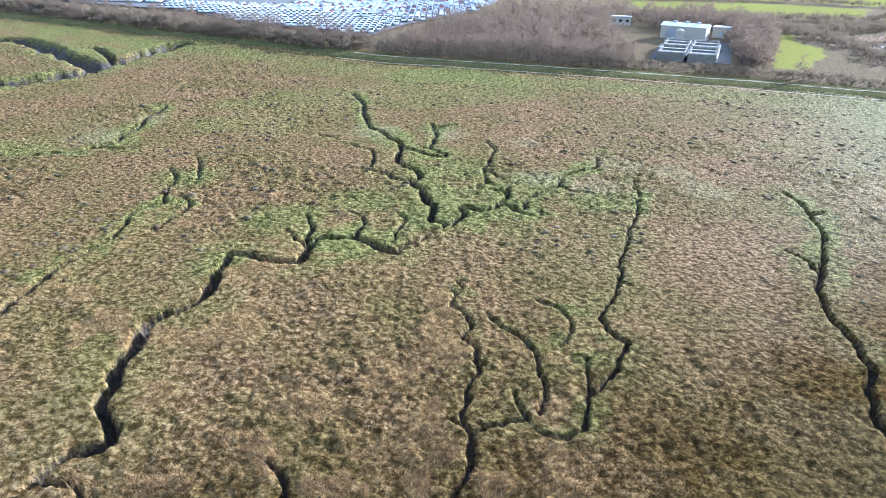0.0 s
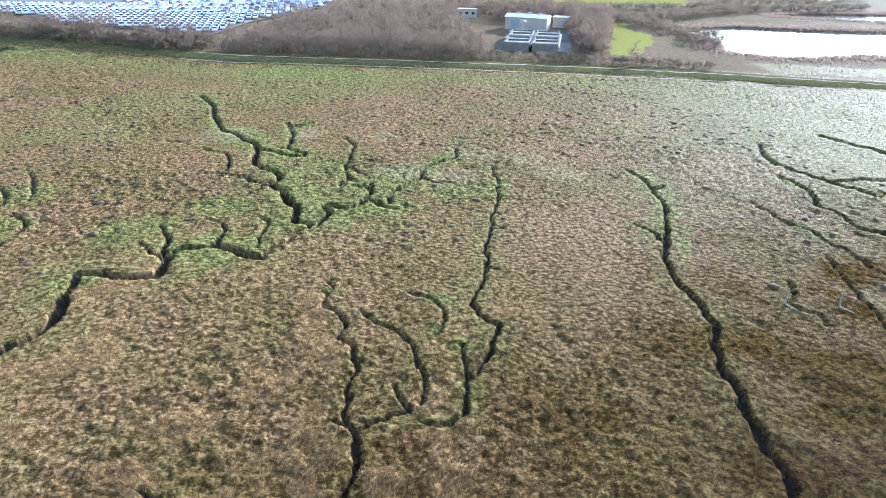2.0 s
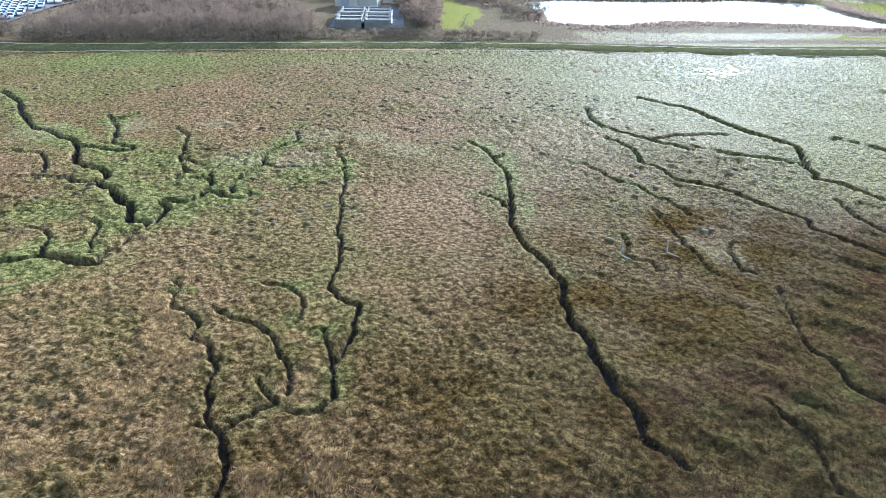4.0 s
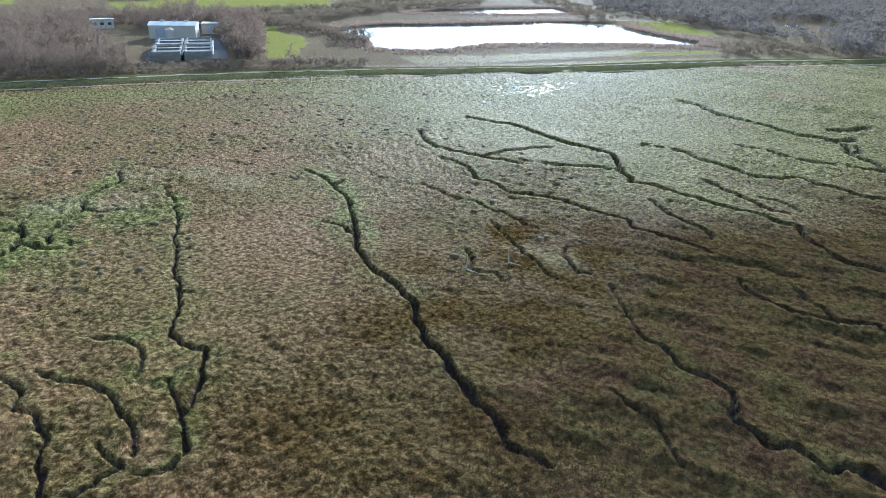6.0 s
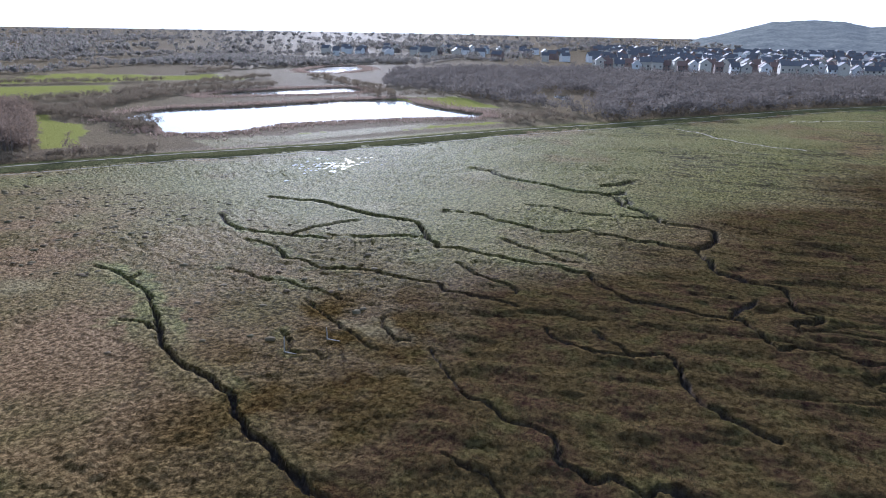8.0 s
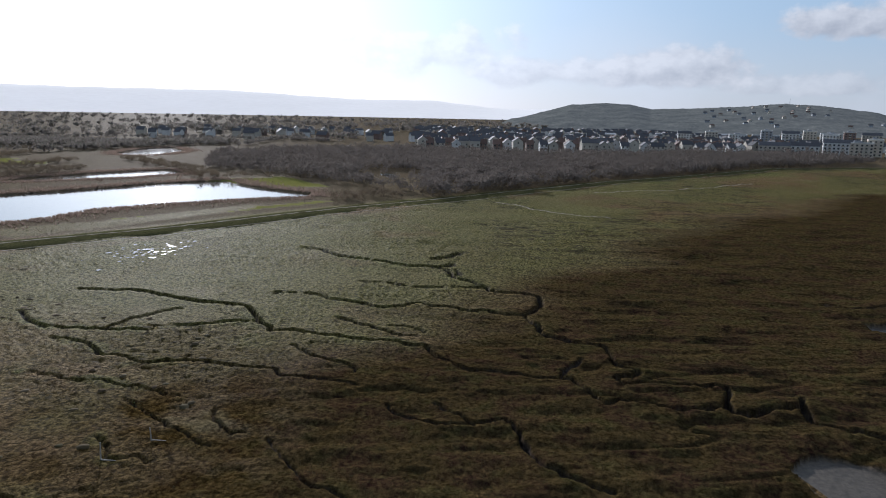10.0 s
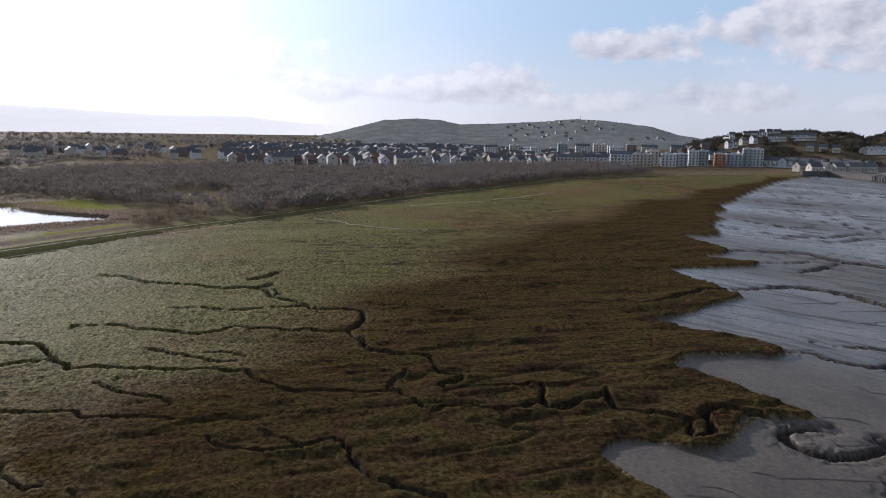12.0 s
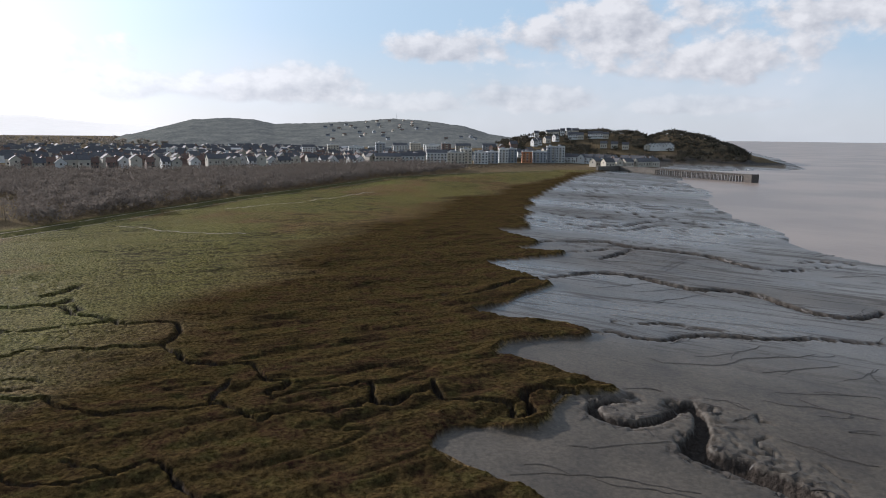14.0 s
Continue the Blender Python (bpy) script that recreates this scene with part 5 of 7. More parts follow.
flat_sheet("sea", [(q[0] + 25, q[1] + 45) if abs(q[0]) < 700 else (q[0], q[1] + 60) for q in TIDE] + [(6000, -6000), (-6000, -6000)], -2.3, M_SEA,
           "calm silty brown estuary water at low tide", "sea")
flat_sheet("pond", swollen(POND_BIG, 0.03), -0.30, M_POND, "large bright lagoon behind the sea bank", "pond")
flat_sheet("pond", swollen(POND_BACK, 0.03), -0.30, M_POND, "long narrow lagoon behind a reed strip", "pond")
flat_sheet("pond", swollen(POND_FAR, 0.03), -0.30, M_POND, "distant bright pool among dark scrub", "pond")
flat_sheet("pond", swollen(POND_WOOD, 0.03), -0.30, M_POND, "small pool inside the bare woodland", "pond")


def along(line, step):
    """Points every step metres on a line, with the unit normal to its left."""
    out = []
    for (ax, ay), (bx, by) in zip(line, line[1:]):
        d = math.hypot(bx - ax, by - ay)
        for k in range(max(1, int(d / step))):
            u = k / max(1, int(d / step))
            out.append((ax + (bx - ax) * u, ay + (by - ay) * u, -(by - ay) / d, (bx - ax) / d))
    return out


def ribbon(name, line, profile, step, mat, label, category, wobble=0.0, seed=1, follow=0.3):
    """A strip that follows a line over the ground: profile rows are (offset to the left, height above the ground)."""
    pts = along(line, step)
    rng = random.Random(seed)
    shift = [(soft_noise(np.array([k * step / 9.0]), np.array([seed * 1.7]), seed)[0] - 0.5) * wobble for k in range(len(pts))]
    base = heights([(x, y) for x, y, _, _ in pts])
    v, f, n = [], [], len(profile)
    for (x, y, nx, ny), z, s in zip(pts, base, shift):
        for off, up in profile:
            q = off + s
            v.append((x + nx * q, y + ny * q, min(float(z), 0.5) * follow + up + (rng.uniform(-0.07, 0.07) if up > 0.2 else 0)))
    for i in range(len(pts) - 1):
        for j in range(n - 1):
            f.append((i * n + j + 1, i * n + j, (i + 1) * n + j, (i + 1) * n + j + 1))
    me = bpy.data.meshes.new(name)
    me.from_pydata(v, [], f)
    me.polygons.foreach_set("use_smooth", np.ones(len(f), bool))
    me.materials.append(mat)
    me.update()
    return tagged(new(name, me), label, category, kind="structure")


ribbon("sea_bank", BANK, ((-4.8, -0.5), (-3.0, 0.10), (-0.8, 0.26), (0.6, 0.36), (2.6, 0.38), (4.0, 0.30), (6.4, 0.16), (9.0, -0.5)), 2.0, M_BANK, "low grassy sea bank behind the marsh", "bank", 1.0, 4)
ribbon("path", BANK[7:], ((1.2, 0.44), (1.6, 0.46), (2.0, 0.45)), 2.0, M_PATH, "worn pale footpath on top of the sea bank", "path", 1.0, 4)
ribbon("path", BANK[7:], ((-6.65, 0.14), (-6.4, 0.16), (-6.15, 0.14)), 2.0, M_PATH, "narrow pale path along the marsh edge", "path", 1.6, 9)
for k, line in enumerate(PATHS):
    ribbon("path", rounded(line), ((-0.45, 0.16), (0, 0.20), (0.45, 0.16)), 0.8, M_PATH, "thin pale trodden path across the marsh", "path", 1.5, 12 + k, 1.0)


def rill_mesh(width, head, line, wander, v, f):
    """A thin wet channel on the open mud, added to the lists."""
    pts = along(line, 0.4)
    whole = len(pts)
    seed = int(abs(line[0][0] * 7 + line[0][1] * 3)) % 997
    k = np.arange(whole, dtype=float)
    side = wander * (fbm(k * 0.4, k * 0 + seed, 4.5, 4, 151, 0.65) - 0.5)
    wide = width * taper(k, whole, head) * (0.02 + 0.8 * fbm(k * 0.4, k * 0 + seed, 2.2, 3, 152)) * 0.38 + 0.02
    rows = [(x + nx * (s + q * w), y + ny * (s + q * w)) for (x, y, nx, ny), s, w in zip(pts, side, wide) for q in (1, 0.45, -0.45, -1)]
    zs = heights(rows)
    n = len(v)
    v += [(x, y, float(z) + (0.035 if j % 4 in (0, 3) else 0.02)) for j, ((x, y), z) in enumerate(zip(rows, zs))]
    f += [(n + i * 4 + j + 4, n + i * 4 + j + 5, n + i * 4 + j + 1, n + i * 4 + j) for i in range(whole - 1) for j in range(3)]


def rill_object(name, v, f):
    me = bpy.data.meshes.new(name)
    me.from_pydata(v, [], f)
    me.materials.append(M_RILL)
    return new(name, me)


def build_rills():
    rng = random.Random(71)
    for width, head, line in MUD_RUNS:
        pts = along(line, 1.0)
        thin = width < 1.15
        v, f = [], []
        if thin:
            rill_mesh(width, head, line, 1.9, v, f)
            owner = tagged(rill_object("mud_channel", v, f), "thin dark drainage channel on the tidal mud", "channel", kind="structure")
        v, f = [], []
        near = math.hypot(*line[len(line) // 2]) < 300
        for _ in range(max(1, len(pts) // 11) if thin else len(pts) if near else len(pts) // 5):
            x, y, nx, ny = rng.choice(pts)
            tx, ty = ny, -nx
            side = rng.choice((-1, 1))
            steep = not thin and rng.random() < 0.75
            turn = side * (rng.uniform(0.8, 1.5) if steep else rng.uniform(0.15, 0.5))
            back = rng.choice((-1, 1))
            c, q = math.cos(turn), math.sin(turn)
            long = rng.uniform(0.5, 1.6) * (0.6 + 0.3 * width) if steep else rng.uniform(1.5, 4.5) * (1 + 0.006 * math.hypot(x, y))
            dx, dy = (tx * c - ty * q) * back, (tx * q + ty * c) * back
            if not thin:
                away = 0.42 * width * (1 if dx * nx + dy * ny > 0 else -1)
                x, y = x + nx * away, y + ny * away
            bend = rng.uniform(-0.25, 0.25) * long
            twig = rounded([(x, y), (x + dx * long * 0.5 + dy * bend, y + dy * long * 0.5 - dx * bend), (x + dx * long, y + dy * long)])
            rill_mesh(rng.uniform(0.3, 0.6) * max(0.8, width ** 0.4), "end", twig, 0.6, v, f)
        if not f:
            continue
        if thin:
            rill_object("side_rills", v, f).parent = owner
        else:
            tagged(rill_object("mud_channel", v, f), "ragged dark side rills of a deep mud channel", "channel", kind="structure")


build_rills()


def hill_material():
    m = material("hazed_far_hill", (0.120, 0.120, 0.098), 1.0, second=(0.036, 0.040, 0.034), scale=0.022, spec=0.0)
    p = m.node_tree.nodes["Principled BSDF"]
    # faint emission lifts the hill as haze would
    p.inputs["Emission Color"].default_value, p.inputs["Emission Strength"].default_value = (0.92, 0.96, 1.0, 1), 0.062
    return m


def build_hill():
    """Hazy wooded hill on the skyline behind the town, a plain backdrop of distance with haze put in as emission."""
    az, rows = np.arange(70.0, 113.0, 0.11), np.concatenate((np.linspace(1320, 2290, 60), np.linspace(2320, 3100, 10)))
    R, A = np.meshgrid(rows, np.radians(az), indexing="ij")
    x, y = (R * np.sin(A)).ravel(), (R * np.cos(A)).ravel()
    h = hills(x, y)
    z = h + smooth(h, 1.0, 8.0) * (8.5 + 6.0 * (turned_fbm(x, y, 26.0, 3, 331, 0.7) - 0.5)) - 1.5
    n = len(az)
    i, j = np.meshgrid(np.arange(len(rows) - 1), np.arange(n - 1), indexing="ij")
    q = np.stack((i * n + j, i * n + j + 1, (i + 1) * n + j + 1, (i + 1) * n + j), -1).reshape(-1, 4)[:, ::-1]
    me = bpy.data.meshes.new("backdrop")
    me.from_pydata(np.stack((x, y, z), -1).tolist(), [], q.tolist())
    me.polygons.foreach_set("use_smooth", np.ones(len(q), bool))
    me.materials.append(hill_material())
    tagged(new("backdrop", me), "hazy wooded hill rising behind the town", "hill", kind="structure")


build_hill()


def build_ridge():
    """Pale far ridge, a plain backdrop of distance whose glow imitates haze."""
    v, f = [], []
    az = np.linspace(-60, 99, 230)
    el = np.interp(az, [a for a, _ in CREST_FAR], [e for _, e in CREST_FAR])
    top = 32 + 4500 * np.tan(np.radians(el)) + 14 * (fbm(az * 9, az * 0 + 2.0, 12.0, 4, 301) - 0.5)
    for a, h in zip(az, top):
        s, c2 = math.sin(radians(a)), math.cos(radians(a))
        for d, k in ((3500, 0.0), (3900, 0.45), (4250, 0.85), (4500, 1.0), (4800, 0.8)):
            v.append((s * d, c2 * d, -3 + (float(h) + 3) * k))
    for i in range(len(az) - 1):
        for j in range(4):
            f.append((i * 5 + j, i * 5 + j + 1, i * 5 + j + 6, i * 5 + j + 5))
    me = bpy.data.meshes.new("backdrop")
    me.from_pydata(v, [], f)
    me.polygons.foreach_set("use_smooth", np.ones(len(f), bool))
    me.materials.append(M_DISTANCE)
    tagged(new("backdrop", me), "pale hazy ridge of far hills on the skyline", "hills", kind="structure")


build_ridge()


# ---- building blocks ----
def mesh_of(name, verts, faces, mat, smooth_faces=False):
    me = bpy.data.meshes.new(name)
    me.from_pydata(verts, [], faces)
    me.materials.append(mat)
    if smooth_faces:
        me.polygons.foreach_set("use_smooth", np.ones(len(me.polygons), bool))
    me.update()
    return me


def part(name, me, parent, label="", at=None):
    ob = new(name, me)
    ob.parent = parent
    if at is not None:
        ob.matrix_basis = at
    return tagged(ob, label) if label else ob


def thing(name, x, y, z, turn=0.0, label="", category="", group=""):
    ob = new(name)
    ob.empty_display_size = 0.5
    ob.matrix_basis = pose(x, y, z, 0, 0, turn)
    return tagged(ob, label, category, group)


def box(x0, x1, y0, y1, z0, z1, v=None, f=None):
    v, f = ([], []) if v is None else (v, f)
    k = len(v)
    v += [(x0, y0, z0), (x1, y0, z0), (x1, y1, z0), (x0, y1, z0), (x0, y0, z1), (x1, y0, z1), (x1, y1, z1), (x0, y1, z1)]
    f += [tuple(k + i for i in q) for q in ((3, 2, 1, 0), (4, 5, 6, 7), (0, 1, 5, 4), (1, 2, 6, 5), (2, 3, 7, 6), (3, 0, 4, 7))]
    return v, f


def tube(v, f, a, b, ra, rb, sides=5):
    a, b = Vector(a), Vector(b)
    q = (b - a).to_track_quat("Z", "Y")
    k = len(v)
    for c, r in ((a, ra), (b, rb)):
        for i in range(sides):
            w = 2 * math.pi * i / sides
            v.append(tuple(c + q @ Vector((r * math.cos(w), r * math.sin(w), 0))))
    for i in range(sides):
        j = (i + 1) % sides
        f.append((k + i, k + j, k + sides + j, k + sides + i))
    f.append(tuple(k + sides + i for i in range(sides)))


# ---- trees ----
def bare_tree(rng, high, spread, twigs, twig_width, limbs=6, low=0.25, sides=5):
    """Trunk with limbs, and a haze of fine twigs on and between them; both as vertex and face lists."""
    tv, tf, cv, cf = [], [], [], []
    lean = Vector((rng.uniform(-0.05, 0.05) * high, rng.uniform(-0.05, 0.05) * high, 0))
    r0 = 0.017 * high + 0.03
    mid = lean * 0.5 + Vector((0, 0, 0.5 * high))
    tube(tv, tf, (0, 0, -0.25), mid, r0, r0 * 0.55, sides)
    tube(tv, tf, mid, lean + Vector((0, 0, 0.86 * high)), r0 * 0.55, r0 * 0.12, sides)
    arms = [(Vector((0, 0, high * 0.5)), lean + Vector((0, 0, high * 0.86)))]
    for i in range(limbs):
        u = low + (0.85 - low) * (i + rng.random()) / limbs
        w = rng.uniform(0, 2 * math.pi)
        a = lean * u + Vector((0, 0, u * high))
        reach = spread * (0.45 + 0.65 * math.sin(math.pi * min(1.0, 0.15 + u * 0.85))) * rng.uniform(0.7, 1.15)
        b = a + Vector((math.cos(w) * reach, math.sin(w) * reach, high * rng.uniform(0.14, 0.30)))
        if b.z > high:
            b.z = high * rng.uniform(0.9, 1.0)
        tube(tv, tf, a, b, r0 * 0.35 * (1.2 - u), r0 * 0.07, max(3, sides - 1))
        arms.append((a, b))
    for i in range(twigs):
        a, b = arms[rng.randrange(len(arms))]
        p = a.lerp(b, rng.uniform(0.25, 1.0))
        p = p + Vector((rng.gauss(0, 0.10), rng.gauss(0, 0.10), rng.gauss(0, 0.08))) * spread * 1.5
        d = Vector((rng.gauss(0, 0.6), rng.gauss(0, 0.6), rng.uniform(-0.1, 0.9))).normalized()
        d = (d + (b - a).normalized() * 0.5).normalized()
        long = high * rng.uniform(0.05, 0.13)
        side = d.cross(Vector((rng.gauss(0, 1), rng.gauss(0, 1), rng.gauss(0, 1)))).normalized() * twig_width * rng.uniform(0.6, 1.3)
        k = len(cv)
        cv += [tuple(p - side), tuple(p + side), tuple(p + d * long)]
        cf.append((k, k + 1, k + 2))
    return tv, tf, cv, cf


def bush(rng, high, wide, leaves, size, stems=7):
    """Stems from one stool and an uneven mass of small leaf and twig pieces."""
    tv, tf, cv, cf = [], [], [], []
    lobes = []
    for i in range(7):
        w, s = rng.uniform(0, 2 * math.pi), rng.uniform(0.15, 0.75)
        tip = Vector((math.cos(w) * wide * s, math.sin(w) * wide * s, high * rng.uniform(0.45, 0.85)))
        if i < stems:
            tube(tv, tf, (0, 0, -0.2), tip, 0.07, 0.02, 3)
        lobes.append((tip, rng.uniform(0.28, 0.5) * wide))
    for i in range(leaves):
        c, r = lobes[rng.randrange(len(lobes))]
        d = Vector((rng.gauss(0, 1), rng.gauss(0, 1), rng.gauss(0, 0.9))).normalized()
        p = c + d * r * rng.random() ** 0.4
        if p.z < 0.05:
            p.z = rng.uniform(0.05, 0.4)
        a = Vector((rng.gauss(0, 1), rng.gauss(0, 1), rng.gauss(0.6, 1))).normalized() * size * rng.uniform(0.6, 1.5)
        b = a.cross(d).normalized() * size * 0.4
        k = len(cv)
        cv += [tuple(p - b), tuple(p + b), tuple(p + a)]
        cf.append((k, k + 1, k + 2))
    return tv, tf, cv, cf


def tree_kind(name, shape, crown_mat, label, group):
    ob = thing(name, 0, 0, -200, 0, label, "tree" if "tree" in name else "bush", group)
    tv, tf, cv, cf = shape
    part("trunk" if "tree" in name else "stem", mesh_of("trunk", tv, tf, M_BARK), ob)
    part("crown", mesh_of("crown", cv, cf, crown_mat), ob)
    return ob


def plant(kinds, spots, rng, lo, hi):
    """Copies of the kinds on the ground at the spots, then the pattern plants take the last places."""
    zs = heights(spots)
    left = list(kinds)
    for (x, y), z in zip(spots, zs):
        s = rng.uniform(lo, hi)
        m = pose(x, y, float(z) - 0.05, 0, 0, rng.uniform(0, 360)) @ Matrix.Diagonal((s * rng.uniform(0.9, 1.1), s * rng.uniform(0.9, 1.1), s, 1))
        if left:
            left.pop().matrix_basis = m
        else:
            copy_thing(rng.choice(kinds), m)


def scatter(rng, poly, gap, keep=None, tries=20000, most=5000):
    """Random spots inside a polygon, no nearer to each other than gap."""
    x0, x1 = min(p[0] for p in poly), max(p[0] for p in poly)
    y0, y1 = min(p[1] for p in poly), max(p[1] for p in poly)
    c = np.array([(rng.uniform(x0, x1), rng.uniform(y0, y1)) for _ in range(tries)])
    c = c[inside(c[:, 0], c[:, 1], poly)]
    for pond in PONDS + FIELDS:
        c = c[~inside(c[:, 0], c[:, 1], list(pond))]
    cells, out = {}, []
    for px, py in c:
        key = (int(px // gap), int(py // gap))
        near = [q for i in (-1, 0, 1) for j in (-1, 0, 1) for q in cells.get((key[0] + i, key[1] + j), ())]
        if all((px - a) ** 2 + (py - b) ** 2 > gap * gap for a, b in near) and (keep is None or keep(px, py)):
            cells.setdefault(key, []).append((px, py))
            out.append((float(px), float(py)))
            if len(out) >= most:
                break
    return out


def mass(name, shapes, spots, rng, lo, hi, mats, label, category):
    """Many plants joined into one object: for woods that nobody could count."""
    zs = heights(spots)
    packs = []
    for tv, tf, cv, cf in shapes:
        quads = [q for q in tf if len(q) == 4]
        tri = [(q[0], q[1], q[2]) for q in quads] + [(q[0], q[2], q[3]) for q in quads]
        packs.append((np.array(tv), np.array(tri), np.array(cv), np.array(cf)))
    for which, mat in ((0, mats[0]), (2, mats[1])):
        V, F, k = [], [], 0
        r2 = random.Random(77)
        for (x, y), z in zip(spots, zs):
            p = packs[r2.randrange(len(packs))]
            w, s = r2.uniform(0, 6.283), r2.uniform(lo, hi)
            v = p[which]
            c, n = math.cos(w) * s, math.sin(w) * s
            V.append(np.stack((v[:, 0] * c - v[:, 1] * n + x, v[:, 0] * n + v[:, 1] * c + y, v[:, 2] * s + z - 0.05), -1))
            F.append(p[which + 1] + k)
            k += len(v)
        V, F = np.concatenate(V), np.concatenate(F)
        me = bpy.data.meshes.new(name)
        me.vertices.add(len(V)); me.vertices.foreach_set("co", V.astype(np.float32).ravel())
        me.loops.add(F.size); me.loops.foreach_set("vertex_index", F.astype(np.int32).ravel())
        me.polygons.add(len(F)); me.polygons.foreach_set("loop_start", (np.arange(len(F)) * 3).astype(np.int32))
        me.update(calc_edges=True)
        me.materials.append(mat)
        if which == 0:
            stems = me
        else:
            top = tagged(new(name, me), label, category, kind="stuff")
            part("stems", stems, top)
    return top


def strip(line, near, far):
    """The band of ground between two distances on the land side of a line."""
    out = []
    for off in (near, far):
        row = []
        for i, (x, y) in enumerate(line):
            a, b = line[max(0, i - 1)], line[min(len(line) - 1, i + 1)]
            dx, dy = b[0] - a[0], b[1] - a[1]
            k = math.hypot(dx, dy)
            row.append((x - dy / k * off, y + dx / k * off))
        out.append(row)
    return out[0] + out[1][::-1]


# rows of houses on the headland slope: from, to, how many, gable to the front
TERRACES = (((830, -376), (808, -399), 8, True), ((851, -318), (828, -366), 8, False), ((904, -286), (880, -352), 11, False), ((886, -240), (900, -284), 7, False),
            ((835, -212), (846, -262), 7, False), ((940, -262), (925, -330), 8, False))


def off_terraces(q):
    """True away from the rows of houses and the ground just in front of them."""
    for a, b, _, _ in TERRACES:
        for s in (1.0, 0.985, 0.97):
            if line_distance(np.array([q[0]]), np.array([q[1]]), [(a[0] * s, a[1] * s), (b[0] * s, b[1] * s)])[0] < 6:
                return False
    return True


def build_trees():
    rng = random.Random(5)
    tall = [tree_kind("tree", bare_tree(rng, 9.0, 2.9, 760, 0.030, 9, 0.28), M_TWIG, "tall bare winter tree with pale trunk behind the sea bank", "woodland belt") for _ in range(6)]
    wide = [tree_kind("tree", bare_tree(rng, 6.6, 2.6, 700, 0.028, 8, 0.2), M_TWIG, "bare spreading winter tree with reddish twigs", "woodland belt") for _ in range(4)]
    scrub = [tree_kind("bush", bush(rng, 3.4, 2.4, 620, 0.30), M_BUSH, "rounded olive-brown winter bush at the field edge", "scrub belt") for _ in range(4)]
    green = [tree_kind("bush", bush(rng, 3.0, 1.8, 380, 0.30), M_EVERGREEN, "dark evergreen bush in the hedge", "scrub belt") for _ in range(2)]
    belt = [(-20, 198.5), (-12, 194), (10, 188.5), (31, 182), (47, 177.3)]
    plant(tall, scatter(rng, strip(belt, 4, 22), 2.7, tries=6000, most=150), rng, 0.62, 0.92)
    left = [(-175, 288), (-136, 262), (-110, 248), (-86, 234), (-65, 223), (-46, 212), (-25, 201)]
    plant(wide, scatter(rng, strip(left, 3, 17), 3.7, tries=6000, most=120), rng, 0.75, 1.15)
    plant(scrub, scatter(rng, strip(left, 0, 11), 2.8, tries=5000, most=140), rng, 0.6, 1.2)
    plant(green, scatter(rng, strip(left, 3, 15), 9.0, tries=2000, most=16), rng, 0.6, 1.1)
    # joined woods
    low_tree = [bare_tree(rng, 8.0, 2.9, 190, 0.075, 3, 0.15, 3) for _ in range(6)]
    low_bush = [bush(rng, 3.0, 2.6, 150, 0.42, 2) for _ in range(4)]
    hedge_bush = [bush(rng, 3.4, 3.0, 210, 0.42, 1) for _ in range(4)]
    works_yard = [(54, 176), (86, 164), (102, 252), (78, 256), (76, 284), (59, 284), (58, 252)]
    clear = lambda x, y: not inside(np.array([x]), np.array([y]), works_yard)[0]
    shade = scatter(rng, strip(belt, 4, 22), 2.0, most=330) + scatter(rng, strip([(46, 178), (60, 174), (86, 164), (102, 157)], 6, 11), 1.8, most=190) + scatter(rng, strip(left, 2, 18), 2.6, most=330)
    mass("undergrowth", low_bush, shade, rng, 0.4, 0.75, (M_BARK, M_BUSH), "tangled dark undergrowth below the bare trees", "undergrowth")
    by_works = scatter(rng, [(84, 172), (90, 169), (88, 182), (84, 190), (100, 236), (112, 262), (104, 290), (60, 300), (62, 256), (102, 254)], 2.5, clear, most=330)
    by_works += scatter(rng, [(78, 184), (84, 183), (98, 213), (111, 243), (115, 263), (102, 263), (100, 250), (93, 234), (87, 213)], 1.9, most=330)
    verge = swollen(FIELDS[0], 0.16)
    by_works = [q for q in by_works if not inside(np.array([q[0]]), np.array([q[1]]), verge)[0]]
    back = scatter(rng, [(-4, 250), (60, 246), (60, 300), (20, 330), (30, 300), (6, 262)], 3.4, clear, most=300)
    back += scatter(rng, [(-14, 218), (40, 207), (54, 204), (56, 240), (44, 250), (0, 252)], 3.2, clear, most=170)
    mass("woodland", low_tree + hedge_bush + hedge_bush, by_works + back, rng, 0.7, 1.1, (M_BARK, M_TWIG), "grey-brown bare scrub woodland beside the treatment works", "woodland")
    edge = [(246, 98), (297, 76), (348, 54), (399, 24), (499, -27), (530, -62)]
    wood = edge + [(600, -110), (660, -70), (612, 20), (560, 85), (528, 160), (536, 240), (470, 300), (400, 320), (300, 250), (288, 200), (262, 140)]

    def off_pool(x, y):
        u = min(1.0, max(0.0, ((x - 280) * 48 + (y - 131) * 25) / 2929.0))
        return math.hypot(x - 280 - 48 * u, y - 131 - 25 * u) > 12 + 6 * u

    inner = scatter(rng, wood, 3.9, off_pool, tries=42000, most=3300)
    carpet = [bush(rng, 5.2, 4.2, 96, 0.77, 1) for _ in range(5)]
    tall_end = [q for q in inner if q[0] > 400 and q[1] < 70 - 0.2 * (q[0] - 400)]
    inner = [q for q in inner if q not in set(tall_end)]
    mass("woodland", low_tree[:2] + carpet, tall_end, rng, 0.8, 1.3, (M_BARK, M_WOODTWIG), "taller bare trees at the town end of the wood", "woodland")
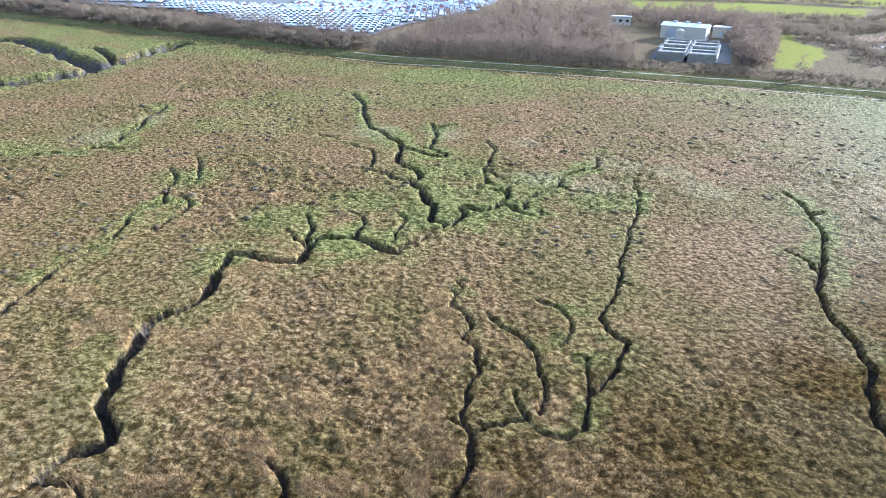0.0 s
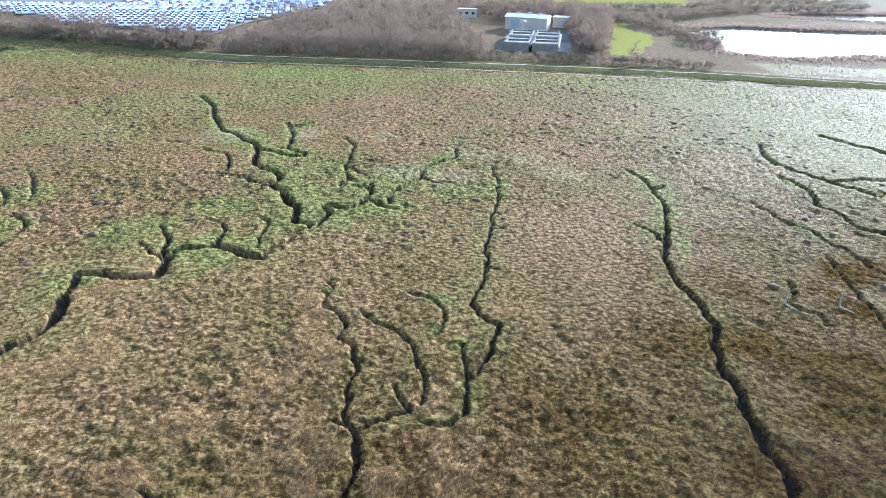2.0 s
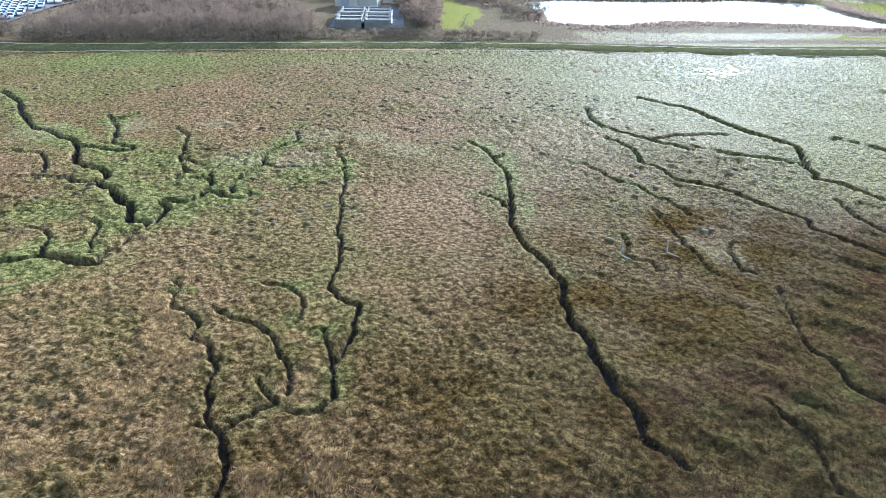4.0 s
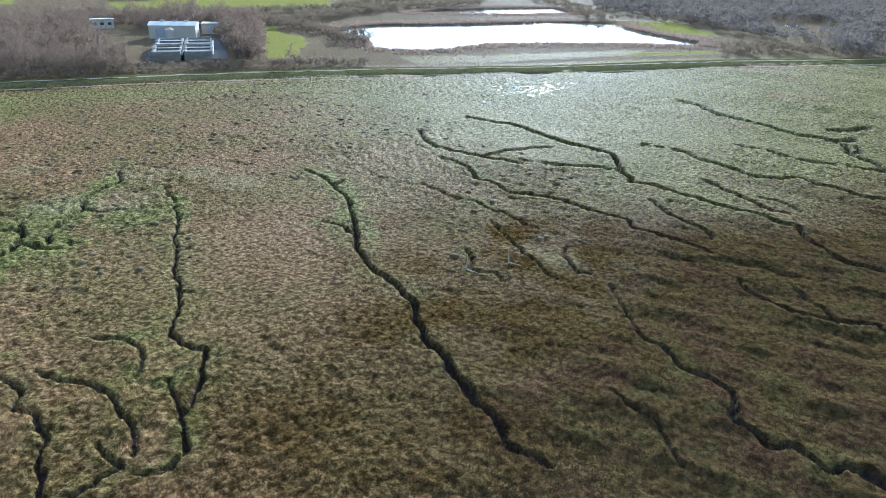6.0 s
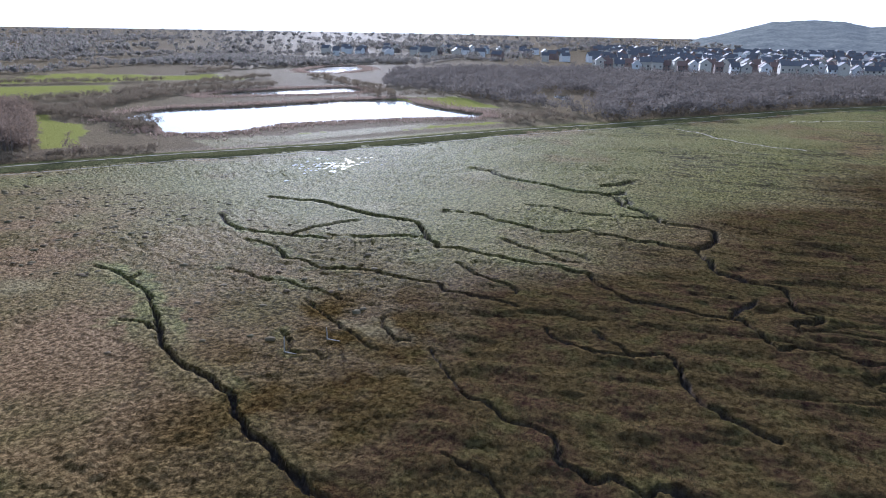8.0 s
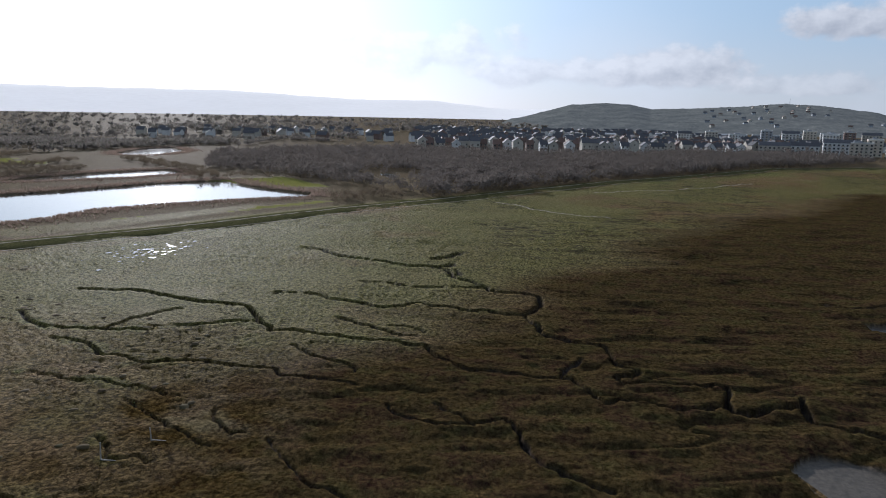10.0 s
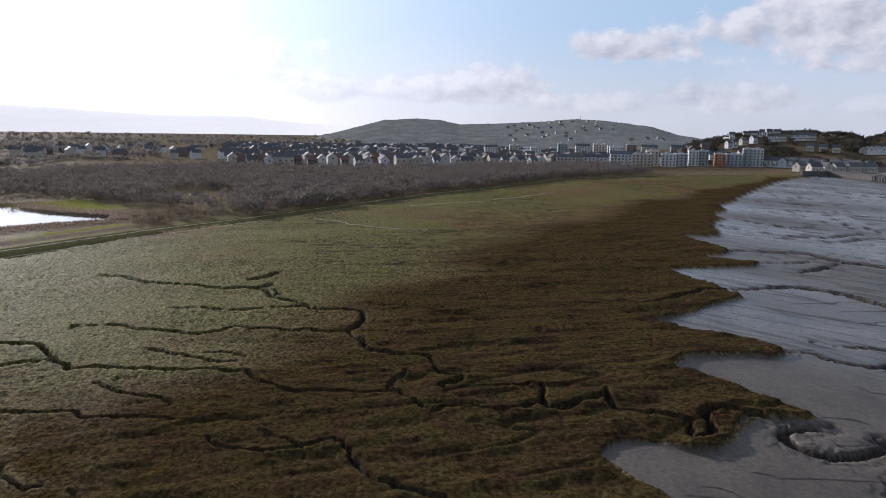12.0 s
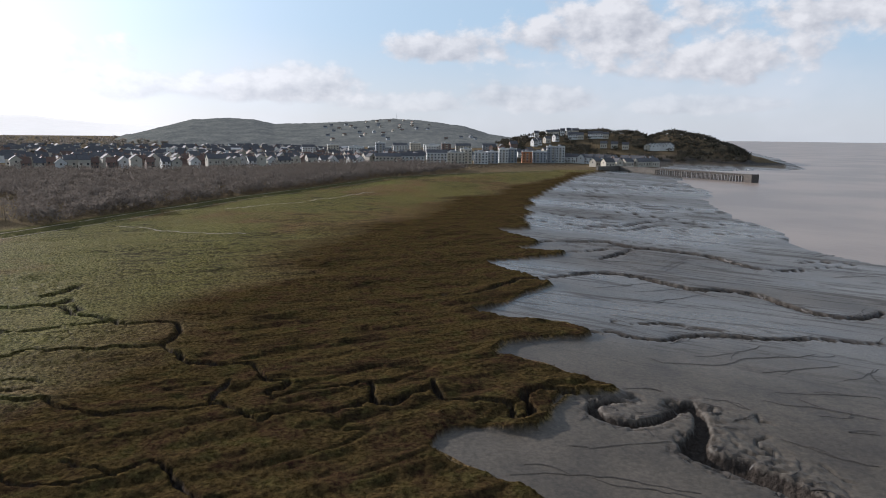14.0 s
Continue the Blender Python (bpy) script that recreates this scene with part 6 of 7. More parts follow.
    mass("woodland", carpet + carpet + low_tree[:1], inner, rng, 0.55, 1.25, (M_BARK, M_WOODTWIG), "wide bare winter woodland between marsh and town", "woodland")
    rim = scatter(rng, strip(edge, 0, 9), 3.2, most=260) + scatter(rng, strip([(612, -95), (640, -150), (668, -200), (684, -238)], 0, 14), 4.0, most=150)
    mass("scrub_edge", low_bush, rim, rng, 0.5, 0.9, (M_BARK, M_BUSH), "low brown scrub along the wood's edge", "scrub")
    hedges = []
    for line, gap, top in (([(60, 318), (95, 312), (135, 300), (180, 300), (215, 318), (300, 345)], 3, 170), ([(100, 385), (170, 388), (230, 360), (330, 420)], 3.5, 170), ([(126, 196), (132, 214), (134, 232), (122, 262)], 2.8, 60),
                      ([(95, 270), (120, 266), (140, 262), (200, 292), (260, 292)], 3, 170), ([(215, 118), (225, 126), (240, 120), (232, 112)], 3.5, 170), ([(290, 170), (262, 215), (296, 262), (330, 330)], 4, 170)):
        hedges += scatter(rng, strip(line, -5, 7), gap, most=top)
    mass("hedgerow", hedge_bush, hedges, rng, 0.5, 1.0, (M_BARK, M_BUSH), "bare winter hedges and reeds round the fields and ponds", "hedge")
    crowns = [bush(rng, 5.0, 5.0, 66, 1.50, 1) for _ in range(4)]

    def wooded(x, y):
        u, v = x * 0.94 + y * 0.34, y * 0.94 - x * 0.34
        hedge = min(u % 118, v % 92) < 5
        return hedge or soft_noise(np.array([u / 190]), np.array([v / 75]), 3)[0] > 0.56

    near_far = scatter(rng, [(-60, 470), (100, 445), (300, 425), (480, 410), (560, 330), (620, 360), (700, 520), (560, 640), (200, 700), (-120, 660)], 5.0, wooded, tries=34000, most=1900)
    back_far = scatter(rng, [(-300, 760), (-100, 660), (200, 700), (560, 640), (620, 470), (640, 350), (900, 340), (1500, 330), (1500, 900), (900, 1300), (200, 1600), (-500, 1300)], 11, wooded, tries=34000, most=1150)
    skyline = scatter(rng, [(-900, 1500), (200, 1600), (900, 1300), (1500, 900), (1500, 330), (2300, 420), (2300, 1500), (900, 2600), (-1200, 2500)], 42, wooded, tries=9000, most=700)
    # far woods use the twig tones with haze painted in
    mass("woodland", crowns, near_far, rng, 0.65, 1.1, (M_BARK, M_HAZEWOOD), "dark bare woods and hedges on the flat country", "woodland")
    mass("woodland", crowns[:2], back_far, rng, 1.2, 2.0, (M_BARK, M_HAZEWOOD), "distant belts of bare woodland", "woodland")
    mass("woodland", crowns[:2], skyline, rng, 1.5, 2.2, (M_BARK, M_HAZEWOOD), "bare woods fading into the far plain", "woodland")
    slope = [(math.sin(radians(a)) * d, math.cos(radians(a)) * d) for a, d in ((rng.uniform(106, 121.8), rng.uniform(760, 1090)) for _ in range(1150))]
    slope = [q for q in slope if height_ok(q) and off_terraces(q)]
    low_slope = [(math.sin(radians(a)) * d, math.cos(radians(a)) * d) for a, d in ((rng.uniform(101.5, 110), rng.uniform(800, 1000)) for _ in range(620))]
    slope += [q for q in low_slope if off_terraces(q)]
    mass("headland_wood", crowns, slope, rng, 0.7, 1.1, (M_BARK, M_HEADWOOD), "dark wooded headland above the shore", "woodland")


def build_reeds():
    """Pale reeds standing round the lagoons, joined."""
    rng = random.Random(41)
    spots = []
    for pond in PONDS[:3]:
        for x, y, nx, ny in along(pond + pond[:1], 0.3):
            for _ in range(6):
                off = -1.0 + abs(rng.gauss(0, 5.0))
                spots.append((x + nx * off + rng.uniform(-0.5, 0.5), y + ny * off + rng.uniform(-0.5, 0.5)))
    zs = heights(spots)
    v, f = [], []
    for (x, y), z in zip(spots, zs):
        for _ in range(2):
            w, h, b = rng.uniform(0, 6.283), rng.uniform(0.35, 0.8), rng.uniform(0.12, 0.35)
            k = len(v)
            v += [(x - b * math.cos(w), y - b * math.sin(w), float(z) - 0.1), (x + b * math.cos(w), y + b * math.sin(w), float(z) - 0.1), (x + rng.uniform(-0.4, 0.4), y + rng.uniform(-0.4, 0.4), float(z) + h)]
            f.append((k, k + 1, k + 2))
    tagged(new("reeds", mesh_of("reeds", v, f, M_REED)), "brown winter reeds standing round the lagoons", "reeds", kind="stuff")


def height_ok(q):
    return float(hills(np.array([q[0]]), np.array([q[1]]))[0]) > 2.0


build_trees()
build_reeds()


# ---- town ----
def house_kind(name, wide, deep, eaves, ridge, wall_mat, roof_mat, label, group, panes=True, chimney=True):
    """Gabled house: ridge along x, front towards -y."""
    ob = thing(name, 0, 0, -300, 0, label, "house", group)
    v = [(-wide / 2, -deep / 2, -1.5), (wide / 2, -deep / 2, -1.5), (wide / 2, deep / 2, -1.5), (-wide / 2, deep / 2, -1.5),
         (-wide / 2, -deep / 2, eaves), (wide / 2, -deep / 2, eaves), (wide / 2, deep / 2, eaves), (-wide / 2, deep / 2, eaves), (-wide / 2, 0, ridge - 0.1), (wide / 2, 0, ridge - 0.1)]
    f = [(0, 1, 5, 4), (1, 2, 6, 9, 5), (2, 3, 7, 6), (3, 0, 4, 8, 7)]
    part("wall", mesh_of("wall", v, f, wall_mat), ob)
    o, t = 0.35, 0.22
    rv, rf = [], []
    drop = (ridge - eaves) / (deep / 2) * o
    for s in (-1, 1):
        k = len(rv)
        for z in (0, t):
            rv += [(-wide / 2 - o, s * (deep / 2 + o), eaves - drop + z), (wide / 2 + o, s * (deep / 2 + o), eaves - drop + z), (wide / 2 + o, 0, ridge + z), (-wide / 2 - o, 0, ridge + z)]
        rf += [tuple(k + i for i in q) for q in ((0, 1, 2, 3), (4, 5, 6, 7), (0, 1, 5, 4), (1, 2, 6, 5), (3, 0, 4, 7))]
    top = part("roof", mesh_of("roof", rv, rf, roof_mat), ob)
    if chimney:
        part("chimney", mesh_of("chimney", *box(wide / 2 - 1.3, wide / 2 - 0.5, -0.4, 0.4, ridge - 0.8, ridge + 1.3), M_BRICK), top, "red brick chimney stack")
    if panes:
        frame_v, frame_f = [], []
        for q in ((-0.68, 0.68, -0.78, -0.68), (-0.68, 0.68, 0.68, 0.78), (-0.68, -0.58, -0.68, 0.68), (0.58, 0.68, -0.68, 0.68), (-0.04, 0.04, -0.68, 0.68)):
            box(q[0], q[1], -0.10, 0.06, q[2], q[3], frame_v, frame_f)
        sash = mesh_of("window", frame_v, frame_f, M_STEEL)
        pane = mesh_of("pane", *box(-0.6, 0.6, -0.05, 0.05, -0.7, 0.7), M_PANE)
        door = mesh_of("door", *box(-0.5, 0.5, -0.06, 0.06, 0.0, 2.05), M_TIMBER)
        rows = int(eaves // 2.6)
        for k in range(rows):
            for x in (-wide * 0.28, wide * 0.28):
                part("pane", pane, part("window", sash, ob, at=pose(x, -deep / 2 - 0.02, 1.5 + 2.6 * k)))
        part("pane", pane, part("window", sash, ob, at=pose(-wide / 2 - 0.02, 0, eaves - 1.2, 0, 0, -90)))
        part("door", door, ob, at=pose(0, -deep / 2 - 0.02, 0))
    return ob


def joined_houses(places, rng):
    """The far side of the town, too small to tell apart, joined."""
    v, f, slot = [], [], []
    for m in places:
        w, d, e, h = rng.uniform(3.4, 6), rng.uniform(3.4, 4.3), rng.uniform(4.6, 5.6), rng.uniform(7.4, 8.6)
        k = len(v)
        tone = rng.randrange(3)
        for q in ((-w, -d, -1.5), (w, -d, -1.5), (w, d, -1.5), (-w, d, -1.5), (-w, -d, e), (w, -d, e), (w, d, e), (-w, d, e), (-w, 0, h), (w, 0, h)):
            v.append(tuple(m @ Vector(q)))
        for q in ((0, 1, 5, 4), (1, 2, 6, 9, 5), (2, 3, 7, 6), (3, 0, 4, 8, 7)):
            f.append(tuple(k + i for i in q)); slot.append(tone)
        k = len(v)
        for q in ((-w - 0.3, -d - 0.4, e - 0.3), (w + 0.3, -d - 0.4, e - 0.3), (w + 0.3, 0, h + 0.2), (-w - 0.3, 0, h + 0.2), (w + 0.3, d + 0.4, e - 0.3), (-w - 0.3, d + 0.4, e - 0.3)):
            v.append(tuple(m @ Vector(q)))
        for q in ((0, 1, 2, 3), (3, 2, 4, 5)):
            f.append(tuple(k + i for i in q)); slot.append(3)
    me = mesh_of("distant_houses", v, f, M_CREAM)
    for mat in (M_WHITE, M_BRICK, M_SLATE):
        me.materials.append(mat)
    me.polygons.foreach_set("material_index", np.array(slot, dtype=np.int32))
    tagged(new("distant_houses", me), "small pale and brick houses of the far town", "houses", kind="stuff")


def on_rows(kinds, rng, start, end, rows, step, gap, turn_spread=6, most=999, keep=1.0, z=0.5, collect=None):
    """Streets: rows of houses side by side along the line, each row a step further back."""
    dx, dy = end[0] - start[0], end[1] - start[1]
    long = math.hypot(dx, dy)
    ux, uy = dx / long, dy / long
    nx, ny = -uy, ux
    left, count = list(kinds), 0
    for r in range(rows):
        s = rng.uniform(0, gap)
        while s < long and count < most:
            if rng.random() < keep:
                x, y = start[0] + ux * s + nx * step * r + rng.uniform(-0.12, 0.12) * step, start[1] + uy * s + ny * step * r + rng.uniform(-0.12, 0.12) * step
                facing = math.degrees(math.atan2(uy, ux)) + rng.uniform(-turn_spread, turn_spread) + rng.choice((0, 0, 90))
                base = z + float(hills(np.array([x]), np.array([y]))[0])
                m = pose(x, y, base, 0, 0, facing)
                if collect is not None:
                    collect.append(m)
                elif left:
                    left.pop().matrix_basis = m
                else:
                    copy_thing(rng.choice(kinds), m)
                count += 1
            s += gap * rng.uniform(0.85, 1.3)


def flats(x, y, wide, deep, storeys, wall_mat, label, turn, roof="flat", cap_mat=None):
    """Apartment block: storeys of windows on the two long fronts and one end, balconies, parapet and plant room."""
    ob = thing("apartment_block", x, y, 0.4, turn, label, "apartment block", "waterfront flats")
    h = 2.85 * storeys + 0.6
    part("wall", mesh_of("wall", *box(-wide / 2, wide / 2, -deep / 2, deep / 2, -1, h), wall_mat), ob)
    if roof == "flat":
        v, f = [], []
        for a in ((-wide / 2 - 0.1, wide / 2 + 0.1, -deep / 2 - 0.1, -deep / 2 + 0.25), (-wide / 2 - 0.1, wide / 2 + 0.1, deep / 2 - 0.25, deep / 2 + 0.1),
                  (-wide / 2 - 0.1, -wide / 2 + 0.25, -deep / 2 + 0.25, deep / 2 - 0.25), (wide / 2 - 0.25, wide / 2 + 0.1, -deep / 2 + 0.25, deep / 2 - 0.25)):
            box(*a, h, h + 0.7, v, f)
        part("parapet", mesh_of("parapet", v, f, cap_mat or M_WHITE), ob)
        part("plant_room", mesh_of("plant_room", *box(-wide * 0.2, wide * 0.1, -2, 2, h, h + 2.0), M_GREYWALL), ob)
    else:
        v = [(-wide / 2 - 0.4, -deep / 2 - 0.4, h), (wide / 2 + 0.4, -deep / 2 - 0.4, h), (wide / 2 + 0.4, deep / 2 + 0.4, h), (-wide / 2 - 0.4, deep / 2 + 0.4, h), (-wide / 2 - 0.4, 0, h + 3), (wide / 2 + 0.4, 0, h + 3)]
        part("roof", mesh_of("roof", v, [(0, 1, 5, 4), (2, 3, 4, 5), (1, 2, 5), (3, 0, 4), (0, 3, 2, 1)], M_SLATE), ob)
    pane = mesh_of("window", *box(-0.75, 0.75, -0.06, 0.06, -0.75, 0.75), M_PANE)
    slab = mesh_of("balcony", *box(-1.3, 1.3, -1.2, 0.0, -0.1, 0.08), M_CONCRETE)
    rail_v, rail_f = [], []
    for q in ((-1.3, 1.3, -1.2, -1.12), (-1.3, -1.22, -1.12, 0.0), (1.22, 1.3, -1.12, 0.0)):
        box(*q, 0.08, 1.05, rail_v, rail_f)
    guard = mesh_of("balustrade", rail_v, rail_f, M_STEEL)
    n = max(2, int(wide / 3.2))
    for k in range(storeys):
        for i in range(n):
            u = -wide / 2 + wide * (i + 0.5) / n
            part("window", pane, ob, at=pose(u, -deep / 2 - 0.02, 1.6 + 2.85 * k))
            if k and i % 3 == 1:
                part("balustrade", guard, part("balcony", slab, ob, at=pose(u, -deep / 2, 0.3 + 2.85 * k)))
        for i in range(2):
            part("window", pane, ob, at=pose(-wide / 2 - 0.02, -deep / 4 + deep / 2 * i, 1.6 + 2.85 * k, 0, 0, 90))
    return ob


def build_town():
    rng = random.Random(11)
    front = [house_kind("house", 6.4, 8.0, 5.2, 8.6, M_WHITE, M_SLATE, "white rendered gabled house with slate roof above the wood", "town houses"),
             house_kind("house", 7.4, 8, 5.2, 8.4, M_CREAM, M_SLATE, "cream gabled house with slate roof", "town houses"),
             house_kind("house", 6.0, 8, 5.2, 8.6, M_BRICK, M_TILE, "red brick house with brown tiled roof", "town houses"),
             house_kind("house", 8.2, 8.4, 7.4, 10.6, M_CREAM, M_SLATE, "tall cream terrace with dark slate roof", "town houses")]
    on_rows(front, rng, (545, 235), (692, -78), 4, 25, 8.6, 5, most=142, keep=0.92, z=1.6)
    back = [house_kind("house", 10, 8, 5.2, 8.6, M_CREAM, M_TILE, "small cream house with tiled roof in the far town", "far houses", chimney=False, panes=False),
            house_kind("house", 12, 9, 5.2, 8.4, M_WHITE, M_SLATE, "small white house with slate roof in the far town", "far houses", chimney=False, panes=False),
            house_kind("house", 10, 8, 5.0, 8.2, M_BRICK, M_SLATE, "small brick house with slate roof in the far town", "far houses", chimney=False, panes=False)]
    on_rows(back, rng, (640, 290), (800, -80), 2, 62, 22, 25, most=40, keep=0.9, z=2.0)
    far_side = []
    on_rows(back, rng, (750, 320), (910, -60), 9, 50, 15, 25, most=380, keep=0.9, z=1.6, collect=far_side)
    on_rows(back, rng, (560, 570), (690, 320), 5, 60, 24, 25, most=70, keep=0.8, z=1.5, collect=far_side)
    on_rows(back, rng, (790, -40), (850, -235), 5, 42, 14, 20, most=110, keep=0.85, z=1.5, collect=far_side)
    joined_houses(far_side, rng)
    hill = [house_kind("house", 8, 7, 4.4, 6.8, M_GREYWALL, M_SLATE, "grey rendered house on the wooded hillside", "hill houses", chimney=False, panes=False),
            house_kind("house", 8, 7, 4.4, 6.8, M_CREAM, M_TILE, "cream house on the wooded hillside", "hill houses", chimney=False, panes=False)]
    on_rows(hill, rng, (1530, 20), (1570, -330), 9, 62, 37, 30, most=64, keep=0.5, z=5.5)
    head = [house_kind("house", 6, 8, 5.4, 8.4, M_WHITE, M_SLATE, "white terrace house with steep gable on the headland", "headland terraces", chimney=False),
            house_kind("house", 8, 7, 4.8, 7.4, M_CREAM, M_SLATE, "stone villa on the headland slope", "headland terraces")]
    left = list(head)
    for (ax, ay), (bx, by), n, gable in TERRACES:
        for i in range(n):
            if not gable and rng.random() < 0.3:
                continue
            u = (i + 0.5) / n
            x, y = ax + (bx - ax) * u + rng.uniform(-0.6, 0.6), ay + (by - ay) * u
            turn = math.degrees(math.atan2(by - ay, bx - ax)) + (90 if gable else 0) + rng.uniform(-2, 2)
            m = pose(x, y, 1.2 + float(hills(np.array([x]), np.array([y]))[0]), 0, 0, turn)
            if left:
                left.pop().matrix_basis = m
            else:
                copy_thing(head[0] if gable or rng.random() < 0.65 else head[1], m)
    quay_house = [house_kind("house", 9, 8, 6.0, 9.4, M_WHITE, M_SLATE, "white quayside house with slate gable", "quay houses")]
    on_rows(quay_house, rng, (778, -248), (700, -332), 1, 16, 8.5, 8, most=15, z=1.0)
    on_rows([house_kind("house", 11, 8, 4.0, 7.4, M_CREAM, M_SLATE, "low cream quayside house with slate roof", "quay houses")], rng, (655, -255), (682, -322), 2, 16, 12, 8, most=9, z=2.0)
    # waterfront flats
    blocks = ((697, -96, 20, 12, 4, M_WHITE, "low white apartment block with pitched roof", "pitched"), (712, -116, 22, 12, 4, M_CREAM, "cream terrace of flats", "flat"),
              (728, -131, 12, 12, 5, M_CREAM, "cream and brown apartment tower", "flat"), (727, -147, 14, 13, 4, M_WHITE, "white apartment block with grey end", "flat"),
              (744, -163, 12, 13, 4, M_GREYWALL, "grey apartment block", "flat"), (757, -178, 10, 13, 5, M_WHITE, "white-fronted apartment tower", "flat"),
              (762, -189, 10, 13, 5, M_GREYWALL, "dark grey apartment tower", "flat"), (762, -206, 11, 13, 4, M_ORANGE, "orange clad apartment block", "flat"),
              (765, -221, 15, 13, 4, M_GREYWALL, "pale grey apartment block", "flat"), (768, -235, 9, 14, 6, M_GREYWALL, "tall dark grey apartment tower", "flat"),
              (769, -246, 10, 14, 6, M_WHITE, "tall white-striped apartment tower", "flat"), (680, -70, 22, 12, 3, M_WHITE, "white flats beside the wood", "pitched"),
              (665, -45, 24, 12, 3, M_CREAM, "cream flats beside the wood", "pitched"), (1125, -105, 36, 14, 4, M_WHITE, "distant white apartment block", "flat"),
              (1135, -150, 30, 14, 4, M_WHITE, "distant white apartment block", "flat"), (1060, -60, 34, 16, 3, M_GREYWALL, "distant grey office block", "flat"),
              (905, 38, 16, 12, 4, M_WHITE, "white mid-rise flats", "pitched"), (912, 8, 14, 12, 5, M_CREAM, "cream mid-rise flats", "flat"), (930, -22, 20, 12, 4, M_WHITE, "white mid-rise flats", "flat"),
              (905, -52, 12, 12, 6, M_GREYWALL, "grey tower of flats", "flat"), (915, -78, 18, 12, 5, M_WHITE, "white mid-rise flats", "pitched"), (935, -100, 14, 12, 6, M_CREAM, "cream tower of flats", "flat"),
              (902, -118, 16, 12, 5, M_WHITE, "white mid-rise flats", "flat"), (925, -140, 12, 12, 6, M_BRICK, "brown brick tower of flats", "flat"), (940, -165, 20, 12, 5, M_CREAM, "cream mid-rise flats", "pitched"),
              (960, -205, 18, 12, 5, M_GREYWALL, "grey mid-rise flats", "pitched"))
    for x, y, w, d, s, mat, label, roof in blocks:
        flats(x, y, w, d, s, mat, label + " on the waterfront" if x < 900 else label + " in the town", math.degrees(math.atan2(y, x)) - 90 + 4 + 180 - 180, roof)
    # long low sheds among the houses
    for i, (x, y, w, d, h) in enumerate(((1005, 140, 44, 24, 6), (1060, 60, 48, 26, 6), (1110, -10, 40, 24, 7), (920, 290, 40, 20, 5))):
        shed = thing("warehouse", x, y, 0.3, -80, "long pale metal-roofed warehouse in the town", "warehouse", "town sheds")
        part("wall", mesh_of("wall", *box(-w / 2, w / 2, -d / 2, d / 2, -1, h), M_STEEL), shed)
        v = [(-w / 2 - 0.4, -d / 2 - 0.4, h), (w / 2 + 0.4, -d / 2 - 0.4, h), (w / 2 + 0.4, d / 2 + 0.4, h), (-w / 2 - 0.4, d / 2 + 0.4, h), (-w / 2 - 0.4, 0, h + 2), (w / 2 + 0.4, 0, h + 2)]
        part("roof", mesh_of("roof", v, [(0, 1, 5, 4), (2, 3, 4, 5), (1, 2, 5), (3, 0, 4)], M_GALV), shed)
    # mast on the far hill
    x, y = 2290 * math.sin(radians(94.6)), 2290 * math.cos(radians(94.6))
    mast = thing("radio_mast", x, y, height_at(x, y), 0, "thin grey radio mast on the far hilltop", "mast")
    v, f = [], []
    tube(v, f, (0, 0, -2), (0, 0, 30), 0.9, 0.3, 6)
    part("pole", mesh_of("pole", v, f, M_GALV), mast)


build_town()


# ---- quay and pier ----
def build_pier():
    a, b = Vector((582, -275, 0)), Vector((494, -306, 0))
    run = b - a
    turn = math.degrees(math.atan2(run.y, run.x))
    pier = thing("pier", a.x, a.y, 0, turn, "long dark timber pier on closely set piles", "pier")
    n = run.length
    part("deck", mesh_of("deck", *box(-1, n, -2.6, 2.6, 3.3, 3.75), M_TIMBER), pier)
    for s in (-1, 1):
        part("fender", mesh_of("fender", *box(-1, n, s * 2.75 - 0.12, s * 2.75 + 0.12, 2.4, 2.9), M_TIMBER), pier)
        part("rail", mesh_of("rail", *box(-1, n, s * 2.5 - 0.05, s * 2.5 + 0.05, 4.75, 4.85), M_GALV), pier)
    v, f = [], []
    tube(v, f, (0, 0, -4.6), (0, 0, 3.4), 0.42, 0.36, 7)
    leg = mesh_of("pier_leg", v, f, M_TIMBER)
    v, f = [], []
    tube(v, f, (0, 0, 3.75), (0, 0, 4.8), 0.07, 0.07, 5)
    post = mesh_of("post", v, f, M_GALV)
    k = int(n / 2.6)
    for i in range(k + 1):
        for s in (-1, 1):
            part("pier_leg", leg, pier, at=pose(n * i / k, 2.25 * s, 0))
            if i % 2 == 0:
                part("post", post, pier, at=pose(n * i / k, 2.5 * s, 0))
    part("pier_head", mesh_of("pier_head", *box(n, n + 7, -4, 4, -4.6, 3.9), M_TIMBER), pier)
    lamp = thing("harbour_light", b.x, b.y, 3.75, turn, "small white harbour light on the pier end", "light")
    v, f = [], []
    tube(v, f, (0, 0, -0.1), (0, 0, 3.2), 0.12, 0.09, 6)
    part("pole", mesh_of("pole", v, f, M_STEEL), lamp)
    part("lantern", mesh_of("lantern", *box(-0.3, 0.3, -0.3, 0.3, 3.2, 3.9), M_WHITE), lamp)
    line = [(612, -232), (626, -258), (604, -268), (585, -276)]
    quay = thing("quay_wall", 0, 0, 0, 0, "weathered stone quay wall above the mud", "quay")
    for (ax, ay), (bx, by) in zip(line, line[1:]):
        w = math.hypot(bx - ax, by - ay)
        m = pose((ax + bx) / 2, (ay + by) / 2, 0, 0, 0, math.degrees(math.atan2(by - ay, bx - ax)))
        part("wall", mesh_of("wall", *box(-w / 2 - 0.8, w / 2 + 0.8, -1.2, 1.2, -4, 3.2), M_QUAY), quay, at=m)
        part("coping", mesh_of("coping", *box(-w / 2 - 0.9, w / 2 + 0.9, -1.4, 1.4, 3.2, 3.6), M_QUAY), quay, at=m)


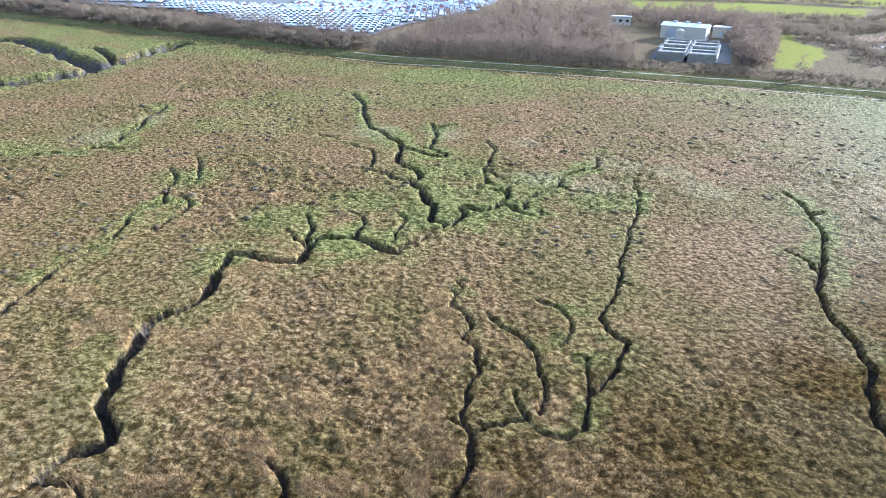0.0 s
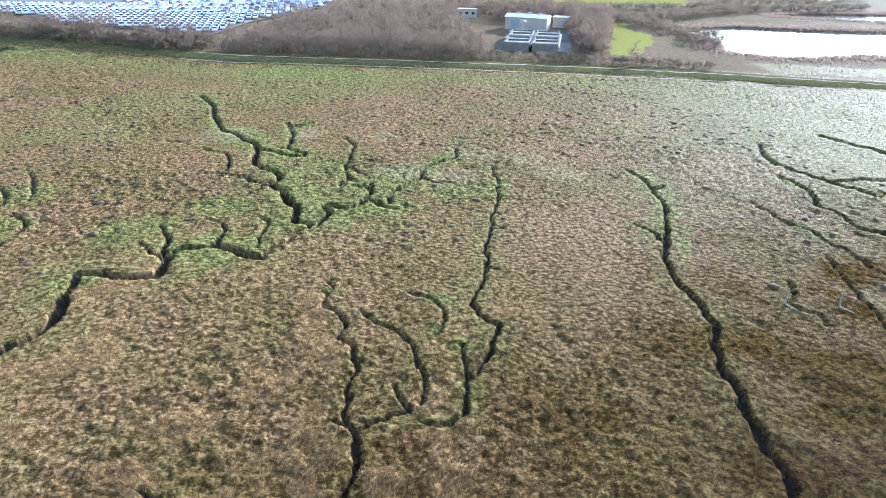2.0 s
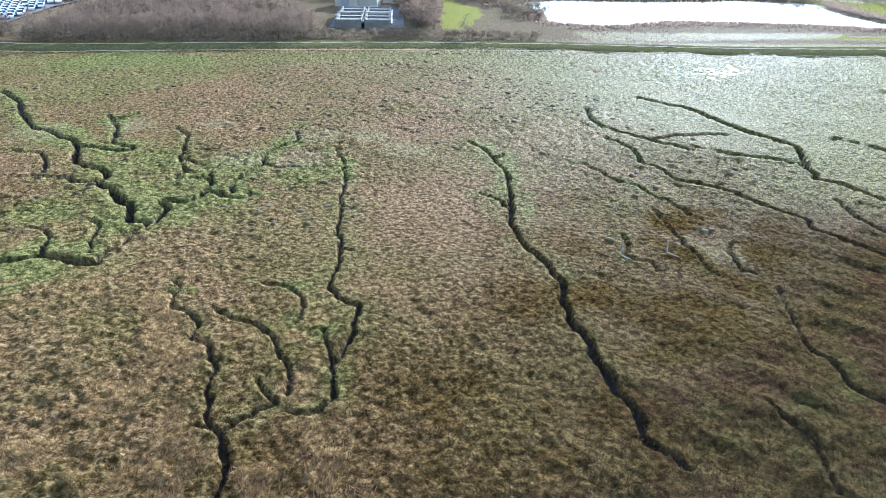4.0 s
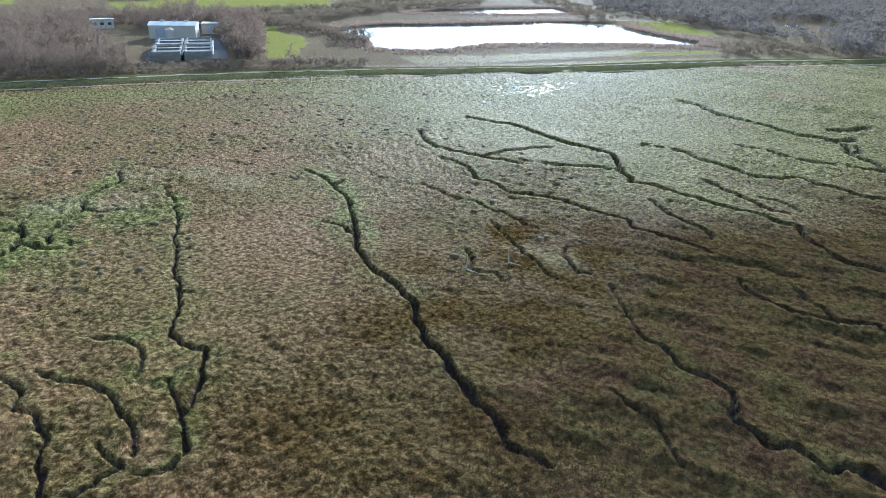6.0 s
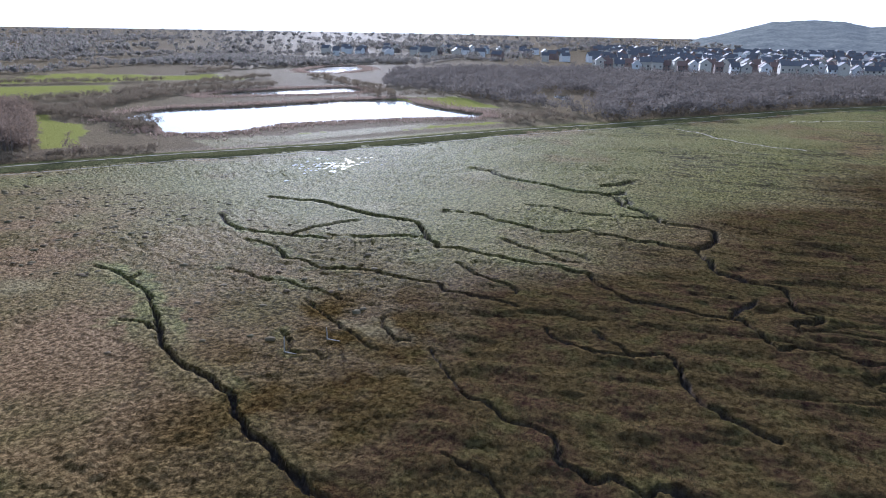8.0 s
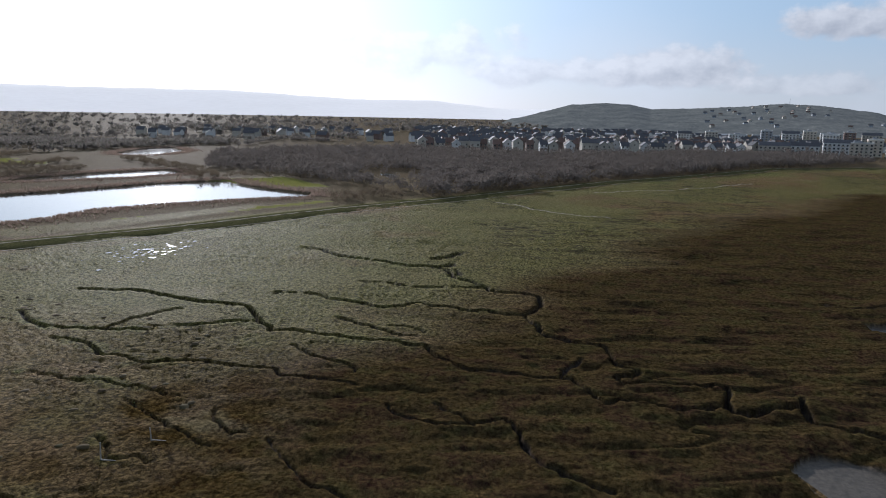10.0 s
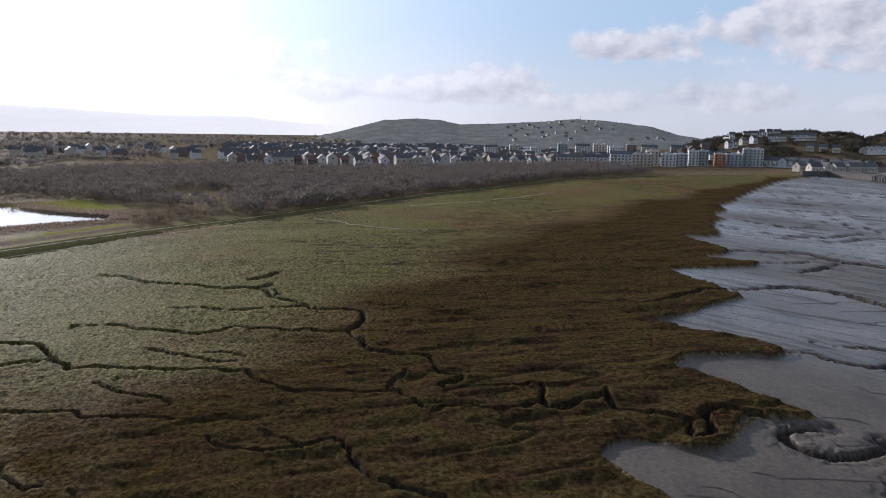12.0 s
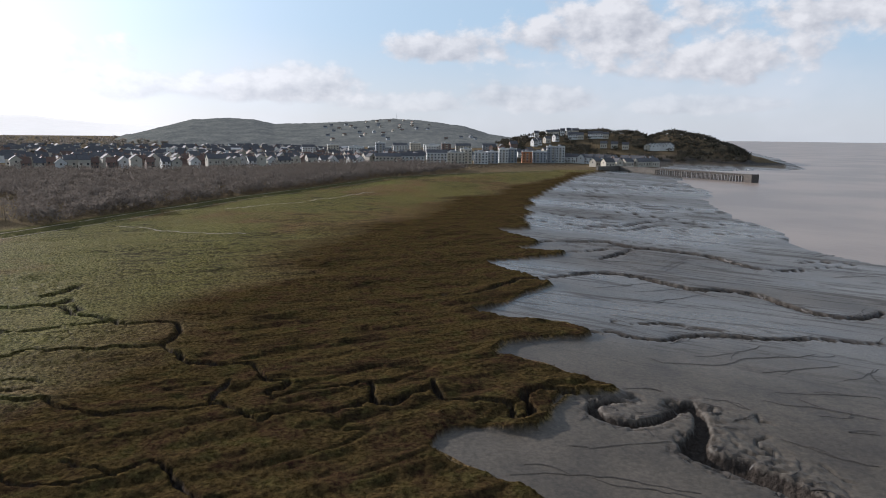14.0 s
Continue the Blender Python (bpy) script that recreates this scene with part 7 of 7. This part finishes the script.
build_pier()


# ---- treatment works ----
def build_works():
    turn, skew = -30.0, -22.0
    shed = thing("works_building", 80.6, 240.6, 0.3, turn, "large white metal-clad works building with pale roof", "building")
    part("wall", mesh_of("wall", *box(-7.2, 7.2, -3.6, 3.6, -0.5, 4.1), M_STEEL), shed)
    v = [(-7.5, -3.9, 4.1), (7.5, -3.9, 4.1), (7.5, 3.9, 4.1), (-7.5, 3.9, 4.1), (-7.5, 0, 5.0), (7.5, 0, 5.0)]
    cover = part("roof", mesh_of("roof", v, [(0, 1, 5, 4), (2, 3, 4, 5), (1, 2, 5), (3, 0, 4), (0, 3, 2, 1)], M_WHITE), shed)
    part("door", mesh_of("door", *box(-5.2, -2.2, -3.72, -3.6, -0.2, 3.2), M_GREYWALL), shed)
    rib = mesh_of("cladding_rib", *box(-0.07, 0.07, -0.06, 0.0, 0.3, 3.9), M_STEEL)
    for i in range(7):
        part("cladding_rib", rib, shed, at=pose(-1.6 + 1.25 * i, -3.6, 0))
    vent = mesh_of("roof_vent", *box(-0.6, 0.6, -0.4, 0.4, 0, 0.55), M_GALV)
    for x in (-3.6, 0.4, 4.0):
        part("roof_vent", vent, cover, "grey steel roof vent", at=pose(x, 0, 4.85))
    silo = thing("silo", 76.6, 233.6, 0.3, 0, "short white cylindrical silo in front of the works building", "silo")
    v, f = [], []
    tube(v, f, (0, 0, -0.2), (0, 0, 3.4), 1.3, 1.3, 18)
    part("tank", mesh_of("tank", v, f, M_STEEL), silo)
    v, f = [], []
    tube(v, f, (0, 0, 3.4), (0, 0, 4.0), 1.3, 0.2, 18)
    part("cone", mesh_of("cone", v, f, M_STEEL), silo)
    hut = thing("plant_hut", 94.6, 245.2, 0.3, turn, "small white flat-roofed plant building beside the works", "building")
    part("wall", mesh_of("wall", *box(-2.7, 2.7, -2.4, 2.4, -0.4, 3.2), M_STEEL), hut)
    part("roof", mesh_of("roof", *box(-2.9, 2.9, -2.6, 2.6, 3.2, 3.5), M_CONCRETE), hut)
    part("door", mesh_of("door", *box(-0.6, 0.6, -2.5, -2.4, -0.1, 2.1), M_GREYWALL), hut)
    cabin = thing("cabin", 67.5, 276.0, 0.3, -14.0, "grey flat-roofed cabin half hidden among bare trees", "building")
    part("wall", mesh_of("wall", *box(-3.8, 3.8, -1.6, 1.6, -0.4, 2.9), M_STEEL), cabin)
    part("roof", mesh_of("roof", *box(-4.0, 4.0, -1.8, 1.8, 2.9, 3.15), M_CONCRETE), cabin)
    pane = mesh_of("window", *box(-0.6, 0.6, -1.66, -1.6, 1.1, 2.0), M_PANE)
    for x in (-2.4, 0.0, 2.4):
        part("window", pane, cabin, at=pose(x, 0, 0))
    yard = thing("works_yard", 74.5, 212, 0.38, skew, "grey paved yard of the treatment works", "yard")
    part("paving", mesh_of("paving", *box(-10.5, 10.5, -19, 24, -0.3, 0.06), M_ASPHALT), yard)
    wall = mesh_of("tank_wall", *box(-0.18, 0.18, -6.5, 6.5, -0.2, 2.2), M_TANK)
    end = mesh_of("tank_end", *box(-3.5, 3.5, -0.18, 0.18, -0.2, 2.2), M_TANK)
    walkway = mesh_of("walkway", *box(-3.6, 3.6, -0.32, 0.32, 2.25, 2.36), M_CONCRETE)
    pipe_v, pipe_f = [], []
    tube(pipe_v, pipe_f, (0, -6.5, 1.2), (0, 6.5, 1.2), 0.28, 0.28, 8)
    pipe = mesh_of("pipe", pipe_v, pipe_f, M_GALV)
    water = mesh_of("water", *box(-3.2, 3.2, -6.2, 6.2, -0.1, 1.2), M_SLUDGE)
    post_v, post_f = [], []
    tube(post_v, post_f, (0, 0, 2.3), (0, 0, 3.4), 0.05, 0.05, 5)
    post = mesh_of("post", post_v, post_f, M_GALV)
    rail = mesh_of("handrail", *box(-3.6, 3.6, -0.04, 0.04, 3.3, 3.4), M_GALV)
    for i, (x, y) in enumerate(((70.3, 215.0), (77.7, 212.0), (64.9, 201.4), (72.3, 198.4))):
        tank = thing("settlement_tank", x, y, 0.44, skew, "open concrete settlement tank with steel walkways", "tank", "settlement tanks")
        for s in (-3.35, 3.35):
            part("tank_wall", wall, tank, at=pose(s, 0, 0))
        for s in (-6.5, 6.5):
            part("tank_end", end, tank, at=pose(0, s, 0))
        for s in (-5.6, 0.3):
            part("walkway", walkway, tank, at=pose(0, s, 0))
            part("handrail", rail, tank, at=pose(0, s - 0.45, 0))
            for u in (-3.3, 0, 3.3):
                part("post", post, tank, at=pose(u, s - 0.45, 0))
        part("water", water, tank)
        part("pipe", pipe, tank, at=pose(3.85, 0, 0))


build_works()


# ---- parked cars ----
def car_shape(v, f, g, h, s=1.0):
    """Body in v, f and glass house in g, h: wedge nose, raked screens, tail."""
    k = len(v)
    ring = [(-2.15, 0.35), (-2.2, 0.78), (-1.3, 0.95), (1.75, 1.0), (2.2, 0.88), (2.2, 0.35)]
    for y in (-0.88, 0.88):
        v += [(x, y, z) for x, z in ring]
    f += [tuple(k + i for i in range(6)), tuple(k + 11 - i for i in range(6))]
    f += [(k + i, k + (i + 1) % 6, k + 6 + (i + 1) % 6, k + 6 + i) for i in range(6)]
    k = len(g)
    for y, t in ((-0.82, -0.62), (0.82, 0.62)):
        g += [(-1.2, y, 0.94), (1.7, y, 0.98), (1.25, t, 1.46), (-0.45, t, 1.46)]
    h += [(k, k + 1, k + 2, k + 3), (k + 7, k + 6, k + 5, k + 4), (k, k + 3, k + 7, k + 4), (k + 1, k + 5, k + 6, k + 2)]
    return k


def build_cars():
    rng = random.Random(23)
    park = [(-178, 330), (-98, 292), (-72, 262), (-40, 243), (-24, 232), (-14, 262), (14, 312), (26, 360), (20, 470), (-260, 470)]
    flat_sheet("car_compound", swollen(park, 0.02), 0.75, M_ASPHALT, "wide asphalt vehicle compound", "compound")
    car = thing("car", 0, 0, -100, 0, "new silver or white car parked in a dense row", "car", "compound cars")
    v, f, g, h = [], [], [], []
    car_shape(v, f, g, h)
    part("body", mesh_of("body", v, f, M_CARBODY), car)
    part("cabin_glass", mesh_of("cabin_glass", g, h, M_PANE), car, "dark tinted car windows")
    part("roof", mesh_of("roof", *box(-0.45, 1.25, -0.62, 0.62, 1.46, 1.50), M_CARBODY), car)
    wv, wf = [], []
    tube(wv, wf, (0, -0.1, 0), (0, 0.1, 0), 0.32, 0.32, 10)
    wheel = mesh_of("wheel", wv, wf, M_TYRE)
    for x in (-1.35, 1.4):
        for y in (-0.82, 0.82):
            part("wheel", wheel, car, at=pose(x, y, 0.32))
    spots = []
    for r in range(38):
        y0 = 236 + 5.5 * r
        for c in range(124):
            x, y = 34 - 2.28 * c, y0 - 0.16 * (34 - 2.28 * c) * 0.5 + rng.uniform(-0.25, 0.25)
            if (c // 22 + r // 7) % 9 == 4:
                continue
            spots.append((x, y))
    a = np.array(spots)
    ok = inside(a[:, 0], a[:, 1], park)
    spots = [s for s, q in zip(spots, ok) if q and rng.random() < 0.93]
    spots.sort(key=lambda q: q[1] + 0.35 * q[0])
    first = True
    for x, y in spots[:260]:
        m = pose(x, y, 0.76, 0, 0, 94 + rng.uniform(-2, 2))
        if first:
            car.matrix_basis, first = m, False
        else:
            copy_thing(car, m)
    # the rest of the compound, joined
    V, F = [], []
    for x, y in spots[260:]:
        bv, bf, gv, gf = [], [], [], []
        car_shape(bv, bf, gv, gf)
        w = radians(94 + rng.uniform(-2, 2))
        c, s = math.cos(w), math.sin(w)
        k = len(V)
        V += [(px * c - py * s + x, px * s + py * c + y, pz + 0.76) for px, py, pz in bv + gv]
        F += [tuple(k + i for i in q) for q in bf] + [tuple(k + len(bv) + i for i in q) for q in gf]
    tagged(new("parked_cars", mesh_of("parked_cars", V, F, M_CARMASS)), "hundreds of white and silver cars parked in dense rows", "cars", kind="stuff")


build_cars()


# ---- small things on the marsh ----
def build_small():
    rng = random.Random(31)
    for x, y, h, lean in ((44.2, 50.2, 1.7, 4), (49.1, 48.9, 1.4, -6)):
        post = thing("marsh_stake", x, y, height_at(x, y), 0, "bleached thin wooden stake standing in the marsh", "stake", "marsh stakes")
        v, f = [], []
        tube(v, f, (0, 0, -0.4), (0.02 * lean, 0, h), 0.075, 0.05, 7)
        part("shaft", mesh_of("shaft", v, f, M_STICK), post)
        v, f = [], []
        tube(v, f, (0, 0, 0.05), (0.5, -1.3, -0.02), 0.06, 0.03, 6)
        part("fallen_branch", mesh_of("fallen_branch", v, f, M_STICK), post)
    # standing water between the tussocks
    v, f = [], []
    for _ in range(90):
        px, py = rng.gauss(121, 5.0), rng.gauss(117, 4.0)
        r, k = rng.uniform(0.12, 0.5), len(v)
        n = 9
        for i in range(n):
            w, q = 2 * math.pi * i / n, r * rng.uniform(0.6, 1.2)
            v.append((px + q * math.cos(w) * 1.5, py + q * math.sin(w), 0.02))
        f.append(tuple(range(k, k + n)))
    tagged(new("marsh_puddles", mesh_of("marsh_puddles", v, f, M_POND)), "shallow glinting puddles between marsh tussocks", "puddles", kind="stuff")


build_small()


# ---- grass ----
def build_grass():
    rs = np.random.RandomState(3)
    n = 180000
    az = np.radians(rs.uniform(-44, 146, n))
    r = 29 + (215 - 29) * rs.uniform(0, 1, n) ** 2.1
    under = 7000
    r[:under], az[:under] = 29.5 * np.sqrt(rs.uniform(0, 1, under)), rs.uniform(0, 2 * np.pi, under)
    x, y = r * np.sin(az), r * np.cos(az)
    z, zone = relief(x, y)
    keep = (zone["mud"] < 0.35) & (zone["track"] < 0.4)
    x, y, z = x[keep], y[keep], z[keep]
    zone = {k: q[keep] for k, q in zone.items()}
    pick = rs.uniform(0, 1, x.size)
    tall = zone["straw"] > 0.35 + 0.4 * pick
    low = (zone["brown"] > pick) & ~tall
    lush = (zone["green"] > 0.35 + 0.6 * pick) & ~tall & ~low
    rest = ~tall & ~low & ~lush
    for name, sel, mat, label, size in (("tall_straw_grass", tall, M_HAYGRASS, "tall pale straw-coloured grass tussocks", 0.46), ("cordgrass", low, M_CORD, "matted dark brown cordgrass of the low marsh", 0.24),
                                        ("lush_grass", lush, M_LUSH, "bright green grass along creek banks", 0.17), ("marsh_grass", rest, M_GRASS, "matted olive and tan marsh grass", 0.18)):
        bx, by, bz = x[sel], y[sel], z[sel]
        m = bx.size
        V = []
        comb = fbm(bx, by, 6.0, 2, 201) * 9.0
        for _ in range(3):
            w = comb + rs.uniform(-2.2, 2.2, m)
            long = size * rs.uniform(0.6, 1.5, m)
            lift = rs.uniform(0.25, 1.0, m) * (1.0 if size > 0.4 else 0.62)
            px, py = bx + rs.normal(0, 0.13, m), by + rs.normal(0, 0.13, m)
            half = rs.uniform(0.018, 0.05, m) * (0.6 + 0.4 * np.maximum(1, np.hypot(bx, by) / 60))
            sx, sy = -np.sin(w) * half, np.cos(w) * half
            out = long * np.sqrt(np.maximum(0, 1 - lift * lift))
            tip = np.stack((px + np.cos(w) * out, py + np.sin(w) * out, bz + long * lift), -1)
            V.append(np.stack((np.stack((px - sx, py - sy, bz - 0.06), -1), np.stack((px + sx, py + sy, bz - 0.06), -1), tip), 1).reshape(-1, 3))
        V = np.concatenate(V)
        me = bpy.data.meshes.new(name)
        me.vertices.add(len(V)); me.vertices.foreach_set("co", V.astype(np.float32).ravel())
        me.loops.add(len(V)); me.loops.foreach_set("vertex_index", np.arange(len(V), dtype=np.int32))
        me.polygons.add(len(V) // 3); me.polygons.foreach_set("loop_start", np.arange(0, len(V), 3, dtype=np.int32))
        me.update(calc_edges=True)
        me.materials.append(mat)
        tagged(new(name, me), label, "grass", kind="stuff")


def build_tussocks():
    """Raised grass clumps that stand out of the sward, joined."""
    rs = np.random.RandomState(9)
    n = 10000
    az = np.radians(rs.uniform(-42, 110, n))
    r = np.sqrt(rs.uniform(70.0 ** 2, 235.0 ** 2, n))
    x, y = r * np.sin(az), r * np.cos(az)
    z, zone = relief(x, y)
    lump = fbm(x, y, 16.0, 3, 211)
    keep = (zone["mud"] < 0.1) & (zone["wood"] < 0.2) & (zone["meadow"] < 0.2) & (zone["green"] < 0.6) & (zone["brown"] < 0.25) & (lump + rs.uniform(-0.25, 0.25, n) > 0.60 - 0.07 * zone["plain"] + 0.25 * smooth(x, 60, 150)) & (bank_side(x, y) < -9)
    x, y, z = x[keep], y[keep], z[keep]
    m = x.size
    wide, high = rs.uniform(0.25, 0.70, m), rs.uniform(0.07, 0.19, m)
    V = []
    for share, lift, sides in ((1.0, -0.35, 6), (0.72, 0.62, 6), (0.0, 1.0, 1)):
        for b in range(sides):
            w = 2 * np.pi * b / sides + rs.uniform(-0.3, 0.3, m)
            q = wide * share * rs.uniform(0.75, 1.2, m)
            V.append(np.stack((x + q * np.cos(w), y + q * np.sin(w), z + high * lift * rs.uniform(0.8, 1.15, m)), -1))
    V = np.stack(V, 1).reshape(-1, 3)
    tri = []
    for b in range(6):
        c = (b + 1) % 6
        tri += [(b, c, 6 + c), (b, 6 + c, 6 + b), (6 + b, 6 + c, 12)]
    F = (np.array(tri)[None] + 13 * np.arange(m)[:, None, None]).reshape(-1, 3)
    me = bpy.data.meshes.new("marsh_tussocks")
    me.vertices.add(len(V)); me.vertices.foreach_set("co", V.astype(np.float32).ravel())
    me.loops.add(F.size); me.loops.foreach_set("vertex_index", F.astype(np.int32).ravel())
    me.polygons.add(len(F)); me.polygons.foreach_set("loop_start", (np.arange(len(F)) * 3).astype(np.int32))
    me.polygons.foreach_set("use_smooth", np.ones(len(F), bool))
    me.update(calc_edges=True)
    me.materials.append(M_TUSSOCK)
    tagged(new("marsh_tussocks", me), "small tan grass tussocks dotted over the upper marsh", "tussocks", kind="stuff")


build_tussocks()
build_grass()
